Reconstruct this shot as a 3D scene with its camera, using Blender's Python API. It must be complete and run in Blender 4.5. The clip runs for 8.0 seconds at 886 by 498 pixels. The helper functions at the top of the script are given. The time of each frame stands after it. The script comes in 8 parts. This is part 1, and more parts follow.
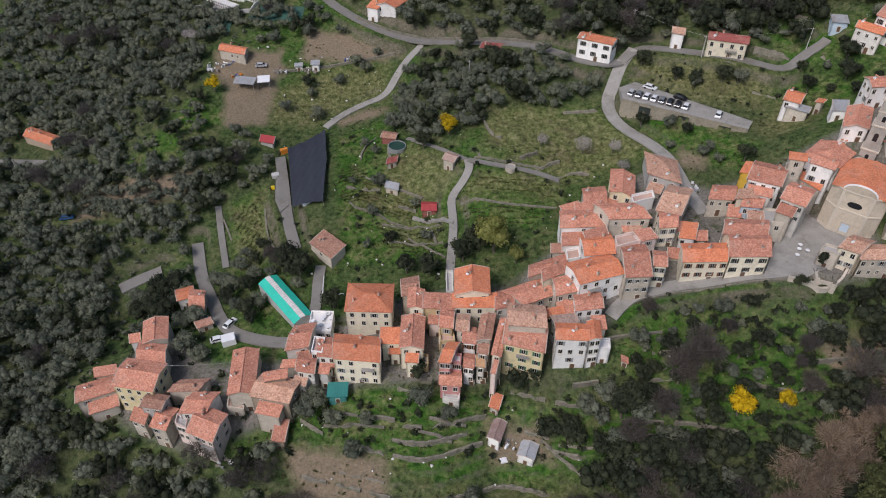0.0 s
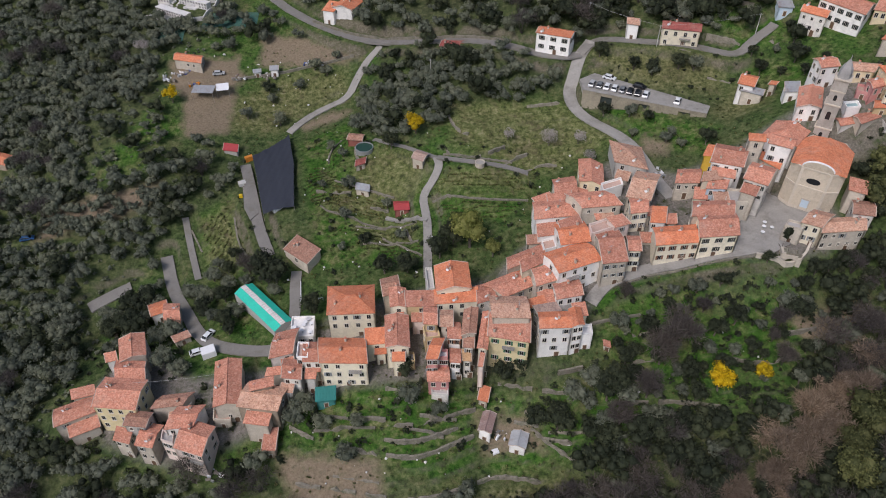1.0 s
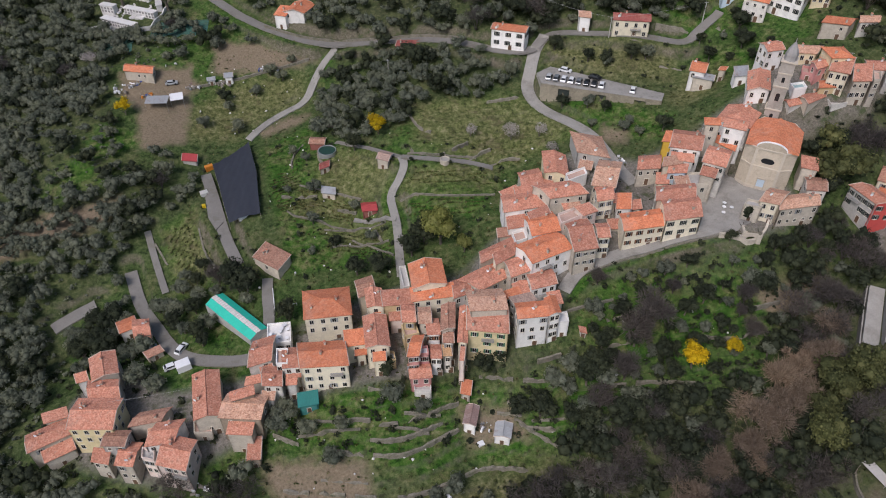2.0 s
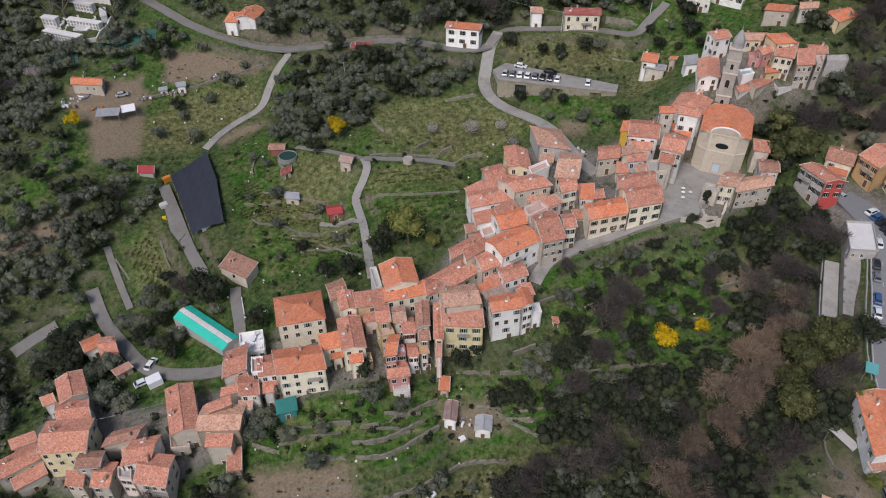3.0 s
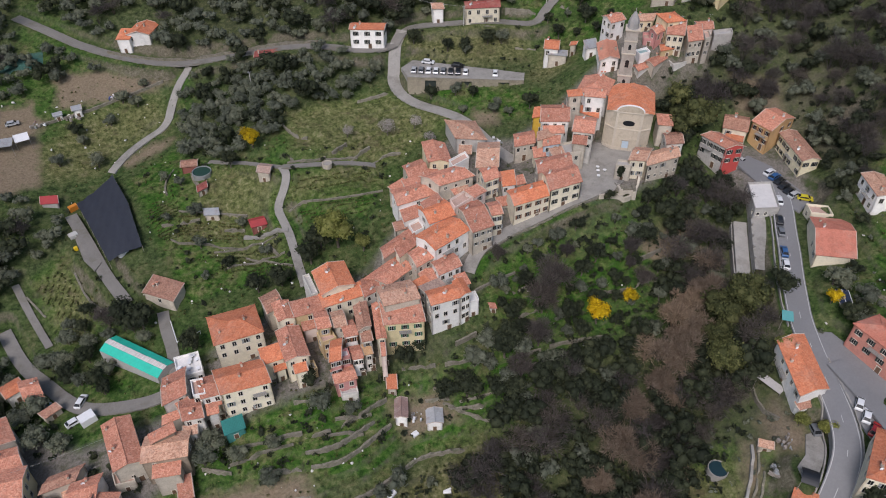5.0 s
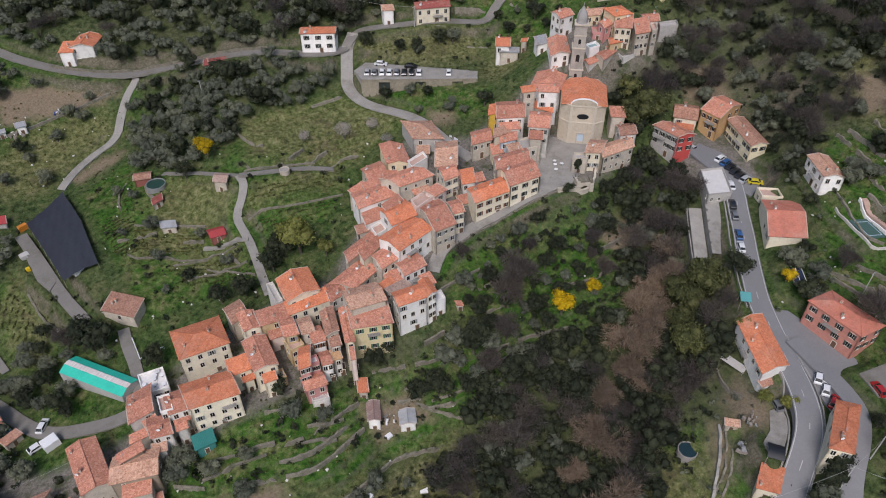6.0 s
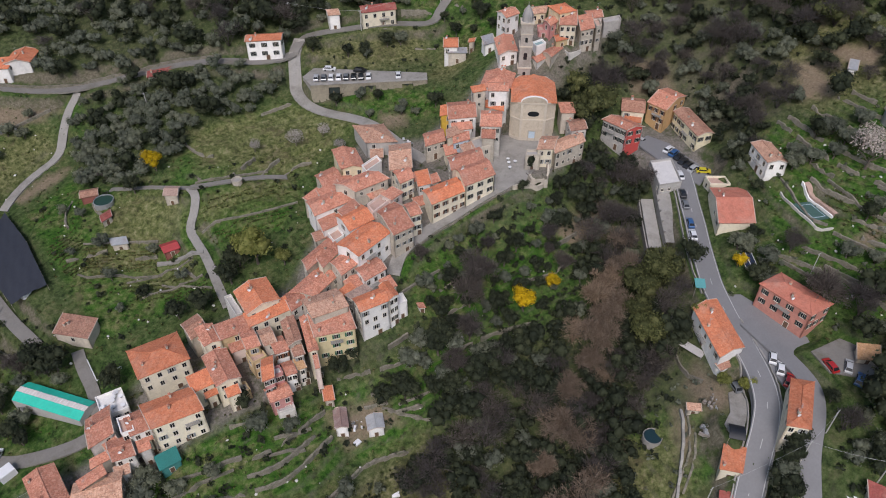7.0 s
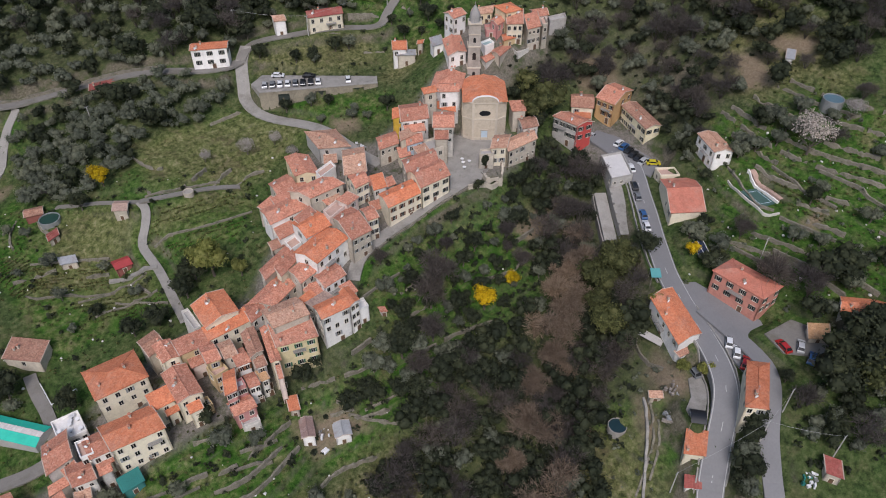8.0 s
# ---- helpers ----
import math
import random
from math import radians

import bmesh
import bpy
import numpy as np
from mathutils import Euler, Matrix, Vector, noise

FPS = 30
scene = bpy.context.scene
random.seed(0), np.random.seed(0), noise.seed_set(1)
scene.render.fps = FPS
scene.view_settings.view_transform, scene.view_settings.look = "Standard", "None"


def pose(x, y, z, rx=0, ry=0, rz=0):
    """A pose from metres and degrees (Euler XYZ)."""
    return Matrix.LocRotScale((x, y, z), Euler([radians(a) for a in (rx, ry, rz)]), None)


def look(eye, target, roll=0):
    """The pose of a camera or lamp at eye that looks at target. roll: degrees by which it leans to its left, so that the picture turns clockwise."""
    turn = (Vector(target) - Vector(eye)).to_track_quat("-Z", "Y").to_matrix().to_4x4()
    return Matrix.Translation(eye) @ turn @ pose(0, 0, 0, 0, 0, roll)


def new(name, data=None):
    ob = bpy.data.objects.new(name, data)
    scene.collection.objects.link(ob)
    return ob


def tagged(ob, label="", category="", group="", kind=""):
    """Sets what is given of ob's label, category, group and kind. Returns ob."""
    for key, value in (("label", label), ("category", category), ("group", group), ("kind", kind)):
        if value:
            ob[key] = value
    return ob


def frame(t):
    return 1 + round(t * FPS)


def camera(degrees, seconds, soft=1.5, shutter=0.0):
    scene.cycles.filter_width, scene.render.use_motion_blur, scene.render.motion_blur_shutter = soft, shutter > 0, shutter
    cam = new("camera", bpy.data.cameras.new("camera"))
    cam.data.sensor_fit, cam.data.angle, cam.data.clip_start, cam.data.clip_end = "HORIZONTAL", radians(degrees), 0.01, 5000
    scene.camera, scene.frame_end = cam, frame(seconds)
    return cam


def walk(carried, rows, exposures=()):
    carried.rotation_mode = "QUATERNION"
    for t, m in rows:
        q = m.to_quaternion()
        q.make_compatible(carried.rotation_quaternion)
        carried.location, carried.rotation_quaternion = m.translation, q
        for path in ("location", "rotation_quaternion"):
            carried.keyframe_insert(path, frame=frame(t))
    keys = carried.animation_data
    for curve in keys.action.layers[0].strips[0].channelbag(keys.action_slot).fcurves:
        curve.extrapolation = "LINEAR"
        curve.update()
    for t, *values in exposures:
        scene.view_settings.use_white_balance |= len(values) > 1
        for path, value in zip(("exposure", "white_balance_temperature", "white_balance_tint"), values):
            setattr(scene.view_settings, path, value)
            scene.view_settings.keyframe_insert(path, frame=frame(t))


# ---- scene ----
cam = camera(63.59, 8.0, 1.05)
# seconds, place, turn, tilt, lean
PATH = [
    (0, -0.00, 0.00, 130.00, -0.00, -41.94, -0.09),
    (0.5, -3.22, -0.64, 129.99, -2.42, -41.91, -0.17),
    (1, -6.23, -1.20, 130.01, -4.95, -41.87, -0.21),
    (1.5, -9.00, -1.67, 129.99, -7.50, -41.84, -0.23),
    (3, -15.54, -2.44, 129.65, -14.85, -41.63, -0.11),
    (3.5, -17.11, -2.53, 129.55, -17.21, -41.60, -0.08),
    (4, -18.50, -2.57, 129.47, -19.57, -41.58, -0.05),
    (4.5, -19.71, -2.54, 129.43, -21.92, -41.55, -0.02),
    (6, -22.07, -2.39, 129.31, -28.57, -41.42, -0.14),
    (6.5, -22.38, -2.28, 129.42, -30.84, -41.37, -0.13),
    (7, -22.53, -2.16, 129.52, -33.16, -41.32, -0.06),
    (7.5, -22.68, -2.07, 129.60, -35.47, -41.27, 0.05),
    (8, -22.88, -1.94, 129.65, -37.71, -41.20, 0.15),
]
walk(cam, [(t, pose(x, y, z, 90 + tilt, 0, turn) @ pose(0, 0, 0, 0, 0, lean)) for t, x, y, z, turn, tilt, lean in PATH])

# ---- light: a bright overcast day ----
world = bpy.data.worlds.new("sky")
scene.world = world
world.use_nodes = True
wn = world.node_tree
sky = wn.nodes.new("ShaderNodeTexSky")
sky.sky_type = "NISHITA"
sky.sun_disc = False
sky.sun_elevation, sky.sun_rotation = radians(50), radians(221)
sky.air_density, sky.dust_density, sky.ozone_density = 1.0, 2.5, 1.5
wn.links.new(sky.outputs[0], wn.nodes["Background"].inputs[0])
wn.nodes["Background"].inputs[1].default_value = 0.12
sun = new("sun", bpy.data.lights.new("sun", "SUN"))
sun.data.energy, sun.data.angle, sun.data.color = 2.28, radians(22), (1.0, 0.935, 0.98)
sun.matrix_world = look((-82, -94, 150), (0, 0, 0))
scene.view_settings.exposure = 0.0


# ---- materials ----
def material(name):
    m = bpy.data.materials.new(name)
    m.use_nodes = True
    nt = m.node_tree
    return m, nt, nt.nodes["Principled BSDF"]


def node(nt, kind, **values):
    n = nt.nodes.new(kind)
    for k, v in values.items():
        n.inputs[k].default_value = v
    return n


def noise_node(nt, scale, detail=4.0, rough=0.6, space="Object"):
    c = nt.nodes.new("ShaderNodeTexCoord")
    n = node(nt, "ShaderNodeTexNoise", Scale=scale, Detail=detail, Roughness=rough)
    nt.links.new(c.outputs[space], n.inputs["Vector"])
    return n


def ramp(nt, source, stops):
    r = nt.nodes.new("ShaderNodeValToRGB")
    while len(r.color_ramp.elements) < len(stops):
        r.color_ramp.elements.new(0.5)
    for e, (p, c) in zip(r.color_ramp.elements, stops):
        e.position, e.color = p, (*c, 1)
    nt.links.new(source, r.inputs[0])
    return r.outputs[0]


def blend(nt, factor, a, b, mode="MIX"):
    m = nt.nodes.new("ShaderNodeMix")
    m.data_type, m.blend_type = "RGBA", mode
    for value, socket in ((factor, m.inputs[0]), (a, m.inputs[6]), (b, m.inputs[7])):
        if isinstance(value, (int, float)):
            socket.default_value = value
        elif isinstance(value, tuple):
            socket.default_value = (*value, 1)
        else:
            nt.links.new(value, socket)
    return m.outputs[2]


def bump(nt, bsdf, height, strength, distance=0.05):
    b = node(nt, "ShaderNodeBump", Strength=strength, Distance=distance)
    nt.links.new(height, b.inputs["Height"])
    nt.links.new(b.outputs[0], bsdf.inputs["Normal"])


def shade(c, k):
    return tuple(min(1.0, max(0.0, v * k)) for v in c)


def surface(name, colour, rough=0.85, spread=0.22, coarse=0.35, fine=3.0, stain=None, metal=0.0, relief=0.25, per_object=0.12):
    """Paint, plaster, metal or concrete: grain and stains at two scales, and a small shift from thing to thing."""
    m, nt, bsdf = material(name)
    a, b = noise_node(nt, coarse, 5.0, 0.65), noise_node(nt, fine, 6.0, 0.7)
    base = ramp(nt, a.outputs[0], [(0.3, shade(colour, 1 - spread)), (0.7, shade(colour, 1 + spread * 0.6))])
    base = blend(nt, 0.5, base, ramp(nt, b.outputs[0], [(0.35, shade(colour, 1 - spread * 0.8)), (0.65, shade(colour, 1 + spread * 0.5))]))
    if stain:
        s = noise_node(nt, coarse * 0.6, 6.0, 0.75)
        base = blend(nt, ramp(nt, s.outputs[0], [(0.5, (0, 0, 0)), (0.68, (0.75, 0.75, 0.75))]), base, stain)
    if per_object:
        o = nt.nodes.new("ShaderNodeObjectInfo")
        base = blend(nt, 1.0, base, ramp(nt, o.outputs["Random"], [(0, (1 - per_object,) * 3), (1, (1 + per_object,) * 3)]), "MULTIPLY")
    nt.links.new(base, bsdf.inputs["Base Color"])
    bsdf.inputs["Roughness"].default_value, bsdf.inputs["Metallic"].default_value = rough, metal
    bump(nt, bsdf, b.outputs[0], relief)
    return m


def tiles(name, colours, moss=(0.12, 0.09, 0.06)):
    """Rows of clay tiles: single tiles of differing tone, weathered patches, and the rows' relief."""
    m, nt, bsdf = material(name)
    c = nt.nodes.new("ShaderNodeTexCoord")
    v = node(nt, "ShaderNodeTexVoronoi", Scale=3.4)
    nt.links.new(c.outputs["Object"], v.inputs["Vector"])
    sep = nt.nodes.new("ShaderNodeSeparateColor")
    nt.links.new(v.outputs["Color"], sep.inputs[0])
    n = len(colours) - 1
    mean = [sum(c[k] for c in colours) / (n + 1) for k in range(3)]
    colours = [tuple(m_ + (c[k] - m_) * 0.75 for k, m_ in enumerate(mean)) for c in colours]
    single = ramp(nt, sep.outputs[0], [(i / n, col) for i, col in enumerate(colours)])
    big = noise_node(nt, 0.45, 6.0, 0.7)
    patch = ramp(nt, big.outputs[0], [(0.33, (0.78, 0.785, 0.79)), (0.5, (1.0, 0.995, 0.99)), (0.68, (1.1, 1.11, 1.12))])
    base = blend(nt, 1.0, single, patch, "MULTIPLY")
    worn = noise_node(nt, 0.16, 6.0, 0.7)
    base = blend(nt, ramp(nt, worn.outputs[0], [(0.5, (0, 0, 0)), (0.66, (0.42, 0.42, 0.42))]), base, (0.52, 0.34, 0.265))
    dirt = noise_node(nt, 1.3, 7.0, 0.75)
    base = blend(nt, ramp(nt, dirt.outputs[0], [(0.52, (0, 0, 0)), (0.70, (0.55, 0.55, 0.55))]), base, moss)
    o = nt.nodes.new("ShaderNodeObjectInfo")
    base = blend(nt, 1.0, base, ramp(nt, o.outputs["Random"], [(0, (0.82, 0.8, 0.8)), (0.5, (1.0, 1.0, 1.0)), (1, (1.15, 1.12, 1.1))]), "MULTIPLY")
    nt.links.new(base, bsdf.inputs["Base Color"])
    bsdf.inputs["Roughness"].default_value = 0.85
    bump(nt, bsdf, dirt.outputs[0], 0.5, 0.06)
    return m


def foliage(name, colours, rough=0.7):
    m, nt, bsdf = material(name)
    g = nt.nodes.new("ShaderNodeNewGeometry")
    o = nt.nodes.new("ShaderNodeObjectInfo")
    at = nt.nodes.new("ShaderNodeAttribute")
    at.attribute_name = "tint"
    add = nt.nodes.new("ShaderNodeMath")
    nt.links.new(o.outputs["Random"], add.inputs[0])
    nt.links.new(at.outputs["Fac"], add.inputs[1])
    wrap = nt.nodes.new("ShaderNodeMath")
    wrap.operation = "FRACT"
    nt.links.new(add.outputs[0], wrap.inputs[0])
    n = len(colours) - 1
    leaf = ramp(nt, g.outputs["Random Per Island"], [(i / n, c) for i, c in enumerate(colours)])
    tree = ramp(nt, wrap.outputs[0], [(0, (0.8, 0.8, 0.8)), (0.5, (1, 1, 0.98)), (1, (1.25, 1.2, 1.1))])
    nt.links.new(blend(nt, 1.0, leaf, tree, "MULTIPLY"), bsdf.inputs["Base Color"])
    bsdf.inputs["Roughness"].default_value = rough
    bsdf.inputs["Specular IOR Level"].default_value = 0.2
    thin = nt.nodes.new("ShaderNodeBsdfTranslucent")
    nt.links.new(bsdf.inputs["Base Color"].links[0].from_socket, thin.inputs["Color"])
    mix = node(nt, "ShaderNodeMixShader", Fac=0.46)
    nt.links.new(bsdf.outputs[0], mix.inputs[1])
    nt.links.new(thin.outputs[0], mix.inputs[2])
    nt.links.new(mix.outputs[0], nt.nodes["Material Output"].inputs["Surface"])
    return m


def ground_material():
    m, nt, bsdf = material("hillside_ground")
    at = nt.nodes.new("ShaderNodeAttribute")
    at.attribute_name = "cover"
    sep = nt.nodes.new("ShaderNodeSeparateColor")
    nt.links.new(at.outputs["Color"], sep.inputs[0])
    fine, mid, big = noise_node(nt, 1.6, 8, 0.75), noise_node(nt, 0.22, 7, 0.7), noise_node(nt, 0.045, 6, 0.65)
    clump = noise_node(nt, 0.7, 8, 0.72)
    streak = noise_node(nt, 0.11, 7, 0.8)
    scrub = ramp(nt, clump.outputs[0], [(0.36, (0.022, 0.026, 0.015)), (0.5, (0.058, 0.062, 0.034)), (0.66, (0.125, 0.115, 0.072))])
    scrub = blend(nt, ramp(nt, mid.outputs[0], [(0.45, (0, 0, 0)), (0.66, (0.75, 0.75, 0.75))]), scrub, (0.052, 0.080, 0.025))
    lush = ramp(nt, clump.outputs[0], [(0.37, (0.013, 0.034, 0.008)), (0.47, (0.032, 0.084, 0.013)), (0.56, (0.052, 0.116, 0.019)), (0.67, (0.102, 0.146, 0.042))])
    dry = ramp(nt, clump.outputs[0], [(0.36, (0.046, 0.052, 0.021)), (0.47, (0.115, 0.118, 0.046)), (0.55, (0.180, 0.170, 0.080)), (0.66, (0.29, 0.26, 0.155))])
    grass = blend(nt, ramp(nt, mid.outputs[0], [(0.44, (0, 0, 0)), (0.62, (0.8, 0.8, 0.8))]), lush, dry)
    grass = blend(nt, ramp(nt, big.outputs[0], [(0.44, (0, 0, 0)), (0.6, (0.7, 0.7, 0.7))]), grass, lush)
    grass = blend(nt, ramp(nt, streak.outputs[0], [(0.56, (0, 0, 0)), (0.7, (0.7, 0.7, 0.7))]), grass, (0.024, 0.034, 0.014))
    dry = blend(nt, ramp(nt, streak.outputs[0], [(0.5, (0, 0, 0)), (0.68, (0.8, 0.8, 0.8))]), dry, (0.072, 0.060, 0.034))
    earth = ramp(nt, fine.outputs[0], [(0.25, (0.10, 0.074, 0.052)), (0.5, (0.21, 0.162, 0.115)), (0.8, (0.33, 0.27, 0.20))])
    col = blend(nt, sep.outputs[0], scrub, grass)
    col = blend(nt, sep.outputs[2], col, dry)
    ragged = nt.nodes.new("ShaderNodeMath")
    ragged.operation = "MULTIPLY_ADD"
    nt.links.new(mid.outputs[0], ragged.inputs[0])
    ragged.inputs[1].default_value = 1.5
    nt.links.new(sep.outputs[1], ragged.inputs[2])
    half = nt.nodes.new("ShaderNodeMath")
    half.operation = "MULTIPLY"
    half.inputs[1].default_value = 0.5
    nt.links.new(ragged.outputs[0], half.inputs[0])
    col = blend(nt, ramp(nt, half.outputs[0], [(0.42, (0, 0, 0)), (0.78, (0.92, 0.92, 0.92))]), col, earth)
    paved = ramp(nt, fine.outputs[0], [(0.3, (0.085, 0.077, 0.065)), (0.5, (0.175, 0.16, 0.14)), (0.75, (0.29, 0.27, 0.245))])
    paved = blend(nt, ramp(nt, mid.outputs[0], [(0.5, (0, 0, 0)), (0.62, (0.8, 0.8, 0.8))]), paved, scrub)
    col = blend(nt, at.outputs["Alpha"], col, paved)
    geo = nt.nodes.new("ShaderNodeNewGeometry")
    nz = nt.nodes.new("ShaderNodeSeparateXYZ")
    nt.links.new(geo.outputs["Normal"], nz.inputs[0])
    steep = ramp(nt, nz.outputs[2], [(0.70, (0.9, 0.9, 0.9)), (0.87, (0, 0, 0))])
    stone = ramp(nt, fine.outputs[0], [(0.3, (0.06, 0.055, 0.04)), (0.55, (0.16, 0.14, 0.105)), (0.75, (0.27, 0.245, 0.2))])
    col = blend(nt, steep, col, blend(nt, ramp(nt, mid.outputs[0], [(0.45, (0, 0, 0)), (0.6, (1, 1, 1))]), stone, scrub))
    nt.links.new(col, bsdf.inputs["Base Color"])
    bsdf.inputs["Roughness"].default_value = 0.95
    bsdf.inputs["Specular IOR Level"].default_value = 0.08
    bump(nt, bsdf, fine.outputs[0], 0.8, 0.3)
    return m


GROUND = ground_material()
ASPHALT = surface("worn_asphalt", (0.20, 0.20, 0.205), 0.85, 0.16, 0.12, 2.0, per_object=0.03)
CONCRETE = surface("weathered_concrete", (0.30, 0.285, 0.26), 0.9, 0.25, 0.3, 2.5, stain=(0.15, 0.14, 0.12), per_object=0.08)
LANE = surface("pale_lane_concrete", (0.21, 0.198, 0.18), 0.9, 0.22, 0.25, 2.5, stain=(0.13, 0.12, 0.09), per_object=0.05)
SAND = surface("bare_sandy_earth", (0.30, 0.235, 0.17), 0.95, 0.3, 0.3, 2.0, per_object=0.02)
LINE = surface("road_paint", (0.45, 0.45, 0.44), 0.7, 0.2, per_object=0)
PLASTER = {
    "cream": (0.76, 0.69, 0.54), "creamyellow": (0.72, 0.61, 0.41), "yellow": (0.74, 0.63, 0.38), "paleyellow": (0.76, 0.69, 0.49), "ochre": (0.58, 0.44, 0.25),
    "brightyellow": (0.66, 0.43, 0.06), "white": (0.82, 0.80, 0.77), "whitegrey": (0.66, 0.63, 0.58), "grey": (0.40, 0.38, 0.355), "pink": (0.58, 0.28, 0.26),
    "pinkish": (0.70, 0.58, 0.52), "salmon": (0.58, 0.26, 0.20), "red": (0.47, 0.07, 0.06), "orange": (0.60, 0.38, 0.18), "lightblue": (0.47, 0.57, 0.66),
    "stone": (0.52, 0.465, 0.385), "brownstone": (0.35, 0.28, 0.21), "concrete": (0.40, 0.385, 0.36), "redwood": (0.28, 0.10, 0.08), "tealwall": (0.05, 0.22, 0.20),
}
ROUGH_WALLS = ("stone", "brownstone", "grey", "whitegrey", "concrete")
WALL = {k: surface(k + "_wall", c, 0.9, 0.3 if k in ROUGH_WALLS else 0.16, 0.5, 2.2 if k in ROUGH_WALLS else 3.0,
                   stain=shade(c, 0.66), relief=0.5 if k in ROUGH_WALLS else 0.2) for k, c in PLASTER.items()}
TILE = {
    "terra": tiles("weathered_terracotta_tiles", [(0.33, 0.125, 0.080), (0.46, 0.190, 0.122), (0.53, 0.232, 0.155), (0.62, 0.335, 0.24)]),
    "orange": tiles("newer_orange_tiles", [(0.42, 0.125, 0.058), (0.54, 0.178, 0.086), (0.59, 0.205, 0.102), (0.63, 0.27, 0.15)], (0.33, 0.13, 0.08)),
    "faded": tiles("faded_mixed_tiles", [(0.30, 0.14, 0.09), (0.48, 0.27, 0.18), (0.55, 0.33, 0.23), (0.62, 0.42, 0.31)]),
    "brown": tiles("old_brown_tiles", [(0.20, 0.10, 0.07), (0.32, 0.16, 0.11), (0.38, 0.20, 0.14), (0.45, 0.27, 0.19)]),
    "salmontile": tiles("even_salmon_tiles", [(0.44, 0.15, 0.10), (0.49, 0.175, 0.12), (0.52, 0.19, 0.13), (0.54, 0.21, 0.145)], (0.36, 0.13, 0.09)),
    "darkred": tiles("dark_red_tiles", [(0.25, 0.06, 0.05), (0.31, 0.08, 0.065), (0.36, 0.11, 0.09)]),
    "ochretile": tiles("ochre_tiles", [(0.35, 0.20, 0.10), (0.45, 0.27, 0.14), (0.50, 0.32, 0.18)]),
    "greytile": tiles("grey_stained_tiles", [(0.25, 0.17, 0.14), (0.33, 0.24, 0.20), (0.42, 0.30, 0.25)]),
    "metal": surface("dull_sheet_metal", (0.42, 0.43, 0.44), 0.55, 0.3, 0.6, 3, stain=(0.25, 0.16, 0.11), metal=0.3),
    "rust": surface("rusty_sheet_metal", (0.27, 0.18, 0.16), 0.7, 0.35, 0.6, 3, stain=(0.42, 0.38, 0.37), metal=0.2),
    "redmetal": surface("red_sheet_metal", (0.42, 0.06, 0.06), 0.5, 0.25, 0.6, 3),
    "teal": surface("teal_tarpaulin", (0.02, 0.17, 0.15), 0.6, 0.25),
    "deck": surface("grey_roof_deck", (0.42, 0.40, 0.38), 0.9, 0.25, 0.4, 2.5, stain=(0.26, 0.24, 0.22)),
    "deckpink": surface("terracotta_roof_deck", (0.48, 0.33, 0.27), 0.9, 0.25, 0.5, 2.5, stain=(0.3, 0.2, 0.16)),
    "white": surface("white_roof_deck", (0.70, 0.68, 0.66), 0.8, 0.2),
    "tealroof": surface("pale_teal_roof_deck", (0.30, 0.42, 0.42), 0.8, 0.2),
    "stonetop": surface("mossy_stone_top", (0.24, 0.22, 0.17), 0.95, 0.35),
}
SHUTTER = {"green": surface("green_shutter_paint", (0.04, 0.12, 0.07), 0.6), "dark": surface("dark_shutter_paint", (0.035, 0.045, 0.04), 0.6),
           "brown": surface("brown_shutter_paint", (0.16, 0.07, 0.035), 0.6), "grey": surface("grey_shutter_paint", (0.25, 0.26, 0.26), 0.6)}
FRAME = surface("pale_window_surround", (0.62, 0.58, 0.50), 0.8)
VERGE = surface("pale_verge_mortar", (0.52, 0.43, 0.36), 0.9, 0.3)
DOOR = surface("brown_door_wood", (0.13, 0.075, 0.045), 0.6)
BARK = surface("grey_bark", (0.12, 0.10, 0.08), 0.95, 0.3, 1.0, 5.0)
METAL = surface("grey_painted_metal", (0.35, 0.36, 0.36), 0.5, 0.15, metal=0.4)
POLE = surface("pale_pole_concrete", (0.42, 0.41, 0.39), 0.8)
TYRE = surface("tyre_rubber", (0.02, 0.02, 0.02), 0.9, 0.1)
TIMBER = surface("grey_weathered_timber", (0.26, 0.23, 0.20), 0.9, 0.3)
NET = surface("dark_blue_shade_net", (0.022, 0.026, 0.038), 0.8, 0.25, 0.15, 1.0, per_object=0)
MEMBRANE = surface("turquoise_tunnel_sheet", (0.03, 0.50, 0.37), 0.5, 0.2, 0.4, 2.0, per_object=0)
GREYSHEET = surface("grey_ribbed_sheet", (0.46, 0.45, 0.43), 0.7, 0.25, 0.4, 3.0)
WHITE = surface("white_sheeting", (0.75, 0.75, 0.76), 0.6, 0.12)
COURT = surface("green_blue_court", (0.055, 0.115, 0.10), 0.8, 0.25, 0.3, 2.0, per_object=0)
GREENMESH = surface("green_ground_net", (0.035, 0.105, 0.085), 0.9, 0.6, 0.3, 2.0, stain=(0.05, 0.07, 0.03))
MARBLE = surface("pale_tomb_stone", (0.62, 0.60, 0.58), 0.6, 0.25)
YELLOWPAINT = surface("yellow_paint", (0.65, 0.45, 0.02), 0.5)
ORANGEPAINT = surface("orange_paint", (0.60, 0.22, 0.03), 0.5)
BLUEPAINT = surface("blue_tarpaulin", (0.03, 0.07, 0.30), 0.6)
POOLWATER, _nt, _b = material("dark_green_water")
_b.inputs["Base Color"].default_value, _b.inputs["Roughness"].default_value = (0.018, 0.05, 0.032, 1), 0.35
GLASS, _nt, _b = material("dark_window_glass")
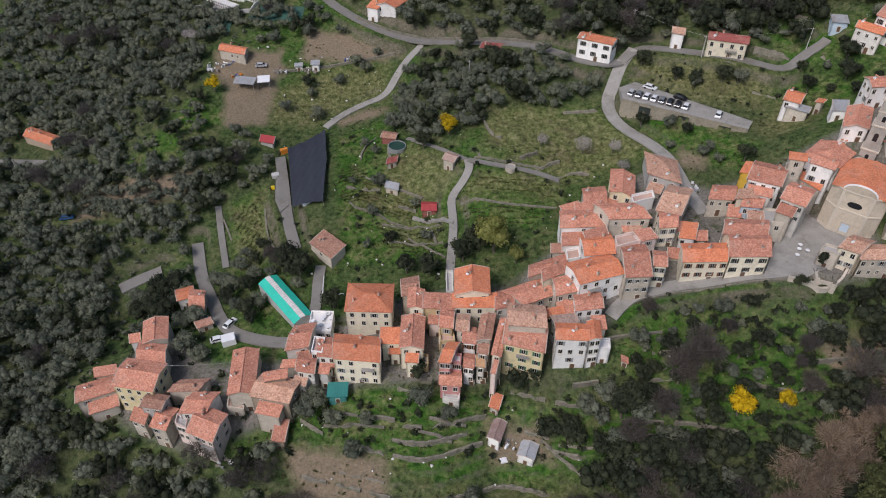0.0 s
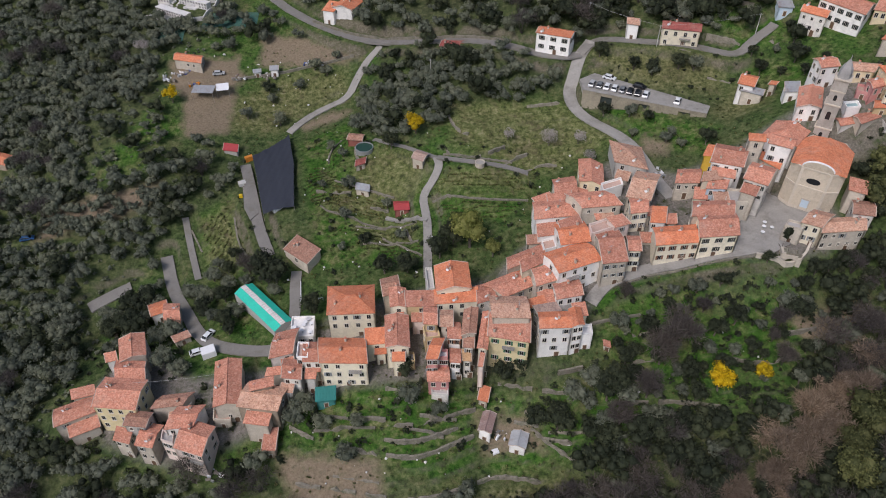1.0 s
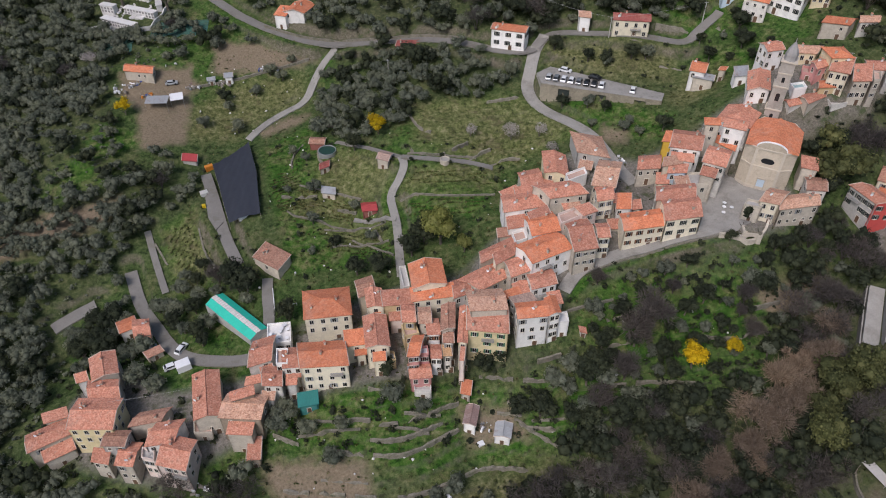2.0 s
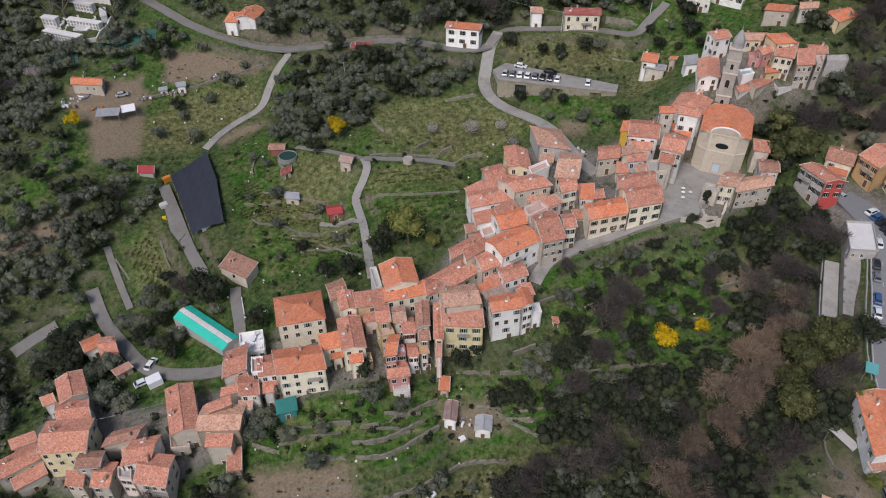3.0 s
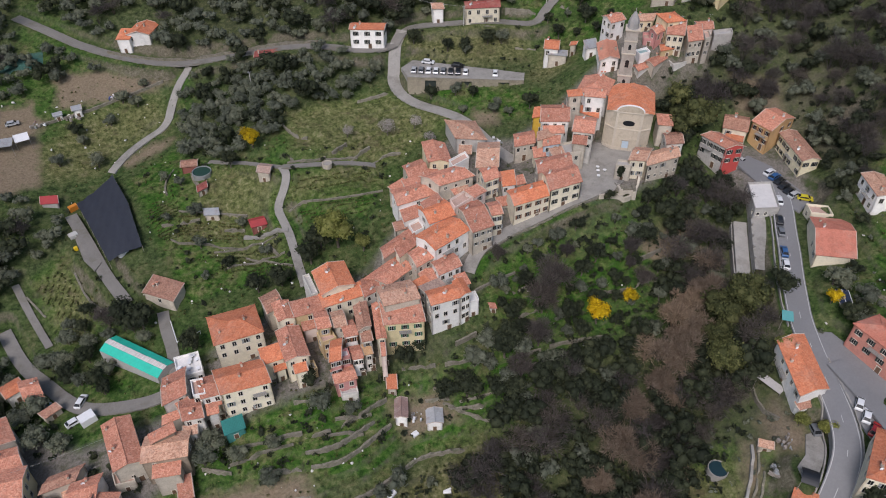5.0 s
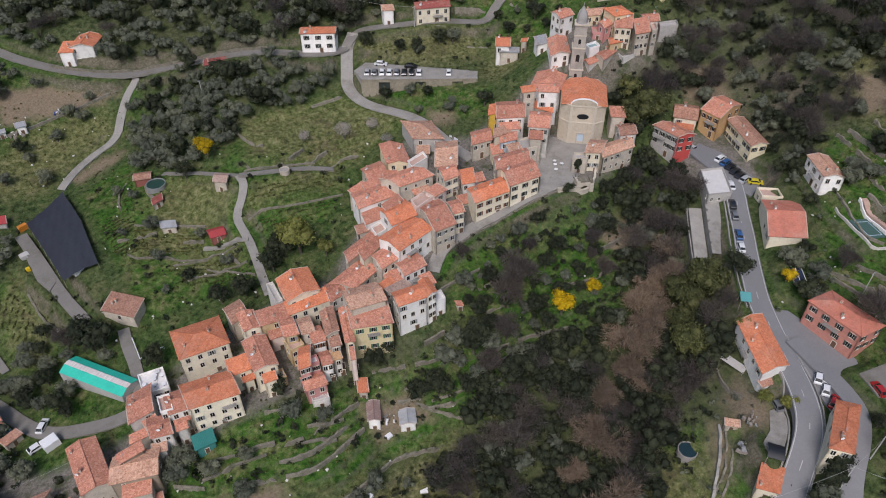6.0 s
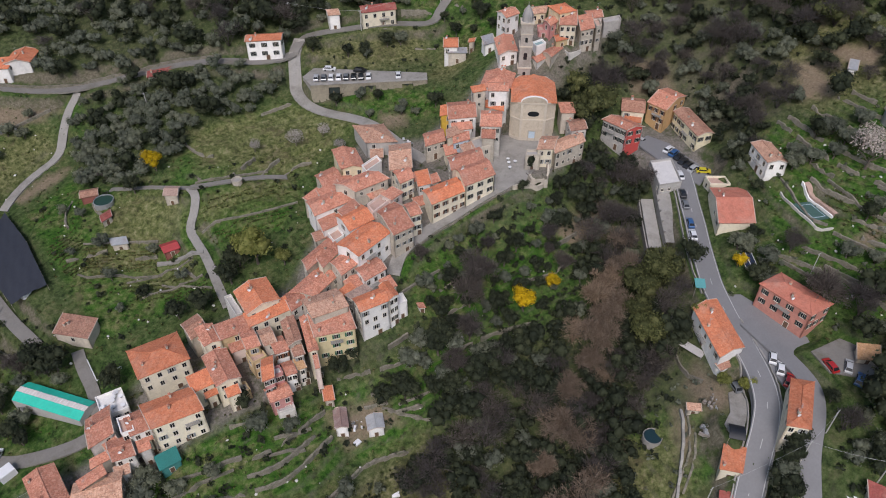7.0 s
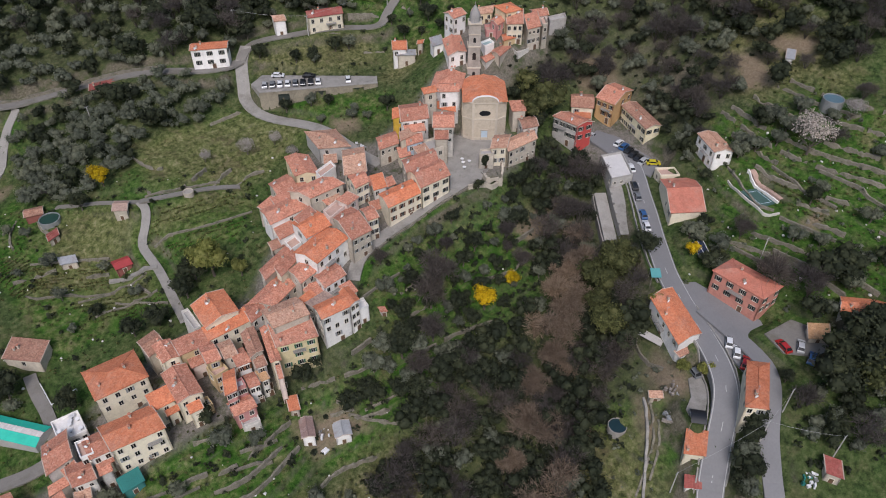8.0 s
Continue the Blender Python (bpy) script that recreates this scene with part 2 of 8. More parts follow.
_b.inputs["Base Color"].default_value, _b.inputs["Roughness"].default_value = (0.018, 0.02, 0.023, 1), 0.15
PANEL, _nt, _b = material("solar_panel_glass")
_b.inputs["Base Color"].default_value, _b.inputs["Roughness"].default_value = (0.03, 0.04, 0.07, 1), 0.15


def paint(name, colour):
    m, nt, bsdf = material(name)
    bsdf.inputs["Base Color"].default_value, bsdf.inputs["Roughness"].default_value = (*colour, 1), 0.3
    bsdf.inputs["Coat Weight"].default_value = 0.6
    return m


CARPAINT = {"white": paint("white_car_paint", (0.7, 0.71, 0.72)), "black": paint("black_car_paint", (0.012, 0.013, 0.015)), "grey": paint("grey_car_paint", (0.16, 0.17, 0.18)),
            "blue": paint("blue_car_paint", (0.03, 0.10, 0.25)), "red": paint("red_car_paint", (0.38, 0.02, 0.02)), "silver": paint("silver_car_paint", (0.42, 0.43, 0.44)),
            "yellow": paint("yellow_car_paint", (0.6, 0.5, 0.03))}
OLIVE = foliage("olive_leaves", [(0.122, 0.138, 0.100), (0.148, 0.165, 0.120), (0.172, 0.190, 0.142), (0.205, 0.224, 0.172)])
DARKLEAF = foliage("dark_evergreen_leaves", [(0.028, 0.036, 0.023), (0.045, 0.056, 0.033), (0.072, 0.085, 0.048)])
PINELEAF = foliage("yellowish_green_leaves", [(0.065, 0.076, 0.032), (0.115, 0.128, 0.050), (0.190, 0.196, 0.082)])
TWIG = foliage("bare_brown_twigs", [(0.080, 0.070, 0.066), (0.118, 0.104, 0.098), (0.168, 0.150, 0.142)])
TANTWIG = foliage("tan_dry_twigs", [(0.18, 0.135, 0.10), (0.30, 0.23, 0.175), (0.42, 0.34, 0.265)])
MIMOSA = foliage("yellow_mimosa_bloom", [(0.36, 0.25, 0.01), (0.68, 0.48, 0.015), (0.8, 0.62, 0.03)])
BLOSSOM = foliage("pale_blossom", [(0.30, 0.265, 0.255), (0.48, 0.435, 0.425), (0.68, 0.63, 0.625)])
WILLOW = foliage("fresh_green_leaves", [(0.120, 0.140, 0.038), (0.215, 0.232, 0.066), (0.31, 0.315, 0.11)])
STRAW = foliage("dry_straw_leaves", [(0.09, 0.10, 0.035), (0.17, 0.165, 0.06), (0.25, 0.23, 0.10)])
WEED = foliage("low_weeds", [(0.031, 0.047, 0.014), (0.068, 0.088, 0.026), (0.124, 0.134, 0.051), (0.176, 0.155, 0.083)])

# ---- landform: heights of the ground along the main lines of the place ----
SPINE = [(-88, 112, -21), (-70, 98, -24), (-66, 116, -17.5), (-50, 104, -18), (-40, 112, -16), (-22, 108, -11), (-22, 124, -10),
         (0, 112, -7), (14, 110, -8.5), (27, 111, -4), (22, 128, -3), (38, 120, 0.5), (47, 125, 4.2), (38, 138, 6), (60, 128, 4.6), (70, 126, 6.0), (78, 127, 7.6), (52, 146, 9),
         (70, 150, 8.5), (60, 166, 8.5), (88, 126, 7.6), (100, 127.5, 7.0), (108, 128, 6.6), (102, 138, 9), (92, 155, 14), (114, 172, 25), (122, 192, 29), (131, 161, 28), (141, 158, 27), (121, 166, 28), (149, 157, 25), (118, 154, 19), (107, 161, 23), (104, 146, 8.5), (97, 146, 9.5)]
GARDENS = [(-65, 132, -17.5), (-54, 141, -16.5), (-57, 164, -16), (-42, 167, -6), (-45, 205, -7), (-34, 150, -11), (1, 157, -3),
           (6, 175, 5.5), (20, 172, 6.5), (-9, 192, 2.5), (-5, 165, -5), (13, 143, -3), (38, 161, 1.5), (-20, 224, -1), (-38, 200, -4),
           (-70, 228, 2), (-90, 140, -26), (-88, 200, -4)]
HEIGHTS = [(52, 203, 14.5), (88, 179, 16.6), (84, 174, 13.6), (70, 183, 13.2), (60, 190, 11.8), (96, 178, 17.0), (100, 184, 17), (50, 217, 22.5), (90, 207, 25.5), (76, 216, 25.5), (-19, 258, 16.5), (-80, 260, 10), (100, 235, 38), (-137, 218, -11),
           (-150, 150, -22), (-134, 241, -7), (170, 250, 62), (0, 320, 36), (-160, 320, 12), (170, 180, 42)]
SLOPE = [(-24, 99, -14), (-22, 86, -22), (-4, 90, -17), (8, 100, -13.5), (12, 93, -19.5), (21, 90, -20.5), (-78, 82, -34), (-12, 60, -37),
         (45, 100, -10), (70, 97, -9), (80, 100, -7), (92, 112, -1), (72, 112, -3)]
BROOK = [(112, 108, -5), (104, 96, -8), (99, 86, -9), (92, 92, -12), (70, 76, -19), (48, 60, -27), (20, 36, -38)]
BANK = [(114, 54, 0.8), (112, 45, 1.0), (124, 84, 4), (131, 93, 5), (84, 58, -9), (76, 48, -12), (66, 36, -18), (133, 112, 6), (127, 101, 5), (118, 89, 3.5), (110, 79, 2), (103, 68, 1), (98, 57, 0),
        (93, 46, -1), (87, 33, -2.5), (110, 50, 1.5), (100, 30, 0)]
HILL = [(152, 92, 16), (140, 66, 12), (160, 55, 20), (170, 112, 27), (128, 40, 6), (118, 18, 3), (200, 70, 38), (215, 130, 52), (141, 116, 6.5), (148, 127, 7), (139, 128, 6.5), (126, 126, 5.5), (150, 112, 9)]
NODES = np.array(SPINE + GARDENS + HEIGHTS + SLOPE + BROOK + BANK + HILL, float)


def swell(d2):
    return 0.5 * d2 * np.log(d2 + 1e-9)


def bent(nodes, give):
    n = len(nodes)
    k = swell(((nodes[:, None, :2] - nodes[None, :, :2]) ** 2).sum(2)) + np.eye(n) * give
    p = np.c_[np.ones(n), nodes[:, :2]]
    m = np.block([[k, p], [p.T, np.zeros((3, 3))]])
    return np.linalg.solve(m, np.r_[nodes[:, 2], 0, 0, 0])


SHEET = bent(NODES, 25.0)


def lie(x, y):
    """Height of the smooth ground at x, y (arrays or numbers)."""
    x, y = np.asarray(x, float), np.asarray(y, float)
    px, py = np.clip(x, -190, 230), np.clip(y, 5, 330)
    s = np.hypot(x - px, y - py)
    z = SHEET[-3] + SHEET[-2] * px + SHEET[-1] * py
    for (nx, ny, _), w in zip(NODES, SHEET):
        z = z + w * swell((px - nx) ** 2 + (py - ny) ** 2)
    rise = np.clip((y - 330) / 400, 0, 1) * 130 + np.clip((np.abs(x) - 200) / 400, 0, 1) * 90
    return z + rise * (1 - np.exp(-s / 60)) * (y > -200)


# ---- roads, lanes and pads: lines on the plan ----
ROADS = {
    "upper_road": (3.9, [(-60, 290), (-44.7, 271), (-38.7, 264.5), (-30.7, 258), (-19.7, 250.4), (-8, 244.6), (3.4, 240), (13.3, 235), (24.7, 229), (36.5, 220.5), (44, 215), (51, 212), (58, 212.3)]),
    "village_road": (4.0, [(62, 216), (58, 212.3), (55.8, 208), (54, 204), (52.2, 200.4), (52.4, 194.7), (55.7, 188.2), (62, 180.7), (66, 173.3), (67.3, 164.3), (68.2, 156.8), (70.4, 149.2)]),
    "farm_lane": (3.3, [(58, 212.3), (62, 215.5), (67.3, 216.4), (83.7, 209.5), (97.9, 203.4), (104.9, 198.6), (110.5, 202.6), (118, 206)]),
    "side_path": (2.8, [(-7.9, 243.2), (-13, 239), (-17, 233.2), (-20.3, 226.7), (-28.9, 224.2), (-35.7, 220), (-41, 214)]),
    "garden_path": (2.4, [(1.7, 138), (2.2, 146), (3.1, 157.3), (2.7, 162.5), (2.3, 167), (6.1, 171.1), (8.1, 174.8), (7.5, 177.8)]),
    "garden_lane": (1.8, [(7.5, 177.8), (12.8, 175.4), (19.9, 173.6), (27, 172.8), (34.3, 170.4)]),
    "orchard_path": (1.4, [(7.5, 177.8), (2.8, 182.5), (-2.4, 187.9), (-11.6, 196.5)]),
    "drive": (3.4, [(-54.6, 199), (-50.8, 183.5), (-47.6, 168.5), (-43.5, 157)]),
    "west_road": (3.6, [(-77, 168), (-73.4, 155.5), (-67.2, 144.9), (-62.4, 135.2), (-57.4, 129.1), (-50.6, 126.1), (-42.5, 123.9), (-37, 124.4)]),
    "west_lane": (2.0, [(-66, 158), (-68.2, 165.1), (-70.2, 172), (-72.2, 180)]),
    "hotel_lane": (3.0, [(-35.2, 150), (-35.5, 144.1), (-34.8, 135.7), (-36, 126)]),
    "west_pad": (4.5, [(-98, 153.4), (-92.4, 157), (-86.7, 159.5)]),
    "far_track": (5.5, [(-185, 212), (-155, 206.7), (-138, 203)]),
    "main_road": (5.8, [(64, 18.5), (72.6, 27.2), (80.2, 32.1), (87.4, 36.3), (91.6, 39.9), (95.2, 45.2), (98.4, 52), (102, 60.3), (106.2, 69.3), (110.8, 75.9), (115.8, 82.7), (121.5, 89.6),
                        (128.4, 99.3), (133.5, 106.5), (136.3, 114.7), (135.8, 121), (134, 125)]),
    "side_lane": (4.2, [(70, 6), (80.8, 17.9), (84.8, 22.4), (89.5, 27), (96.3, 31.1), (101.2, 35.5), (102.9, 41), (103.6, 48), (104.5, 57)]),
    "street": (3.6, [(88, 128), (81.6, 127), (73.1, 127.2), (64.8, 126.4), (57.8, 126.4), (51.8, 124.8), (46, 123.6), (41, 119)]),
}
PADS = {
    "parking": [(55.6, 201.4), (61.3, 204.9), (91.2, 181.4), (88.9, 177.7), (72.2, 186.4), (55.4, 195.2)],
    "church_square": [(90.5, 147.5), (97.5, 150), (105.5, 142), (104, 136), (98, 130), (88, 124.8), (79, 127.5), (85, 137)],
    "road_square": [(133.2, 98.6), (141, 101.5), (140.5, 110), (141, 118), (138, 125), (132, 124), (131.6, 106)],
    "plaza": [(103.6, 58.2), (106.6, 66.5), (110.8, 64), (112, 57), (113.4, 46), (109.4, 39.5), (104.9, 35.0), (101.5, 34.5), (96.4, 38.0), (97.6, 42.6), (100.4, 50)],
    "yard": [(108.4, 42.2), (117.5, 41.0), (121, 32), (113, 29.5), (106.6, 36)],
    "forecourt": [(89.6, 42.8), (91.6, 46.6), (88.4, 47.2), (84.6, 43.4), (81.0, 42.0), (79.6, 38.6), (82.6, 38.2), (86.2, 40.2)],
    "court": [(139.1, 73.6), (143.6, 71.8), (142, 64.6), (137.3, 66.2)],
    "gravel_yard": [(-55, 194), (-52.4, 196), (-50.6, 186), (-48.0, 174), (-50, 171), (-52.6, 177), (-54, 186)],
}


def dense(points, step=1.2):
    out = []
    for (x0, y0), (x1, y1) in zip(points, points[1:]):
        n = max(1, int(math.hypot(x1 - x0, y1 - y0) / step))
        out += [(x0 + (x1 - x0) * i / n, y0 + (y1 - y0) * i / n) for i in range(n)]
    return np.array(out + [points[-1]], float)


def rounded(points, times=2):
    """Corner-cut a line so that it bends softly."""
    p = [np.array(q, float) for q in points]
    for _ in range(times):
        q = [p[0]]
        for a, b in zip(p, p[1:]):
            q += [a * 0.75 + b * 0.25, a * 0.25 + b * 0.75]
        p = q + [p[-1]]
    return [tuple(v) for v in p]


def smooth_heights(line):
    z = lie(line[:, 0], line[:, 1])
    for _ in range(12):
        z[1:-1] = (z[:-2] + z[1:-1] * 2 + z[2:]) / 4
    return z


ROADBED = []
for rname, (rwidth, rpoints) in ROADS.items():
    rline = dense(rounded(rpoints))
    ROADBED.append((rname, rwidth, rline, smooth_heights(rline)))


def inside(px, py, polygon):
    px, py = np.asarray(px, float), np.asarray(py, float)
    hit = np.zeros(px.shape, bool)
    for (x0, y0), (x1, y1) in zip(polygon, polygon[1:] + polygon[:1]):
        if y0 != y1:
            hit ^= ((y0 > py) != (y1 > py)) & (px < (x1 - x0) * (py - y0) / (y1 - y0) + x0)
    return hit


def edge_distance(px, py, polygon):
    best = np.full(np.shape(px), 1e9)
    for (x0, y0), (x1, y1) in zip(polygon, polygon[1:] + polygon[:1]):
        l2 = (x1 - x0) ** 2 + (y1 - y0) ** 2
        t = np.clip(((px - x0) * (x1 - x0) + (py - y0) * (y1 - y0)) / l2, 0, 1)
        best = np.minimum(best, np.hypot(px - x0 - t * (x1 - x0), py - y0 - t * (y1 - y0)))
    return best


def cover_of(px, py, polygon, soft=3.0):
    d = edge_distance(px, py, polygon)
    return np.clip(0.5 + np.where(inside(px, py, polygon), d, -d) / soft, 0, 1)


PADLEVEL = {k: float(np.mean(lie([p[0] for p in v], [p[1] for p in v]))) for k, v in PADS.items()}
PADLEVEL["church_square"] = 7.8
PADLEVEL["parking"] = 17.2

# land cover: grass, bare earth, dry grass
GRASS = [
    [(15, 201), (49, 198), (66, 176), (52, 172), (36, 169), (8, 181)],
    [(5, 175), (34, 172), (38, 162), (24, 151), (4, 157)],
    [(-38, 207), (-20, 215), (-7, 191), (6, 176), (1, 144), (-30, 149), (-35, 187)],
    [(-70, 180), (-57, 186), (-49, 160), (-52, 152), (-63, 153)],
    [(-38, 109), (9, 105), (11, 92), (4, 84), (-14, 88), (-31, 95)],
    [(41, 124), (90, 122), (102, 113), (88, 104), (66, 97), (42, 104)],
    [(142, 84), (176, 79), (182, 57), (136, 26), (122, 40), (126, 70)],
    [(70, 63), (84, 50), (77, 36), (64, 26), (46, 48)],
    [(100, 222), (135, 206), (128, 194), (104, 200)],
    [(-112, 190), (-82, 186), (-86, 204), (-70, 214), (-92, 228), (-104, 205)],
    [(-100, 156), (-84, 162), (-84, 140), (-91, 138)],
    [(8, 104), (44, 102), (60, 92), (36, 80), (10, 88)],
    [(56, 196), (62, 196), (92, 172), (84, 162), (68, 172)],
    [(-30, 138), (-24, 140), (-24, 133), (-34, 133)],
    [(108, 132), (140, 150), (150, 140), (128, 128)],
    [(-16, 245), (6, 236), (4, 216), (-14, 222)],
    [(154.7, 113), (159.4, 94.4), (169.1, 74.7), (177.4, 58.8), (159.7, 46.1), (153.3, 69.1), (147.6, 82.1), (153.9, 99)],
    [(136.5, 147.7), (152.9, 142.7), (146.5, 136.8), (132.9, 139)],
    [(104, 196), (118, 192), (122, 182), (112, 178), (106, 186)],
    [(-60, 140), (-46, 142), (-44, 130), (-56, 130)],
]
EARTH = [
    [(70, 176), (76, 171), (74, 166), (68, 171)],
    [(118, 28), (126, 26), (124, 20), (117, 23)],
    [(140, 56), (147, 55), (147, 52), (140, 52)],
    [(-84.7, 247.7), (-69.9, 247), (-59.7, 246.6), (-58, 237.4), (-60.6, 228.3), (-61.6, 213), (-75.4, 209.4), (-76.9, 227.2), (-83.6, 236.3)],
    [(172.9, 106.8), (177.3, 99.6), (171.2, 89.1), (166.7, 95.5)],
    [(182.1, 103.9), (189.3, 89.2), (183.8, 86.6), (179.4, 96.5)],
    [(190.3, 118.2), (194.2, 110), (187.1, 108.2), (185.7, 112.5)],
    [(79, 54), (82, 52), (73.5, 41), (71.5, 42.8)],
    [(-38, 95), (-14, 91.5), (-12, 82), (-32, 83)],
    [(-51.1, 257.2), (-34.6, 253.2), (-14, 241.8), (-22.6, 240.8), (-42.1, 243.1), (-52.6, 243)],
    [(-37.7, 217.4), (-26.7, 221.7), (-19.6, 219.8), (-23.4, 216.1), (-35.7, 214.1)],
    [(11, 99), (23, 98), (26, 91), (12, 92)],
    [(90, 112), (112, 116), (104, 106), (92, 107)],
    [(84, 56), (90, 58), (88, 44), (82, 46)],
    [(148, 150), (160, 142), (156, 132), (144, 140)],
    [(-118, 176), (-84, 184), (-80, 192), (-116, 188)],
]
DRY = [
    [(-16, 190), (-2, 186), (4, 176), (0, 168), (-16, 170), (-20, 180)],
    [(15, 200), (49, 196), (64, 178), (52, 173), (36, 170), (12, 182)],
    [(-66, 178), (-58, 182), (-50, 160), (-56, 154), (-62, 156)],
    [(60.9, 213.8), (81.3, 207.3), (100.7, 198.6), (96.7, 186.6), (77.9, 193.5), (60.7, 206.1)],
    [(-60.5, 227.6), (-44.6, 239.1), (-22, 238.5), (-19.6, 229.8), (-38.3, 220.9), (-46.3, 215.4), (-61.2, 215.3)],
    [(181.1, 82.9), (186.2, 73.6), (179, 71.8), (175.3, 77)],
    [(-17.1, 189.8), (-10, 190.4), (-0.1, 183.8), (6.8, 177.9), (2, 169.1), (-9.3, 174.8), (-19.7, 179.8)],
    [(-24.1, 179.5), (-6.6, 170.9), (-9.3, 162), (-27.7, 171)],
    [(54.5, 49.7), (64.5, 53.8), (74.3, 53.1), (75.4, 46), (64.9, 37)],
    [(164, 110), (196, 120), (196, 86), (182, 80), (166, 90)],
    [(6, 172), (33, 170), (34, 164), (6, 165)],
    [(62, 60), (76, 50), (66, 30), (52, 44)],
    [(-18, 164), (0, 160), (0, 152), (-14, 154)],
    [(-20, 82), (30, 86), (34, 70), (-20, 70)],
    [(90, 180), (104, 190), (112, 186), (104, 176), (94, 174)],
]
VILLAGE = [
    [(-92, 112), (-80, 104), (-62, 96), (-46, 100), (-34, 104), (-20, 107), (0, 106), (12, 108), (36, 112), (44, 122), (70, 126), (90, 124), (104, 126), (112, 136), (112, 150), (140, 152), (150, 160), (120, 176),
     (108, 166), (92, 162), (74, 158), (62, 170), (44, 162), (36, 146), (18, 134), (-4, 134), (-26, 130), (-38, 118), (-60, 118), (-72, 130), (-84, 128)],
    [(126, 104), (142, 100), (150, 124), (138, 130), (124, 122)],
]
DENSE_WOOD = [
    [(-185, 325), (-60, 305), (-62, 262), (-90, 252), (-86, 228), (-104, 196), (-78, 196), (-72, 184), (-84, 166), (-104, 112), (-130, 80), (-200, 140)],
    [(113, 119), (98, 106), (86, 92), (62, 88), (18, 66), (44, 26), (74, 62), (90, 62), (121, 101)],
    [(112, 128), (146, 132), (160, 94), (190, 74), (260, 60), (260, 210), (150, 205), (118, 148)],
    [(-18, 221), (-6, 242), (38, 220), (51, 210), (51, 203), (15, 198), (3, 187), (-18, 203)],
    [(-58, 325), (-40, 268), (-19, 252), (49, 219), (118, 214), (240, 215), (220, 330)],
    [(-118, 112), (-100, 108), (-76, 99), (-56, 94), (-40, 92), (-8, 80), (18, 84), (44, 92), (62, 92), (80, 88), (60, 40), (-60, 40)],
]
STEPPED = [
    [(12, 200), (49, 199), (64, 178), (52, 173), (36, 170), (8, 181)],
    [(-72, 182), (-57, 186), (-48, 160), (-52, 150), (-66, 150)],
    [(-40, 110), (40, 106), (100, 116), (106, 108), (92, 94), (60, 84), (30, 70), (-40, 72)],
    [(132, 100), (182, 100), (196, 50), (140, 10), (108, 10), (112, 36), (124, 60)],
    [(5, 176), (36, 172), (40, 160), (24, 150), (4, 156)],
    [(-40, 205), (-8, 195), (0, 150), (-34, 150)],
    [(40, 200), (100, 240), (140, 220), (120, 198), (70, 205)],
    [(-180, 320), (-60, 300), (-62, 250), (-90, 200), (-84, 150), (-180, 150)],
    [(60, 64), (86, 52), (76, 30), (50, 40)],
]


def roll(x, y):
    return 0.5 * np.sin(x * 0.11 + 1.3) * np.sin(y * 0.13) + 0.35 * np.sin(x * 0.31 + y * 0.17) * np.sin(y * 0.27 - x * 0.09)


def land(x, y):
    """Height of the finished ground, with its terraces, at x, y."""
    x, y = np.atleast_1d(np.asarray(x, float)), np.atleast_1d(np.asarray(y, float))
    z = lie(x, y)
    mask = np.zeros_like(z)
    for poly in STEPPED:
        mask = np.maximum(mask, cover_of(x, y, poly, 8.0))
    u = (z + 0.6 * np.sin(x * 0.07) + 0.4 * np.sin(y * 0.11)) / 1.7
    f = u - np.floor(u)
    stepped = z + 1.7 * (np.clip((f - 0.82) / 0.18, 0, 1) - f) + 0.8
    z = z + (stepped - z) * mask * 0.85 + roll(x, y) * 0.35 * (1 - mask)
    for _, width, line, heights in ROADBED:
        x0, y0, x1, y1 = *(line.min(0) - 12), *(line.max(0) + 12)
        near = np.where((x > x0) & (x < x1) & (y > y0) & (y < y1))[0]
        if len(near):
            d2 = (x[near, None] - line[None, :, 0]) ** 2 + (y[near, None] - line[None, :, 1]) ** 2
            i = d2.argmin(1)
            d = np.sqrt(d2[np.arange(len(near)), i])
            k = np.clip(1 - (d - width / 2 - 0.9) / 3.0, 0, 1)
            k = k * k * (3 - 2 * k)
            z[near] = z[near] * (1 - k) + (heights[i] - 0.22) * k
    for key, poly in PADS.items():
        k = np.clip(1 - (np.where(inside(x, y, poly), 0, edge_distance(x, y, poly)) - 0.8) / 3.0, 0, 1)
        if key == "parking":
            below = (x - 55.4) * 17.5 + (y - 195.2) * 33.5 < 0
            k = np.where(below & ~inside(x, y, poly), 0, k)
        level = pad_height(key, x, y) - 0.25
        z = z * (1 - k) + level * k
    for _, width, line, heights in ROADBED:
        x0, y0, x1, y1 = *(line.min(0) - 6), *(line.max(0) + 6)
        near = np.where((x > x0) & (x < x1) & (y > y0) & (y < y1))[0]
        if len(near):
            d2 = (x[near, None] - line[None, :, 0]) ** 2 + (y[near, None] - line[None, :, 1]) ** 2
            i = d2.argmin(1)
            on = d2[np.arange(len(near)), i] < (width / 2 + 0.9) ** 2
            z[near[on]] = np.minimum(z[near[on]], heights[i[on]] - 0.35)
    return z


def pad_height(key, x, y):
    if key == "plaza":
        return 0.2 + (np.asarray(y, float) - 48) * 0.06
    if key == "road_square":
        return 5.6 + (np.asarray(y, float) - 106) * 0.05
    return PADLEVEL[key] + np.zeros(np.shape(x))


def spread(inner0, inner1, step, reach0, reach1):
    mid = np.arange(inner0, inner1 + 0.01, step)
    grow = np.cumsum(step * 1.25 ** np.arange(1, 40))
    return np.r_[reach0, (inner0 - grow[inner0 - grow > reach0])[::-1], mid, inner1 + grow[inner1 + grow < reach1], reach1]


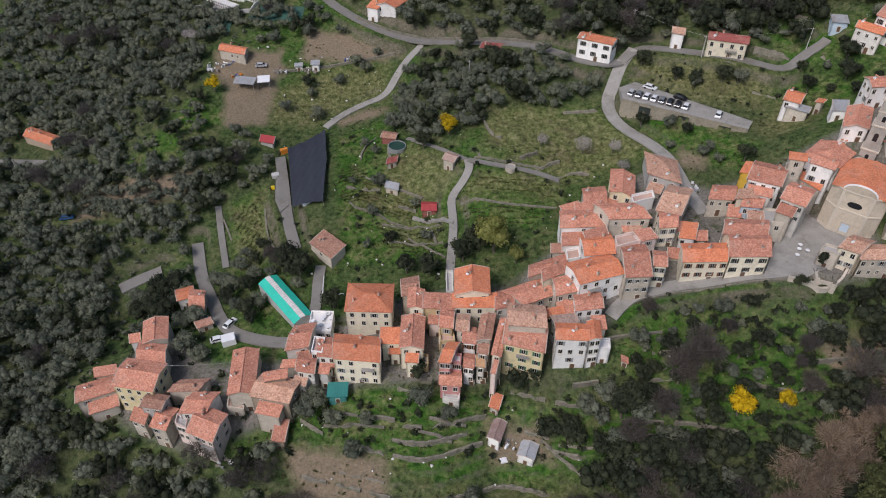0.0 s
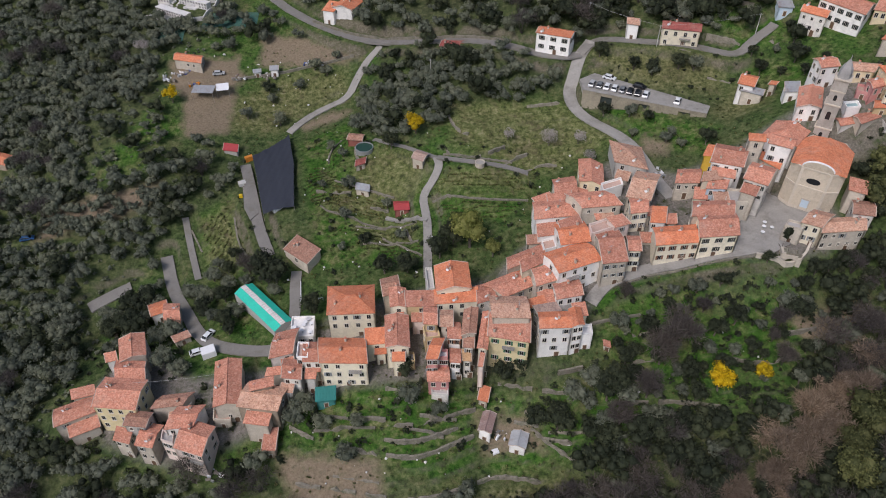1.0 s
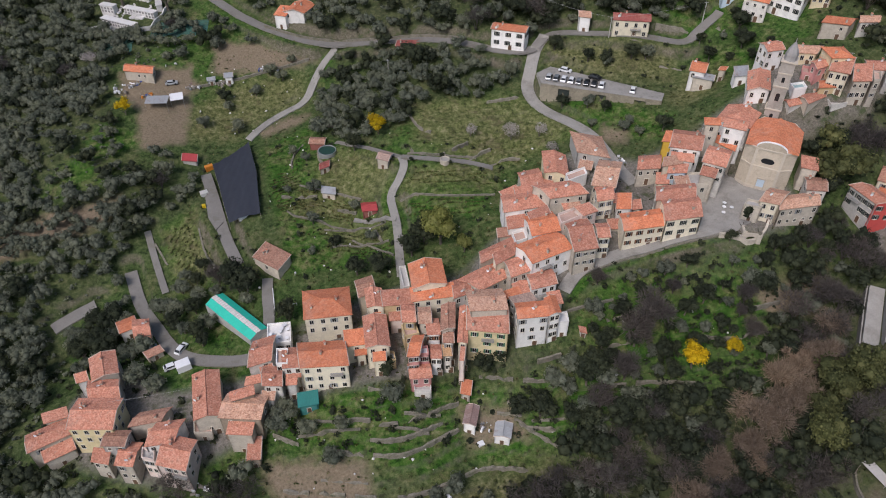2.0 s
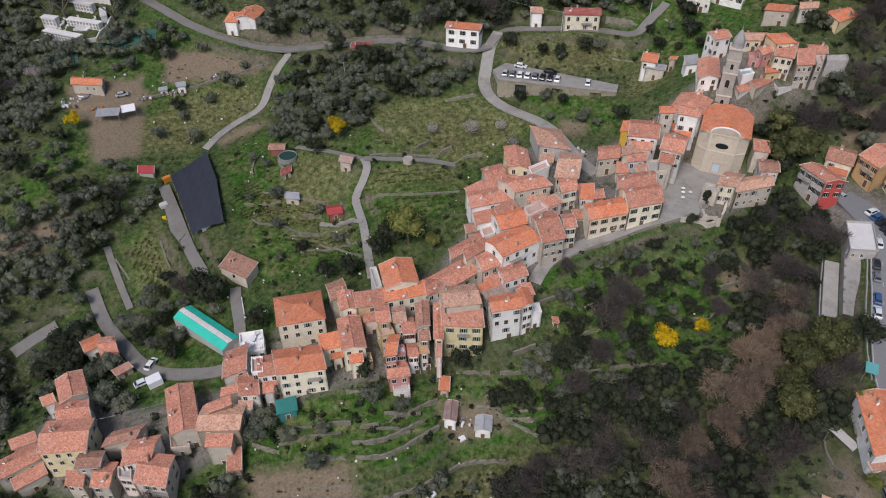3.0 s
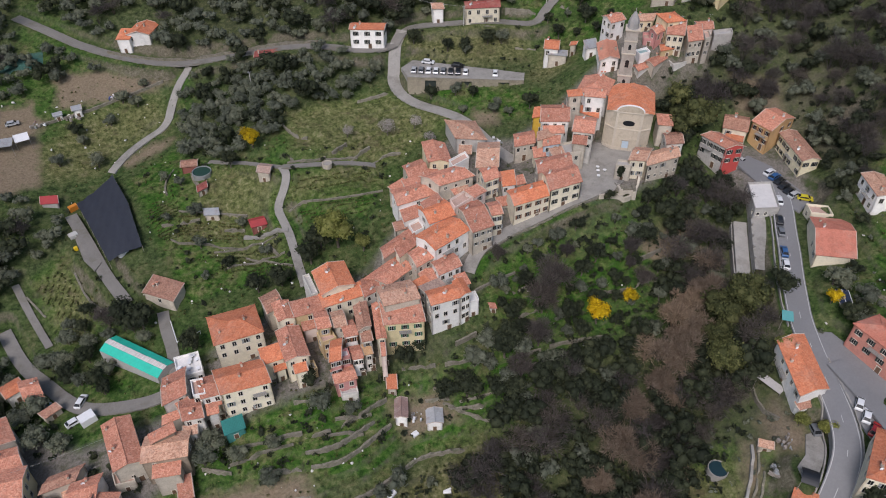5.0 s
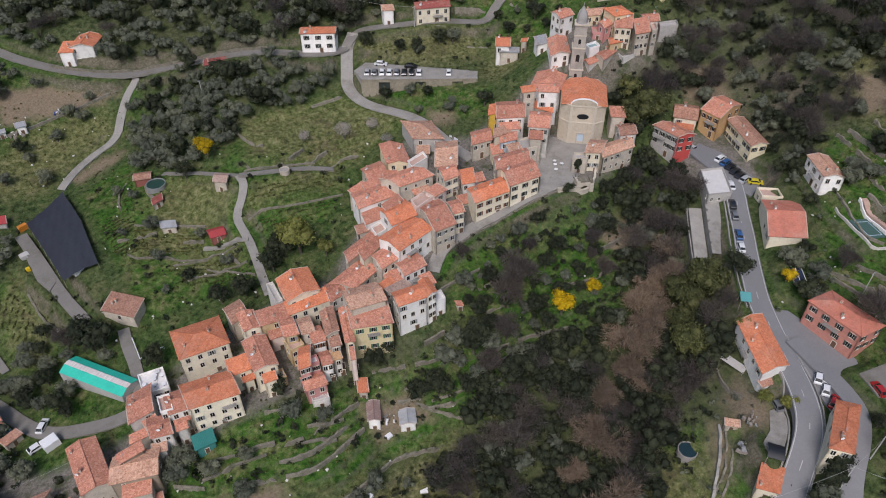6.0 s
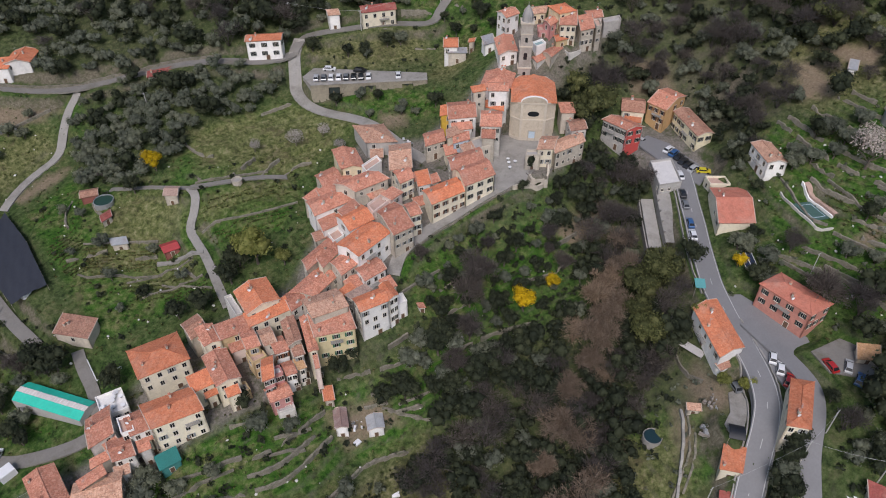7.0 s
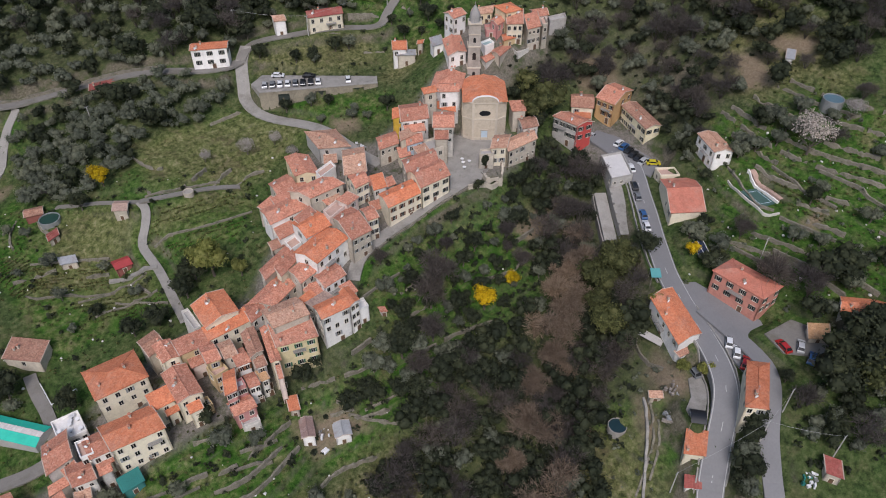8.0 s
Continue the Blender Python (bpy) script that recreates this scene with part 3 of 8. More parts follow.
def plain_mesh(name, verts, faces, mats=(), smooth=False):
    me = bpy.data.meshes.new(name)
    me.from_pydata([tuple(v) for v in verts], [], [tuple(f) for f in faces])
    for m in mats:
        me.materials.append(m)
    if smooth:
        me.polygons.foreach_set("use_smooth", [True] * len(me.polygons))
    me.update()
    return me


gx, gy = spread(-150, 205, 1.05, -2600, 2600), spread(2, 300, 1.05, -2600, 2600)
GX, GY = np.meshgrid(gx, gy)
FX, FY = GX.ravel(), GY.ravel()
FZ = land(FX, FY)
cols, rows_ = len(gx), len(gy)
idx = np.arange(cols * rows_).reshape(rows_, cols)
quads = np.stack([idx[:-1, :-1], idx[:-1, 1:], idx[1:, 1:], idx[1:, :-1]], -1).reshape(-1, 4)
ground = new("ground", plain_mesh("ground", np.c_[FX, FY, FZ], quads.tolist(), [GROUND], True))
cover = np.zeros((len(FX), 4))
for poly in GRASS:
    cover[:, 0] = np.maximum(cover[:, 0], cover_of(FX, FY, poly, 5.0))
for poly in EARTH:
    cover[:, 1] = np.maximum(cover[:, 1], cover_of(FX, FY, poly, 4.0) * 0.9)
for poly in DRY:
    cover[:, 2] = np.maximum(cover[:, 2], cover_of(FX, FY, poly, 6.0) * 0.7)
cover[:, 0] = np.maximum(cover[:, 0], 0.55 + 0.3 * np.sin(FX * 0.05 + 1) * np.sin(FY * 0.043))
cover[:, 3] = 0
for poly in VILLAGE:
    cover[:, 3] = np.maximum(cover[:, 3], cover_of(FX, FY, poly, 3.0))
for poly in DENSE_WOOD:
    cover[:, 0] *= 1 - 0.55 * cover_of(FX, FY, poly, 6.0)
layer = ground.data.color_attributes.new("cover", "FLOAT_COLOR", "POINT")
layer.data.foreach_set("color", cover.ravel())
tagged(ground, "terraced hillside of grass, scrub and bare earth", "ground", kind="structure")


def strip(name, line, heights, width, mat, label, category, lift=0.0, skirt=0.6, kind="structure"):
    """A band of paving along a line, level across, with sides that reach into the ground."""
    d = np.gradient(line, axis=0)
    d /= np.linalg.norm(d, axis=1)[:, None] + 1e-9
    nrm = np.c_[-d[:, 1], d[:, 0]] * width / 2
    a, b = line + nrm, line - nrm
    v, f = [], []
    for i in range(len(line)):
        z = heights[i] + lift
        v += [(*a[i], z - skirt), (*a[i], z), (*b[i], z), (*b[i], z - skirt)]
    for i in range(len(line) - 1):
        k = i * 4
        f += [(k + j, k + j + 1, k + j + 5, k + j + 4) for j in range(3)]
    ob = new(name, plain_mesh(name, v, f, [mat]))
    return tagged(ob, label, category, kind=kind)


PAVING = {"upper_road": (LANE, "grey country road with worn surface"), "village_road": (CONCRETE, "pale concrete road winding up to the village"), "main_road": (ASPHALT, "grey asphalt main road with worn surface"),
          "side_lane": (ASPHALT, "narrow grey asphalt side lane"), "street": (CONCRETE, "paved village street along the house fronts"), "far_track": (LANE, "pale gravel track on the wooded slope"),
          "drive": (LANE, "grey gravel drive beside the dark net"), "garden_path": (CONCRETE, "pale concrete path between gardens"), "side_path": (CONCRETE, "pale concrete farm path")}
lift_ = 0.0
for rname, rwidth, rline, rheights in ROADBED:
    pm, plabel = PAVING.get(rname, (LANE, "pale concrete lane between gardens"))
    strip(rname, rline, rheights, rwidth, pm, plabel, "road" if "road" in rname else "path", 0.02 + lift_, 2.0 if rname == "main_road" else 0.6)
    lift_ += 0.006


def slab(name, polygon, height, mat, label, category, thick=0.5):
    n = len(polygon)
    v = [(x, y, h) for h_off in (0, -thick) for (x, y), h in zip(polygon, height + h_off)]
    f = [tuple(range(n))] + [(i, i + n, (i + 1) % n + n, (i + 1) % n) for i in range(n)]
    area = sum(polygon[i][0] * polygon[(i + 1) % n][1] - polygon[(i + 1) % n][0] * polygon[i][1] for i in range(n))
    if area < 0:
        f = [tuple(reversed(q)) for q in f]
    ob = new(name, plain_mesh(name, v, f, [mat]))
    return tagged(ob, label, category, kind="structure")


for key, poly in PADS.items():
    h = pad_height(key, np.array([p[0] for p in poly]), np.array([p[1] for p in poly])) + 0.14
    pmat = {"parking": CONCRETE, "church_square": CONCRETE, "yard": LANE, "forecourt": CONCRETE, "court": COURT, "gravel_yard": LANE}.get(key, ASPHALT)
    plabel = {"parking": "pale concrete car park on a walled terrace", "church_square": "grey paved square in front of the church", "yard": "worn grey yard with parked cars", "forecourt": "pale concrete forecourt beside the road",
              "court": "small green-blue sports court on a terrace", "gravel_yard": "pale gravel yard beside the dark net"}.get(key, "grey asphalt square for parking beside the road")
    slab("pavement" if key == "church_square" else key, poly, h, pmat, plabel, "car park" if key == "parking" else "square", 4.2 if key == "parking" else 0.6)


# ---- builders ----
class Geo:
    """Collects corners and faces of one mesh."""

    def __init__(self):
        self.v, self.f, self.m = [], [], []

    def add(self, verts, faces, mat=0):
        k = len(self.v)
        self.v += [tuple(p) for p in verts]
        self.f += [tuple(i + k for i in q) for q in faces]
        self.m += [mat] * len(faces)

    def box(self, x0, y0, z0, x1, y1, z1, mat=0):
        self.add([(x0, y0, z0), (x1, y0, z0), (x1, y1, z0), (x0, y1, z0), (x0, y0, z1), (x1, y0, z1), (x1, y1, z1), (x0, y1, z1)],
                 [(3, 2, 1, 0), (4, 5, 6, 7), (0, 1, 5, 4), (1, 2, 6, 5), (2, 3, 7, 6), (3, 0, 4, 7)], mat)

    def tube(self, cx, cy, z0, z1, r0, r1, n=10, cap=True, mat=0):
        ring = [(math.cos(2 * math.pi * i / n), math.sin(2 * math.pi * i / n)) for i in range(n)]
        v = [(cx + r0 * a, cy + r0 * b, z0) for a, b in ring] + [(cx + r1 * a, cy + r1 * b, z1) for a, b in ring]
        f = [(i, (i + 1) % n, (i + 1) % n + n, i + n) for i in range(n)]
        if cap:
            f += [tuple(range(n, 2 * n)), tuple(range(n - 1, -1, -1))]
        self.add(v, f, mat)

    def beam(self, a, b, r, n=6):
        a, b = Vector(a), Vector(b)
        q = (b - a).to_track_quat("Z", "Y")
        ring = [q @ Vector((r * math.cos(2 * math.pi * i / n), r * math.sin(2 * math.pi * i / n), 0)) for i in range(n)]
        self.add([a + p for p in ring] + [b + p for p in ring], [(i, (i + 1) % n, (i + 1) % n + n, i + n) for i in range(n)] + [tuple(range(n, 2 * n)), tuple(range(n - 1, -1, -1))])

    def slant(self, k):
        self.v = [(a + k * b, b, h) for a, b, h in self.v]

    def mesh(self, name, *mats, smooth=False):
        me = plain_mesh(name, self.v, self.f, mats, smooth)
        if len(mats) > 1:
            me.polygons.foreach_set("material_index", self.m)
        return me


def part(name, mesh, parent, label="", m=None):
    ob = new(name, mesh)
    ob.parent = parent
    if m is not None:
        ob.matrix_basis = m
    if label:
        tagged(ob, label)
    return ob


def spot(x, y):
    return float(land(x, y)[0])


FOOTPRINTS = []
SHARED = {}


def shared(key, build):
    if key not in SHARED:
        SHARED[key] = build()
    return SHARED[key]


def window_mesh(w, h):
    g = Geo()
    for a in ((-w / 2 - 0.1, -h / 2 - 0.1, -w / 2, h / 2 + 0.1), (w / 2, -h / 2 - 0.1, w / 2 + 0.1, h / 2 + 0.1), (-w / 2, h / 2, w / 2, h / 2 + 0.1)):
        g.box(a[0], -0.07, a[1], a[2], 0.02, a[3])
    g.box(-w / 2 - 0.14, -0.16, -h / 2 - 0.1, w / 2 + 0.14, 0.02, -h / 2)
    g.box(-0.03, -0.045, -h / 2, 0.03, 0.0, h / 2)
    return g.mesh("window", FRAME)


def pane_mesh(w, h):
    g = Geo()
    g.box(-w / 2, -0.025, -h / 2, w / 2, 0.0, h / 2)
    return g.mesh("pane", GLASS)


def shutter_mesh(w, h, key):
    g = Geo()
    g.box(-w / 4, -0.1, -h / 2, w / 4, -0.05, h / 2)
    for i in range(4):
        z = -h / 2 + h * (i + 0.5) / 4
        g.box(-w / 4 + 0.05, -0.12, z - 0.12, w / 4 - 0.05, -0.1, z + 0.1)
    return g.mesh("shutter", SHUTTER[key])


def door_mesh(w, h):
    g = Geo()
    g.box(-w / 2 - 0.12, -0.06, 0, -w / 2, 0.02, h + 0.12, 1)
    g.box(w / 2, -0.06, 0, w / 2 + 0.12, 0.02, h + 0.12, 1)
    g.box(-w / 2, -0.06, h, w / 2, 0.02, h + 0.12, 1)
    g.box(-w / 2, -0.03, 0, w / 2, 0.0, h, 0)
    return g.mesh("door", DOOR, FRAME)


def chimney_mesh(tall):
    g = Geo()
    g.box(-0.22, -0.26, -0.8, 0.22, 0.26, tall)
    g.box(-0.27, -0.31, tall - 0.12, 0.27, 0.31, tall)
    for sx in (-0.16, 0.16):
        for sy in (-0.2, 0.2):
            g.box(sx - 0.05, sy - 0.05, tall, sx + 0.05, sy + 0.05, tall + 0.2)
    g.add([(-0.32, -0.36, tall + 0.2), (0.32, -0.36, tall + 0.2), (0.32, 0.36, tall + 0.2), (-0.32, 0.36, tall + 0.2), (0, -0.3, tall + 0.38), (0, 0.3, tall + 0.38)],
          [(3, 2, 1, 0), (0, 1, 4), (1, 2, 5, 4), (2, 3, 5), (3, 0, 4, 5)], 1)
    return g.mesh("chimney", WALL["stone"], TILE["terra"])


def slope_rows(g, p00, p10, p01, p11, thick, row=0.34, lift=0.035):
    """A roof slope from the eave p00-p10 up to p01-p11: a slab whose top is ribbed with rows of tiles that run up the slope."""
    p00, p10, p01, p11 = (Vector(p) for p in (p00, p10, p01, p11))
    up = (p10 - p00).cross(p01 - p00).normalized()
    n = max(2, int((p10 - p00).length / row)) * 2
    lo = [p00.lerp(p10, i / n) + up * (lift if i % 2 else 0.0) for i in range(n + 1)]
    hi = [p01.lerp(p11, i / n) + up * (lift if i % 2 else 0.0) for i in range(n + 1)]
    g.add(lo + hi, [(i, i + 1, i + n + 2, i + n + 1) for i in range(n)])
    d = up * -thick
    g.add([p00, p10, p11, p01, p00 + d, p10 + d, p11 + d, p01 + d], [(4, 7, 6, 5), (0, 4, 5, 1), (1, 5, 6, 2), (2, 6, 7, 3), (3, 7, 4, 0)])


def ridge_cap(g, a, b, r=0.16):
    g.beam((a[0], a[1], a[2] + 0.03), (b[0], b[1], b[2] + 0.03), r)


WORDS = {"cream": "cream plastered", "creamyellow": "pale ochre plastered", "yellow": "yellow plastered", "paleyellow": "pale yellow plastered", "ochre": "ochre plastered",
         "brightyellow": "bright yellow painted", "white": "white painted", "whitegrey": "grey-white weathered", "grey": "grey rendered", "pink": "pink plastered", "pinkish": "pale pink plastered",
         "salmon": "salmon pink", "red": "red and grey", "orange": "orange plastered", "lightblue": "light blue painted", "stone": "bare stone", "brownstone": "brown stone", "concrete": "grey concrete",
         "redwood": "dark red boarded", "tealwall": "teal sheeted", "redgrey": "grey and red painted"}
ROOFWORDS = {"terra": "weathered terracotta roof", "orange": "orange tiled roof", "faded": "faded mottled tile roof", "brown": "old brown tile roof", "salmontile": "even salmon tile roof",
             "darkred": "dark red roof", "ochretile": "ochre tile roof", "greytile": "grey stained tile roof", "metal": "dull sheet metal roof", "rust": "rusty sheet metal roof", "redmetal": "red sheet metal roof",
             "teal": "teal tarpaulin roof", "deck": "flat grey roof terrace", "deckpink": "flat terracotta roof terrace", "white": "flat white roof terrace", "tealroof": "flat pale teal roof",
             "stonetop": "flat mossy top"}
STOREYS = {1: "single-storey", 2: "two-storey", 3: "three-storey"}
OV = 0.32


def house(x, y, w, d, eave, yaw, roof, wall, tile, columns=3, floors=2, sides=1, shutters="", lean=0):
    """A house with its front along local x (front at -y), walls down into the slope, roof, windows, door and chimney."""
    rng = random.Random(int(x * 13 + y * 7 + w * 31))
    c, s = math.cos(radians(yaw)), math.sin(radians(yaw))
    sk = -math.tan(radians(lean))
    corners = [(x + c * (a + sk * b) - s * b, y + s * (a + sk * b) + c * b) for a, b in ((-w / 2, -d / 2), (w / 2, -d / 2), (w / 2, d / 2), (-w / 2, d / 2))]
    FOOTPRINTS.append((x, y, w, d, yaw))
    ground_z = [spot(*p) for p in corners]
    base = min(min(ground_z) - 0.4, eave - 2.0)
    he = eave - base
    small = w * d < 32 and floors == 1
    name = "shed" if small and eave - max(ground_z) < 4.5 else "house"
    top = tagged(new(name), f"{STOREYS[floors]} {WORDS[wall]} {name} with {ROOFWORDS[tile]}", name)
    top.matrix_basis = pose(x, y, base, 0, 0, yaw)
    hw, hd = w / 2 - OV, d / 2 - OV
    if min(hw, hd) < 0.6:
        hw, hd = max(hw, 0.6), max(hd, 0.6)
    k = 0.30 if roof in ("gx", "gy", "hip") else 0.24
    g = Geo()
    wmat = [WALL["grey"], WALL["red"]] if wall == "redgrey" else [WALL[wall]]

    # walls: four faces, gables where the roof asks for them
    def wall_face(p, q, zp, zq, mat=0, peak=None):
        t = 0.3
        dx, dy = q[0] - p[0], q[1] - p[1]
        ln = math.hypot(dx, dy)
        ix, iy = -dy / ln * t, dx / ln * t
        up = [(q[0], q[1], zq)] + ([(*peak[:2], peak[2])] if peak else []) + [(p[0], p[1], zp)]
        outer = [(p[0], p[1], 0), (q[0], q[1], 0)] + up
        inner = [(a + ix, b + iy, h) for a, b, h in outer]
        n = len(outer)
        g.add(outer + inner, [tuple(range(n)), tuple(range(2 * n - 1, n - 1, -1))] + [(i, i + n, (i + 1) % n + n, (i + 1) % n) for i in range(n)], mat)

    A, B, C, D = (-hw, -hd), (hw, -hd), (hw, hd), (-hw, hd)
    red = 1 if wall == "redgrey" else 0
    if roof == "gx":
        rise = k * d / 2 - 0.2
        wall_face(A, B, he, he)
        wall_face(B, C, he, he, red, (hw, 0, he + rise))
        wall_face(C, D, he, he)
        wall_face(D, A, he, he, 0, (-hw, 0, he + rise))
    elif roof == "gy":
        rise = k * w / 2 - 0.2
        wall_face(A, B, he, he, 0, (0, -hd, he + rise))
        wall_face(B, C, he, he)
        wall_face(C, D, he, he, 0, (0, hd, he + rise))
        wall_face(D, A, he, he)
    elif roof == "mono":
        rise = k * d - 0.2
        wall_face(A, B, he, he)
        wall_face(B, C, he, he + rise)
        wall_face(C, D, he + rise, he + rise)
        wall_face(D, A, he + rise, he)
    else:
        for p, q in ((A, B), (B, C), (C, D), (D, A)):
            wall_face(p, q, he, he)
    g.slant(sk)
    part("wall", g.mesh("wall", *wmat), top)

    r = Geo()
    th = 0.16
    z0 = he + 0.12
    if roof == "gx":
        zr = z0 + k * d / 2
        slope_rows(r, (-w / 2, -d / 2, z0), (w / 2, -d / 2, z0), (-w / 2, 0, zr), (w / 2, 0, zr), th)
        slope_rows(r, (w / 2, d / 2, z0), (-w / 2, d / 2, z0), (w / 2, 0, zr), (-w / 2, 0, zr), th)
        ridge_cap(r, (-w / 2, 0, zr), (w / 2, 0, zr))
    elif roof == "gy":
        zr = z0 + k * w / 2
        slope_rows(r, (w / 2, -d / 2, z0), (w / 2, d / 2, z0), (0, -d / 2, zr), (0, d / 2, zr), th)
        slope_rows(r, (-w / 2, d / 2, z0), (-w / 2, -d / 2, z0), (0, d / 2, zr), (0, -d / 2, zr), th)
        ridge_cap(r, (0, -d / 2, zr), (0, d / 2, zr))
    elif roof == "mono":
        zr = z0 + k * d
        slope_rows(r, (-w / 2, -d / 2, z0), (w / 2, -d / 2, z0), (-w / 2, d / 2, zr), (w / 2, d / 2, zr), th)
    elif roof == "hip":
        m_ = min(w, d) / 2
        zr = z0 + k * m_
        if w >= d:
            e0, e1 = (-w / 2 + m_ * 0.95, 0, zr), (w / 2 - m_ * 0.95, 0, zr)
        else:
            e0, e1 = (0, -d / 2 + m_ * 0.95, zr), (0, d / 2 - m_ * 0.95, zr)
        q = [(-w / 2, -d / 2, z0), (w / 2, -d / 2, z0), (w / 2, d / 2, z0), (-w / 2, d / 2, z0), e0, e1]
        fs = [(0, 1, 5, 4), (1, 2, 5), (2, 3, 4, 5), (3, 0, 4)] if w >= d else [(0, 1, 4), (1, 2, 5, 4), (2, 3, 5), (3, 0, 4, 5)]
        r.add(q + [(a, b, h - th) for a, b, h in q[:4]], fs + [(9, 8, 7, 6), (0, 6, 7, 1), (1, 7, 8, 2), (2, 8, 9, 3), (3, 9, 6, 0)])
        ridge_cap(r, e0, e1)
        for i, e in ((0, e0), (1, e1 if w >= d else e0), (2, e1), (3, e0 if w >= d else e1)):
            ridge_cap(r, q[i], e, 0.12)
    else:
        r.box(-hw + 0.02, -hd + 0.02, he - 0.35, hw - 0.02, hd - 0.02, he - 0.12)
    r.slant(sk)
    part("roof", r.mesh("roof", TILE[tile]), top)
    if roof in ("gx", "gy", "mono") and rng.random() < 0.6:
        zt = z0 + (k * d if roof == "mono" else k * (d if roof == "gx" else w) / 2)
        if roof == "mono":
            runs = [((sx * w / 2, -d / 2, z0), (sx * w / 2, d / 2, zt)) for sx in (-1, 1)]
        elif roof == "gx":
            runs = [((sx * w / 2, sy * d / 2, z0), (sx * w / 2, 0, zt)) for sx in (-1, 1) for sy in (-1, 1)]
        else:
            runs = [((sx * w / 2, sy * d / 2, z0), (0, sy * d / 2, zt)) for sx in (-1, 1) for sy in (-1, 1)]
        for a_, b_ in runs:
            e_ = Geo()
            e_.beam(a_, b_, 0.11, 4)
            e_.slant(sk)
            part("verge", e_.mesh("verge", VERGE), top)
    if roof in ("deck", "terrace"):
        pg = Geo()
        for a in ((-hw, -hd, hw, -hd + 0.22), (-hw, hd - 0.22, hw, hd), (-hw, -hd + 0.22, -hw + 0.22, hd - 0.22), (hw - 0.22, -hd + 0.22, hw, hd - 0.22)):
            pg.box(a[0], a[1], he + 0.003, a[2], a[3], he + 0.55)
        pg.slant(sk)
        part("parapet", pg.mesh("parapet", wmat[0]), top)
    elif w * d > 26 and wall not in ("redwood", "tealwall") and tile not in ("metal", "rust", "redmetal", "teal"):
        for i in range(1 if w * d < 60 else 2):
            cx, cy = rng.uniform(-0.35, 0.35) * w, rng.uniform(-0.35, 0.35) * d
            cz = z0 + {"gx": k * (d / 2 - abs(cy)), "gy": k * (w / 2 - abs(cx)), "mono": k * (cy + d / 2), "hip": k * (min(w / 2 - abs(cx), d / 2 - abs(cy)))}[roof]
            part("chimney", shared("chimney%d" % (i % 2), lambda: chimney_mesh(0.7 + 0.3 * (i % 2))), top, "", Matrix.Translation((cx + sk * cy, cy, cz)))

    # windows
    def openings(n, length, at, turn, lows, shut):
        for fl in range(floors):
            zc = he - 1.45 - fl * 2.9
            for i in range(n):
                u = (i + 0.5) / n * length - length / 2 + rng.uniform(-0.12, 0.12)
                if zc - 1.0 < lows or rng.random() < (0.06 if shut else 0.16):
                    continue
                hgt = 1.35 if not (wall in ROUGH_WALLS and rng.random() < 0.5) else 0.95
                wid = 0.9 if hgt > 1 else 0.7
                px, py = at(u)
                win = part("window", shared(("win", wid, hgt), lambda: window_mesh(wid, hgt)), top, "", Matrix.Translation((px, py, zc)) @ Matrix.Rotation(turn, 4, "Z"))
                part("pane", shared(("pane", wid, hgt), lambda: pane_mesh(wid, hgt)), win)
                key = shut or ("grey" if rng.random() < 0.12 else "")
                if key:
                    for sx in (-1, 1):
                        part("shutter", shared(("sh", wid, hgt, key), lambda: shutter_mesh(wid, hgt, key)), win, "", Matrix.Translation((sx * wid * 0.8, 0, 0)))

    if not (small or tile in ("metal", "rust", "teal", "redmetal")):
        low_front, low_right, low_left = max(ground_z[0], ground_z[1]) - base, max(ground_z[1], ground_z[2]) - base, max(ground_z[0], ground_z[3]) - base
        openings(columns, 2 * hw, lambda u: (u - sk * hd, -hd - 0.01), 0.0, low_front, shutters)
        openings(max(1, sides), 2 * hd, lambda u: (hw + 0.012 + sk * u, u), radians(90 + lean), low_right, shutters)
        openings(max(1, sides), 2 * hd, lambda u: (-hw - 0.012 + sk * u, u), radians(-90 + lean), low_left, shutters)
        if floors > 1 and roof not in ("deck", "terrace"):
            u = rng.uniform(-0.3, 0.3) * hw
            fz = (ground_z[0] + ground_z[1]) / 2 - base
            if he - fz > 3.2:
                part("door", shared("door", lambda: door_mesh(1.1, 2.1)), top, "", Matrix.Translation((u + 0.9 - sk * hd, -hd - 0.012, max(fz, 0.0))))
        if floors > 1 and w > 6 and wall not in ROUGH_WALLS and rng.random() < 0.45:
            zb = he - 2.75
            u = rng.uniform(-0.25, 0.25) * w
            if zb > low_front + 1.6:
                bw = rng.uniform(1.1, 1.9)
                b = Geo()
                b.box(u - bw, -hd - 1.05, zb - 0.14, u + bw, -hd - 0.004, zb)
                b.slant(sk)
                bal = part("balcony", b.mesh("balcony", CONCRETE), top, "small concrete balcony")
                q = Geo()
                for i in range(9):
                    v = u - bw + 2 * bw * i / 8
                    q.box(v - 0.025, -hd - 1.02, zb, v + 0.025, -hd - 0.97, zb + 0.95)
                q.box(u - bw, -hd - 1.03, zb + 0.95, u + bw, -hd - 0.96, zb + 1.0)
                q.slant(sk)
                part("railing", q.mesh("railing", METAL), bal, "thin metal railing")
    elif small:
        fz = max(0.0, (ground_z[0] + ground_z[1]) / 2 - base)
        if he - fz > 1.9:
            part("door", shared("lowdoor", lambda: door_mesh(0.9, 1.65)), top, "", Matrix.Translation((-sk * hd, -hd - 0.012, fz)))
    return top


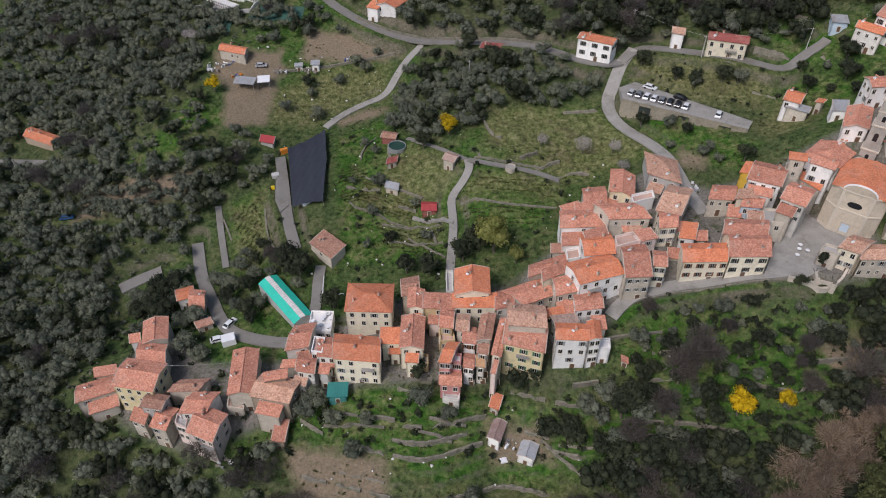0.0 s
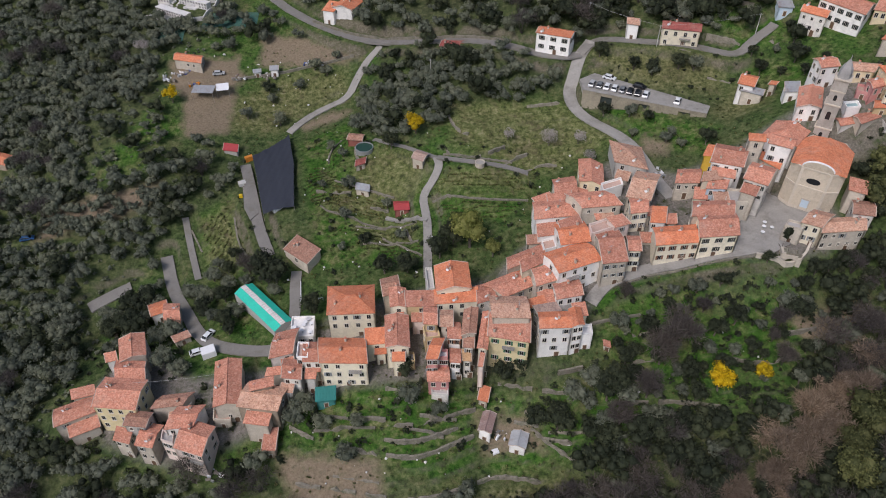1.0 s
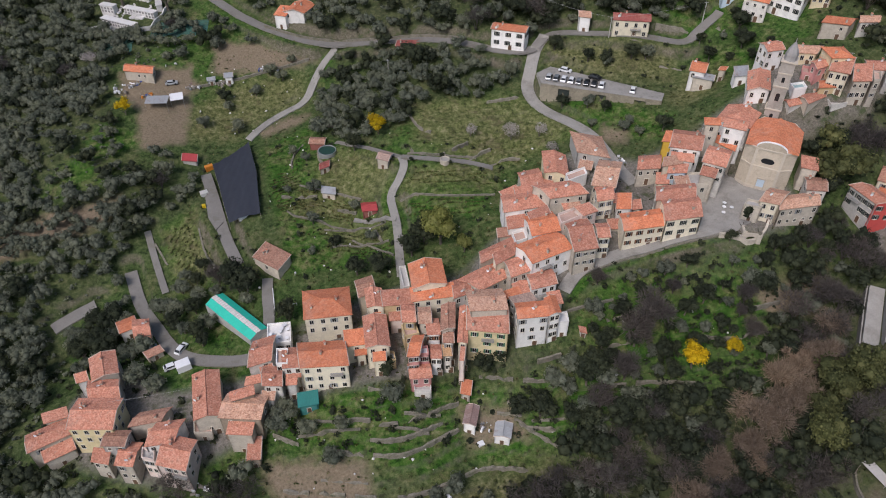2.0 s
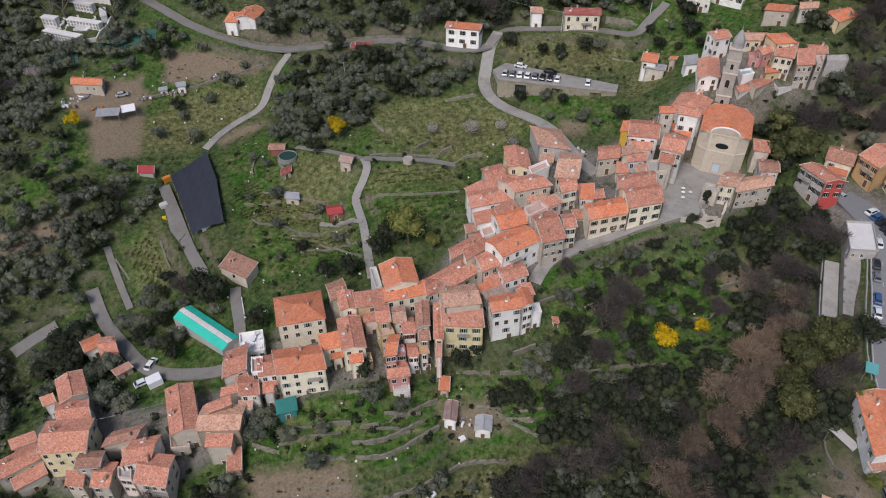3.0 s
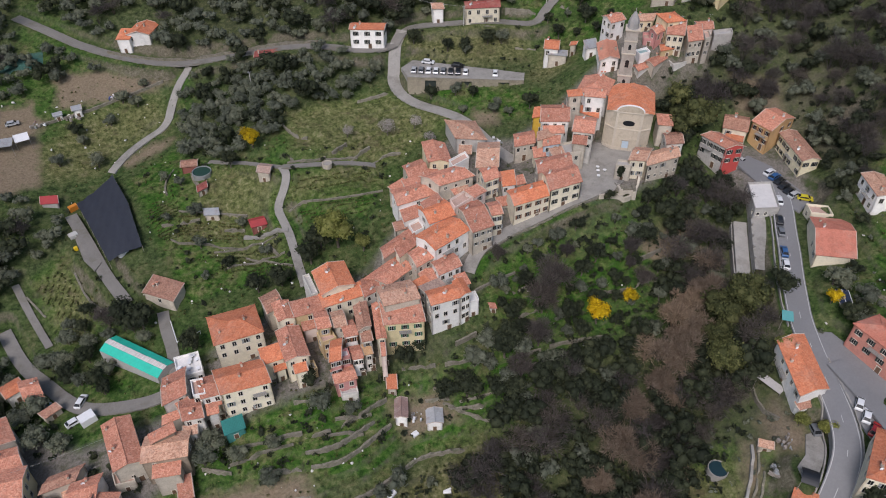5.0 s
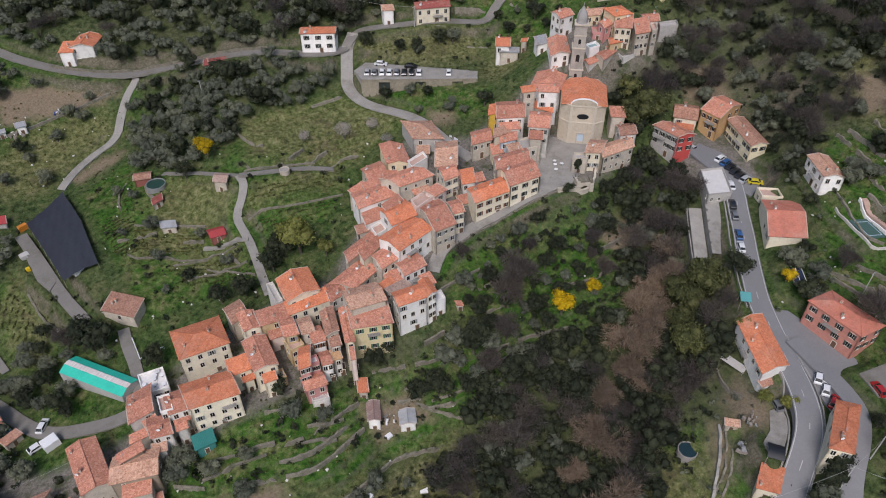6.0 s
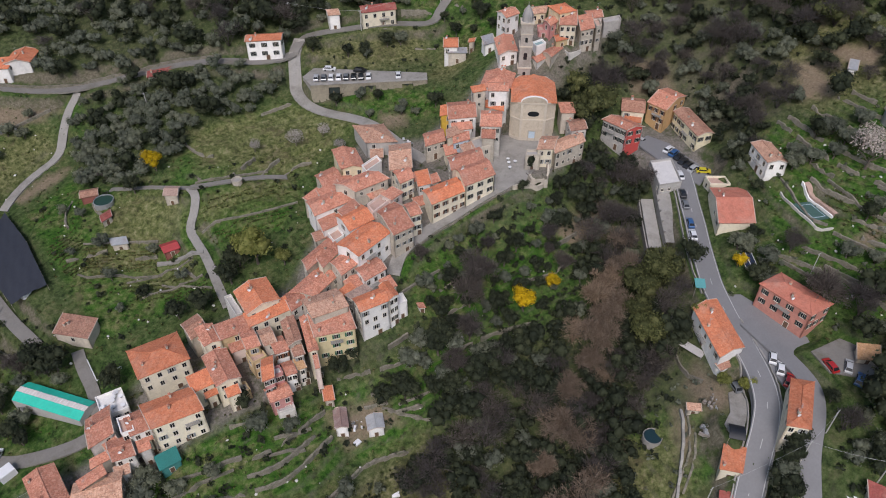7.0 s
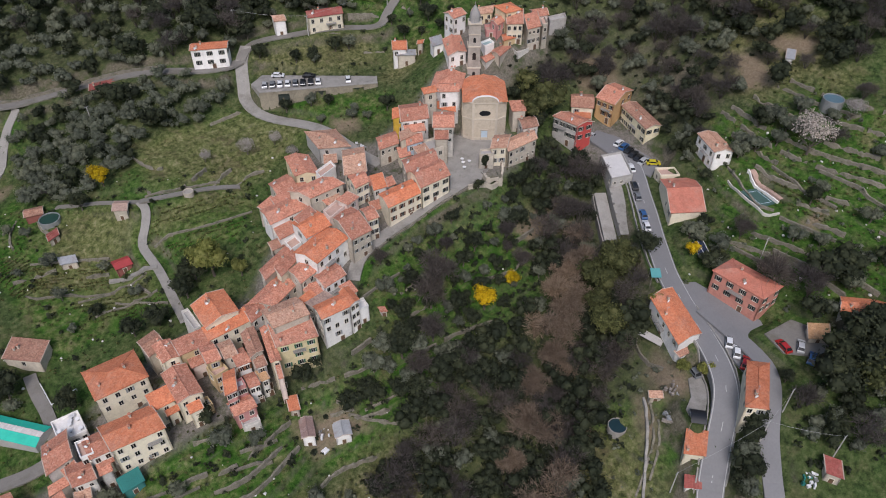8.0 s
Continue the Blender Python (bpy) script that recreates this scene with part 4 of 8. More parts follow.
# ---- the houses: place, width, depth, eave, turn, roof, wall, tiles, window columns, storeys, side columns, shutters, lean of the plan ----
house(-75.1, 110.9, 11.0, 9.0, -11.4, -10, "gx", "yellow", "terra", 4, 3, 3, "", 3)
house(-87.2, 110.5, 10.0, 5.6, -16.3, 23, "gx", "stone", "terra", 2, 1, 1, "", -6)
house(-86.2, 115.0, 5.8, 2.9, -15.3, 12, "mono", "stone", "terra", 1, 1, 1, "", 9)
house(-75.9, 126.1, 6.6, 8.3, -12.0, 17, "gy", "stone", "terra", 2, 2, 1, "", -2)
house(-82.3, 126.1, 3.0, 2.9, -15.5, 12, "mono", "white", "terra", 1, 1, 1, "", 8)
house(-74.8, 118.7, 7.8, 6.5, -12.6, -6, "gx", "stone", "terra", 2, 2, 1, "", 17)
house(-73.9, 102.3, 4.5, 3.4, -16.7, -20, "mono", "stone", "terra", 2, 2, 1, "", 15)
house(-67.3, 101.1, 4.6, 6.5, -15.5, -15, "gx", "stone", "terra", 2, 2, 1, "", 1)
house(-69.9, 104.3, 5.8, 4.4, -13.2, -11, "gx", "grey", "brown", 2, 2, 1, "", -2)
house(-55.8, 98.2, 7.7, 8.1, -13.5, -23, "gx", "pinkish", "terra", 4, 3, 2, "", 9)
house(-62.6, 99.8, 3.8, 3.2, -14.9, -22, "deck", "pinkish", "deck", 2, 2, 1, "", 26)
house(-58.7, 103.4, 6.8, 6.4, -12.6, 0, "gx", "white", "terra", 2, 2, 2, "", -18)
house(-63.0, 109.4, 7.8, 3.8, -13.7, 3, "gx", "stone", "brown", 2, 1, 1, "", -34)
house(-49.3, 111.2, 6.7, 14.1, -10.5, 4, "gy", "stone", "terra", 1, 2, 1, "", 2)
house(-50.8, 105.3, 5.0, 4.0, -15.3, -10, "deck", "stone", "deckpink", 2, 1, 1, "", 16)
house(-40.1, 104.9, 10.2, 7.1, -9.0, -13, "gx", "brownstone", "faded", 2, 2, 1, "", -3)
house(-40.2, 107.1, 5.9, 2.5, -7.1, 12, "mono", "brownstone", "terra", 1, 2, 1, "", -7)
house(-38.7, 97.4, 3.4, 5.5, -16.0, -5, "mono", "brownstone", "terra", 1, 1, 1, "", -0)
house(-74.7, 145.5, 5.2, 5.0, -17.9, 22, "gx", "white", "orange", 1, 1, 1, "", 0)
house(-69.8, 141.5, 4.8, 7.3, -16.2, -6, "gx", "stone", "terra", 1, 1, 1, "", 18)
house(-65.2, 131.5, 4.5, 2.4, -15.4, 26, "mono", "stone", "brown", 1, 1, 1, "", 8)
house(-18.6, 126.6, 12.1, 10.1, -0.3, -2, "hip", "cream", "orange", 4, 3, 1, "", 2)
house(-20.6, 111.3, 11.6, 7.9, -1.8, -6, "gx", "cream", "orange", 4, 3, 1, "", 9)
house(-27.9, 110.8, 3.1, 2.8, -6.8, -0, "mono", "cream", "terra", 1, 2, 1, "", 2)
house(-31.7, 125.7, 6.6, 7.5, -8.3, -3, "terrace", "white", "white", 3, 1, 1, "", 3)
house(-35.6, 118.9, 6.0, 7.9, -6.3, 13, "gx", "whitegrey", "terra", 2, 2, 1, "", -21)
house(-33.1, 110.6, 5.0, 5.9, -6.5, -11, "gx", "whitegrey", "terra", 2, 3, 1, "", 10)
house(-37.8, 112.8, 4.7, 2.3, -9.7, 5, "mono", "stone", "terra", 1, 1, 1, "", -17)
house(-30.4, 113.9, 3.4, 5.3, -3.8, -9, "deck", "white", "deckpink", 2, 2, 1, "", 7)
house(-28.1, 113.5, 4.8, 6.4, -4.1, -5, "gx", "white", "terra", 2, 2, 1, "", 5)
house(-12.6, 114.9, 5.5, 4.5, -2.0, -0, "mono", "cream", "orange", 1, 2, 1, "", 0)
house(-7.4, 115.0, 6.0, 10.5, -0.4, -4, "gy", "cream", "terra", 2, 3, 1, "", 3)
house(-11.6, 112.3, 3.3, 2.0, -4.2, -0, "mono", "cream", "orange", 1, 1, 1, "", -2)
house(-5.3, 110.6, 4.2, 3.4, -5.0, -14, "deck", "ochre", "deck", 1, 1, 1, "", 15)
house(-1.1, 123.0, 7.8, 4.6, 1.6, -5, "mono", "ochre", "terra", 3, 3, 1, "", 6)
house(-6.7, 124.9, 4.5, 6.8, 1.1, -6, "gy", "cream", "terra", 1, 2, 1, "", 7)
house(-8.5, 130.9, 4.9, 6.4, -0.5, 16, "gx", "stone", "brown", 1, 1, 1, "", -11)
house(7.8, 122.5, 11.2, 4.2, 2.4, -0, "mono", "cream", "orange", 4, 3, 1, "", -2)
house(7.3, 127.7, 9.0, 9.5, 4.3, 3, "gy", "cream", "orange", 3, 3, 1, "", -4)
house(1.7, 129.8, 2.4, 8.4, 2.1, -0, "deck", "whitegrey", "deck", 1, 1, 1, "", 1)
house(15.3, 123.3, 5.1, 6.0, 2.5, 14, "gx", "whitegrey", "terra", 2, 2, 1, "", -18)
house(19.2, 110.6, 10.2, 6.5, 2.5, -17, "mono", "yellow", "terra", 3, 3, 1, "green", 6)
house(19.7, 114.7, 9.3, 7.2, 5.8, -7, "gx", "stone", "faded", 2, 2, 1, "", 6)
house(13.7, 112.4, 2.6, 12.0, 0.8, -16, "gy", "cream", "terra", 1, 2, 1, "", 2)
house(0.9, 117.3, 3.6, 5.8, 1.8, -10, "gx", "ochre", "terra", 1, 2, 1, "", 6)
house(0.9, 114.5, 4.2, 4.4, -1.1, 5, "deck", "ochre", "deckpink", 2, 2, 1, "", 2)
house(4.8, 116.6, 3.3, 5.6, 1.2, -7, "gx", "stone", "faded", 1, 2, 1, "", 2)
house(6.3, 113.5, 3.5, 5.4, 0.2, -9, "gx", "white", "terra", 2, 3, 1, "brown", 6)
house(10.3, 114.8, 3.8, 8.3, 1.6, 6, "gy", "stone", "brown", 1, 2, 1, "", -17)
house(9.6, 110.8, 2.8, 5.1, -0.5, -12, "gx", "whitegrey", "brown", 1, 2, 1, "", 4)
house(1.4, 108.5, 3.1, 6.4, -0.1, -3, "gx", "pink", "orange", 2, 3, 1, "", -17)
house(3.2, 108.0, 2.8, 3.1, -1.8, -7, "deck", "pink", "white", 2, 2, 1, "", 3)
house(6.1, 108.2, 2.8, 4.4, -2.9, -11, "gx", "white", "terra", 2, 2, 1, "", 6)
house(8.8, 107.9, 2.3, 3.0, -3.1, -9, "mono", "whitegrey", "ochretile", 1, 2, 1, "", 7)
house(1.7, 105.0, 5.5, 4.6, -5.3, -6, "gx", "pink", "terra", 2, 2, 1, "", 5)
house(2.0, 103.5, 4.7, 4.6, -8.8, -12, "deck", "whitegrey", "deck", 1, 1, 1, "", 6)
house(30.0, 110.5, 8.0, 5.3, 4.8, -3, "gx", "white", "orange", 3, 3, 2, "", -3)
house(35.1, 110.8, 3.2, 5.9, 5.0, 10, "gy", "white", "orange", 2, 3, 1, "", -12)
house(38.0, 110.5, 3.5, 3.8, 0.4, -3, "deck", "white", "white", 1, 1, 1, "", -5)
house(34.8, 119.1, 7.1, 5.4, 5.9, 8, "gx", "white", "terra", 3, 2, 1, "", -8)
house(29.7, 119.3, 4.4, 3.8, 3.5, -11, "mono", "ochre", "terra", 1, 1, 1, "", 20)
house(29.0, 115.0, 6.0, 2.6, 3.9, 7, "mono", "grey", "greytile", 1, 2, 1, "", 16)
house(26.5, 117.6, 5.8, 2.4, 3.6, 14, "mono", "ochre", "orange", 2, 2, 1, "", -1)
house(36.9, 114.2, 3.5, 3.8, 3.4, 3, "mono", "cream", "terra", 1, 1, 1, "", -2)
house(21.6, 125.0, 10.1, 6.7, 3.1, 24, "gx", "stone", "terra", 3, 2, 1, "", 23)
house(30.7, 124.3, 7.9, 6.0, 6.7, 17, "gx", "stone", "terra", 3, 2, 1, "", -15)
house(26.7, 133.0, 11.3, 3.9, 4.8, 24, "gx", "stone", "terra", 2, 1, 1, "", -31)
house(28.0, 128.8, 8.1, 3.1, 6.6, 27, "mono", "cream", "terra", 2, 1, 1, "", -25)
house(37.1, 126.5, 12.3, 8.0, 9.8, 18, "gx", "white", "orange", 4, 3, 1, "", 2)
house(47.1, 129.0, 6.7, 13.3, 10.8, 3, "gx", "stone", "terra", 3, 2, 1, "grey", -5)
house(53.1, 128.5, 3.5, 5.8, 11.2, -7, "gx", "cream", "terra", 2, 2, 1, "grey", -3)
house(46.2, 134.6, 7.4, 4.2, 12.2, 20, "deck", "pinkish", "deckpink", 2, 2, 1, "", -23)
house(50.6, 135.0, 4.9, 3.5, 13.0, 16, "mono", "pinkish", "terra", 1, 2, 1, "", 14)
house(37.0, 145.2, 12.8, 7.3, 10.2, 3, "gx", "white", "terra", 3, 2, 1, "", -9)
house(38.8, 149.9, 7.3, 2.9, 10.2, 12, "mono", "stone", "terra", 2, 1, 1, "", -13)
house(33.5, 139.6, 5.6, 4.1, 7.5, 5, "mono", "white", "terra", 2, 1, 1, "", -11)
house(38.9, 137.9, 6.7, 2.9, 11.1, 21, "mono", "cream", "terra", 2, 1, 1, "", -12)
house(38.9, 134.7, 8.1, 8.2, 10.5, 5, "gx", "white", "orange", 2, 2, 1, "", -4)
house(33.5, 135.8, 4.3, 4.4, 6.0, 14, "deck", "white", "deckpink", 2, 1, 1, "", -15)
house(29.9, 138.8, 3.7, 3.1, 5.1, -0, "mono", "stone", "brown", 1, 1, 1, "", -6)
house(35.0, 151.1, 6.0, 3.9, 8.3, 23, "mono", "stone", "terra", 1, 1, 1, "", 2)
house(41.6, 155.7, 6.8, 7.5, 9.6, 9, "gx", "stone", "terra", 2, 2, 1, "", -14)
house(49.5, 158.5, 7.2, 10.5, 11.7, -27, "gy", "creamyellow", "terra", 2, 2, 1, "", 15)
house(53.6, 151.8, 7.2, 3.7, 12.1, 19, "deck", "white", "deckpink", 2, 1, 1, "", -23)
house(61.5, 164.1, 9.6, 10.3, 13.2, -29, "hip", "concrete", "faded", 2, 1, 1, "", 22)
house(60.7, 147.5, 6.6, 12.6, 14.6, -20, "gx", "stone", "faded", 3, 2, 2, "", -9)
house(46.4, 144.3, 11.1, 6.7, 13.4, 2, "gx", "stone", "terra", 3, 2, 1, "", 25)
house(48.1, 141.5, 4.4, 3.5, 10.5, 16, "mono", "stone", "terra", 1, 1, 1, "", -12)
house(57.2, 139.8, 5.1, 6.2, 14.2, 5, "gx", "cream", "terra", 2, 3, 1, "grey", -16)
house(62.6, 138.5, 4.2, 5.4, 11.1, -10, "mono", "white", "orange", 2, 2, 1, "", -10)
house(66.0, 137.8, 3.1, 3.3, 10.2, -0, "mono", "stone", "terra", 1, 1, 1, "", -12)
house(58.8, 134.2, 3.5, 3.4, 7.4, -8, "mono", "stone", "terra", 1, 1, 1, "", -3)
house(65.0, 130.6, 12.4, 7.0, 11.3, 1, "gx", "cream", "orange", 4, 3, 1, "brown", -11)
house(75.2, 131.3, 10.4, 9.6, 13.5, -0, "gx", "cream", "terra", 3, 3, 1, "dark", -14)
house(76.0, 136.8, 11.2, 6.2, 14.2, -3, "gx", "stone", "terra", 3, 2, 1, "", -19)
house(80.4, 145.7, 5.6, 5.4, 15.4, -8, "gx", "lightblue", "terra", 2, 2, 1, "", -23)
house(75.8, 144.5, 3.8, 4.2, 12.7, -11, "mono", "cream", "terra", 1, 1, 1, "", -11)
house(74.3, 150.8, 6.8, 6.5, 14.4, -5, "gx", "stone", "terra", 3, 2, 1, "", -20)
house(79.3, 147.2, 6.4, 3.2, 16.5, 5, "mono", "cream", "faded", 2, 1, 1, "", -34)
house(85.6, 153.0, 8.7, 9.6, 19.0, -24, "gx", "white", "terra", 3, 2, 1, "", -7)
house(81.8, 155.8, 3.9, 4.2, 18.4, -12, "mono", "brightyellow", "orange", 2, 2, 1, "", -24)
house(84.8, 141.9, 6.8, 6.2, 13.5, -11, "deck", "stone", "deck", 2, 1, 1, "", -17)
house(90.7, 144.8, 6.5, 9.0, 18.4, -37, "gx", "whitegrey", "terra", 2, 2, 1, "dark", -1)
house(105.4, 160.6, 9.7, 16.8, 21.5, -39, "hip", "white", "terra", 3, 3, 3, "", -8)
house(100.1, 154.3, 6.5, 6.0, 21.9, -34, "gx", "white", "terra", 2, 2, 1, "", -4)
house(97.8, 153.5, 7.4, 3.4, 16.2, -58, "mono", "stone", "orange", 1, 1, 1, "", 21)
house(92.3, 153.9, 4.6, 2.8, 23.4, -15, "mono", "stone", "orange", 1, 2, 1, "", -4)
house(101.2, 130.6, 5.2, 7.1, 13.9, -31, "gx", "cream", "faded", 2, 2, 1, "", -20)
house(107.9, 129.4, 12.0, 5.6, 12.4, 0, "gx", "stone", "faded", 5, 2, 1, "", -23)
house(114.8, 133.5, 5.6, 6.2, 14.0, -17, "gx", "whitegrey", "brown", 2, 2, 1, "", -9)
house(115.4, 139.2, 4.6, 4.7, 16.4, -33, "mono", "stone", "terra", 1, 1, 1, "", 5)
house(95.5, 130.1, 5.0, 3.5, 12.5, -31, "deck", "stone", "deck", 2, 1, 1, "", -15)
house(127.1, 126.2, 9.3, 5.7, 14.2, -78, "gx", "redgrey", "terra", 4, 3, 2, "dark", -25)
house(140.5, 135.0, 7.6, 9.2, 12.0, -46, "gx", "cream", "brown", 2, 2, 1, "", 1)
house(148.6, 128.7, 7.3, 12.7, 14.6, -81, "gx", "orange", "terra", 3, 3, 3, "brown", 4)
house(148.1, 116.7, 15.5, 6.0, 12.4, -109, "gx", "paleyellow", "brown", 6, 2, 2, "dark", 4)
house(118.2, 174.4, 6.1, 5.8, 34.0, 5, "gx", "white", "terra", 3, 2, 2, "", -8)
house(127.7, 171.7, 8.1, 5.6, 33.5, -17, "gx", "creamyellow", "faded", 3, 2, 1, "", -30)
house(128.6, 164.7, 6.4, 4.3, 32.5, 18, "gx", "pink", "terra", 2, 2, 1, "", -26)
house(126.0, 165.6, 4.1, 5.1, 29.8, -33, "deck", "pink", "deckpink", 2, 1, 1, "", -1)
house(133.0, 165.2, 6.6, 7.0, 35.2, -9, "hip", "creamyellow", "orange", 2, 2, 1, "", 2)
house(132.5, 161.2, 5.7, 7.7, 32.8, -36, "mono", "cream", "terra", 3, 3, 1, "", -4)
house(137.1, 157.6, 5.5, 7.1, 31.6, -9, "mono", "stone", "terra", 3, 2, 1, "", -23)
house(141.5, 157.4, 2.9, 8.0, 31.6, -2, "deck", "stone", "deckpink", 1, 2, 1, "", -30)
house(143.3, 161.0, 5.8, 6.1, 32.4, -17, "gx", "pinkish", "terra", 2, 1, 1, "", -14)
house(149.0, 158.0, 7.3, 4.0, 30.0, -11, "deck", "grey", "deck", 3, 1, 1, "", -23)
house(111.9, 166.7, 6.9, 11.7, 27.5, -11, "gy", "white", "terra", 2, 2, 2, "", -18)
house(119.8, 159.2, 6.1, 4.2, 24.2, 12, "gx", "whitegrey", "terra", 2, 2, 1, "", -14)
house(124.8, 158.5, 8.2, 4.2, 25.6, 22, "gx", "stone", "terra", 2, 2, 1, "", -20)
house(129.4, 160.2, 5.6, 4.2, 28.2, -5, "gx", "ochre", "orange", 2, 1, 1, "", -25)
house(131.2, 156.4, 5.9, 4.6, 24.6, 3, "deck", "whitegrey", "deck", 2, 1, 1, "", -14)
house(121.2, 161.4, 4.9, 3.6, 27.6, 3, "deck", "white", "tealroof", 2, 2, 1, "", -14)
house(110.3, 173.9, 4.6, 4.3, 26.5, -3, "mono", "white", "metal", 2, 1, 1, "", -18)
house(158.1, 172.5, 9.7, 7.1, 36.5, 17, "gx", "yellow", "orange", 3, 2, 2, "dark", 1)
house(140.5, 178.0, 8.1, 5.6, 38.5, -27, "gx", "stone", "orange", 2, 2, 1, "", -26)
house(149.1, 176.4, 6.3, 5.0, 39.0, -9, "gx", "whitegrey", "faded", 2, 2, 1, "", -27)
house(125.8, 199.2, 8.1, 6.1, 38.0, -45, "gx", "whitegrey", "orange", 3, 3, 2, "", 8)
house(134.5, 198.4, 15.0, 10.2, 41.0, -59, "gx", "white", "terra", 5, 3, 3, "dark", 13)
house(144.7, 193.7, 6.1, 9.0, 41.0, -28, "gx", "creamyellow", "terra", 3, 3, 1, "", -15)
house(121.6, 209.6, 5.0, 4.0, 35.6, -10, "mono", "lightblue", "metal", 1, 1, 1, "", 2)
house(102.2, 183.8, 5.0, 7.2, 24.1, -33, "gx", "white", "orange", 2, 2, 1, "", -1)
house(102.5, 180.4, 6.5, 2.8, 22.3, -34, "mono", "stone", "metal", 1, 1, 1, "", 1)
house(108.0, 179.9, 2.4, 1.8, 24.8, -17, "mono", "stone", "orange", 1, 1, 1, "", -30)
house(49.9, 215.9, 11.9, 5.5, 26.8, -26, "gx", "white", "orange", 3, 2, 2, "dark", -5)
house(-18.9, 261.9, 8.6, 9.6, 19.6, -24, "gy", "white", "orange", 3, 1, 2, "", -5)
house(-25.0, 261.0, 5.0, 6.0, 18.6, -24, "mono", "white", "orange", 2, 1, 1, "", -5)
house(88.9, 208.9, 12.3, 6.2, 30.3, -18, "gx", "cream", "darkred", 4, 2, 1, "", -3)
house(75.4, 216.4, 4.2, 5.4, 29.2, -23, "gx", "white", "faded", 2, 1, 1, "", 8)
house(18.0, 228.9, 9.9, 3.0, 17.6, -7, "mono", "stone", "darkred", 2, 1, 1, "", -15)
house(-77.0, 244.6, 11.3, 5.3, 9.2, -20, "gx", "stone", "orange", 5, 1, 1, "", 19)
house(-46.5, 239.6, 3.3, 2.6, 6.0, 1, "mono", "white", "metal", 1, 1, 1, "", 2)
house(-52.6, 239.0, 3.1, 2.0, 5.5, 9, "mono", "white", "metal", 1, 1, 1, "", -3)
house(-142.6, 215.8, 14.6, 5.7, -9.8, -26, "gx", "brownstone", "orange", 2, 1, 1, "", 21)
house(-33.3, 154.2, 10.1, 6.0, -7.3, -44, "mono", "stone", "brown", 1, 1, 1, "", 2)
house(-4.1, 165.9, 4.7, 4.3, -2.1, -3, "gx", "redwood", "redmetal", 1, 1, 1, "", 4)
house(-15.5, 174.7, 4.7, 2.7, -1.3, -21, "mono", "stone", "metal", 1, 1, 1, "", 16)
house(2.5, 178.2, 4.2, 4.6, 6.9, -34, "gx", "stone", "greytile", 1, 1, 1, "", 7)
house(-17.3, 197.7, 5.2, 4.1, 2.1, -15, "gx", "redwood", "brown", 1, 1, 1, "", 2)
house(-15.8, 184.8, 3.7, 3.2, 1.4, 24, "gx", "stone", "darkred", 1, 1, 1, "", -29)
house(-59.5, 205.1, 5.4, 3.2, -4.5, -17, "mono", "grey", "redmetal", 1, 1, 1, "", 15)
house(-25.3, 104.9, 5.0, 3.7, -10.0, 2, "mono", "tealwall", "teal", 1, 1, 1, "", -2)
house(12.5, 102.1, 2.7, 3.9, -10.8, -24, "mono", "stone", "orange", 1, 1, 1, "", 6)
house(12.7, 96.8, 3.4, 5.9, -14.4, -24, "gy", "white", "rust", 1, 1, 1, "", 3)
house(19.8, 92.9, 4.3, 4.5, -16.8, -20, "gy", "white", "metal", 1, 1, 1, "", -1)
house(43.1, 108.6, 1.9, 1.7, -3.1, -27, "mono", "white", "terra", 1, 1, 1, "", 22)
house(114.7, 53.3, 13.9, 7.8, 8.3, -85, "hip", "salmon", "salmontile", 4, 3, 3, "dark", -8)
house(96.3, 59.1, 16.2, 7.2, 2.2, -116, "gx", "white", "orange", 5, 2, 2, "", 18)
house(92.1, 51.7, 5.9, 2.1, -1.2, -9, "mono", "white", "brown", 1, 1, 1, "", 6)
house(92.0, 33.7, 5.0, 13.3, 4.2, -46, "hip", "cream", "orange", 2, 2, 3, "", -11)
house(77.0, 35.6, 4.9, 5.8, -7.2, -46, "mono", "cream", "orange", 1, 1, 1, "", -9)
house(71.7, 31.0, 3.8, 2.9, -11.5, -44, "mono", "white", "darkred", 1, 1, 1, "", -6)
house(130.1, 85.2, 10.1, 16.1, 7.9, -33, "gx", "cream", "salmontile", 4, 2, 4, "", -7)
house(135.5, 94.9, 6.4, 4.6, 8.0, -35, "deck", "cream", "deckpink", 1, 2, 1, "", 8)
house(146.0, 88.5, 10.4, 5.9, 17.5, -115, "gx", "white", "faded", 3, 2, 2, "", -9)
house(127.2, 107.0, 7.7, 12.6, 7.2, -20, "deck", "concrete", "white", 3, 2, 4, "", -13)
house(117.0, 34.1, 5.2, 4.2, 3.8, -41, "mono", "stone", "ochretile", 1, 1, 1, "", -11)
house(129.3, 31.1, 10.8, 5.3, 7.5, -45, "gx", "white", "orange", 2, 1, 1, "", -15)
house(91.5, 13.2, 3.5, 3.8, -2.4, -64, "mono", "stone", "darkred", 1, 1, 1, "", 15)
house(80.7, 49.8, 3.4, 1.9, -7.3, -40, "mono", "stone", "faded", 1, 1, 1, "", 0)
house(178.6, 91.0, 2.6, 4.6, 33.6, -60, "mono", "white", "metal", 1, 1, 1, "", 0)
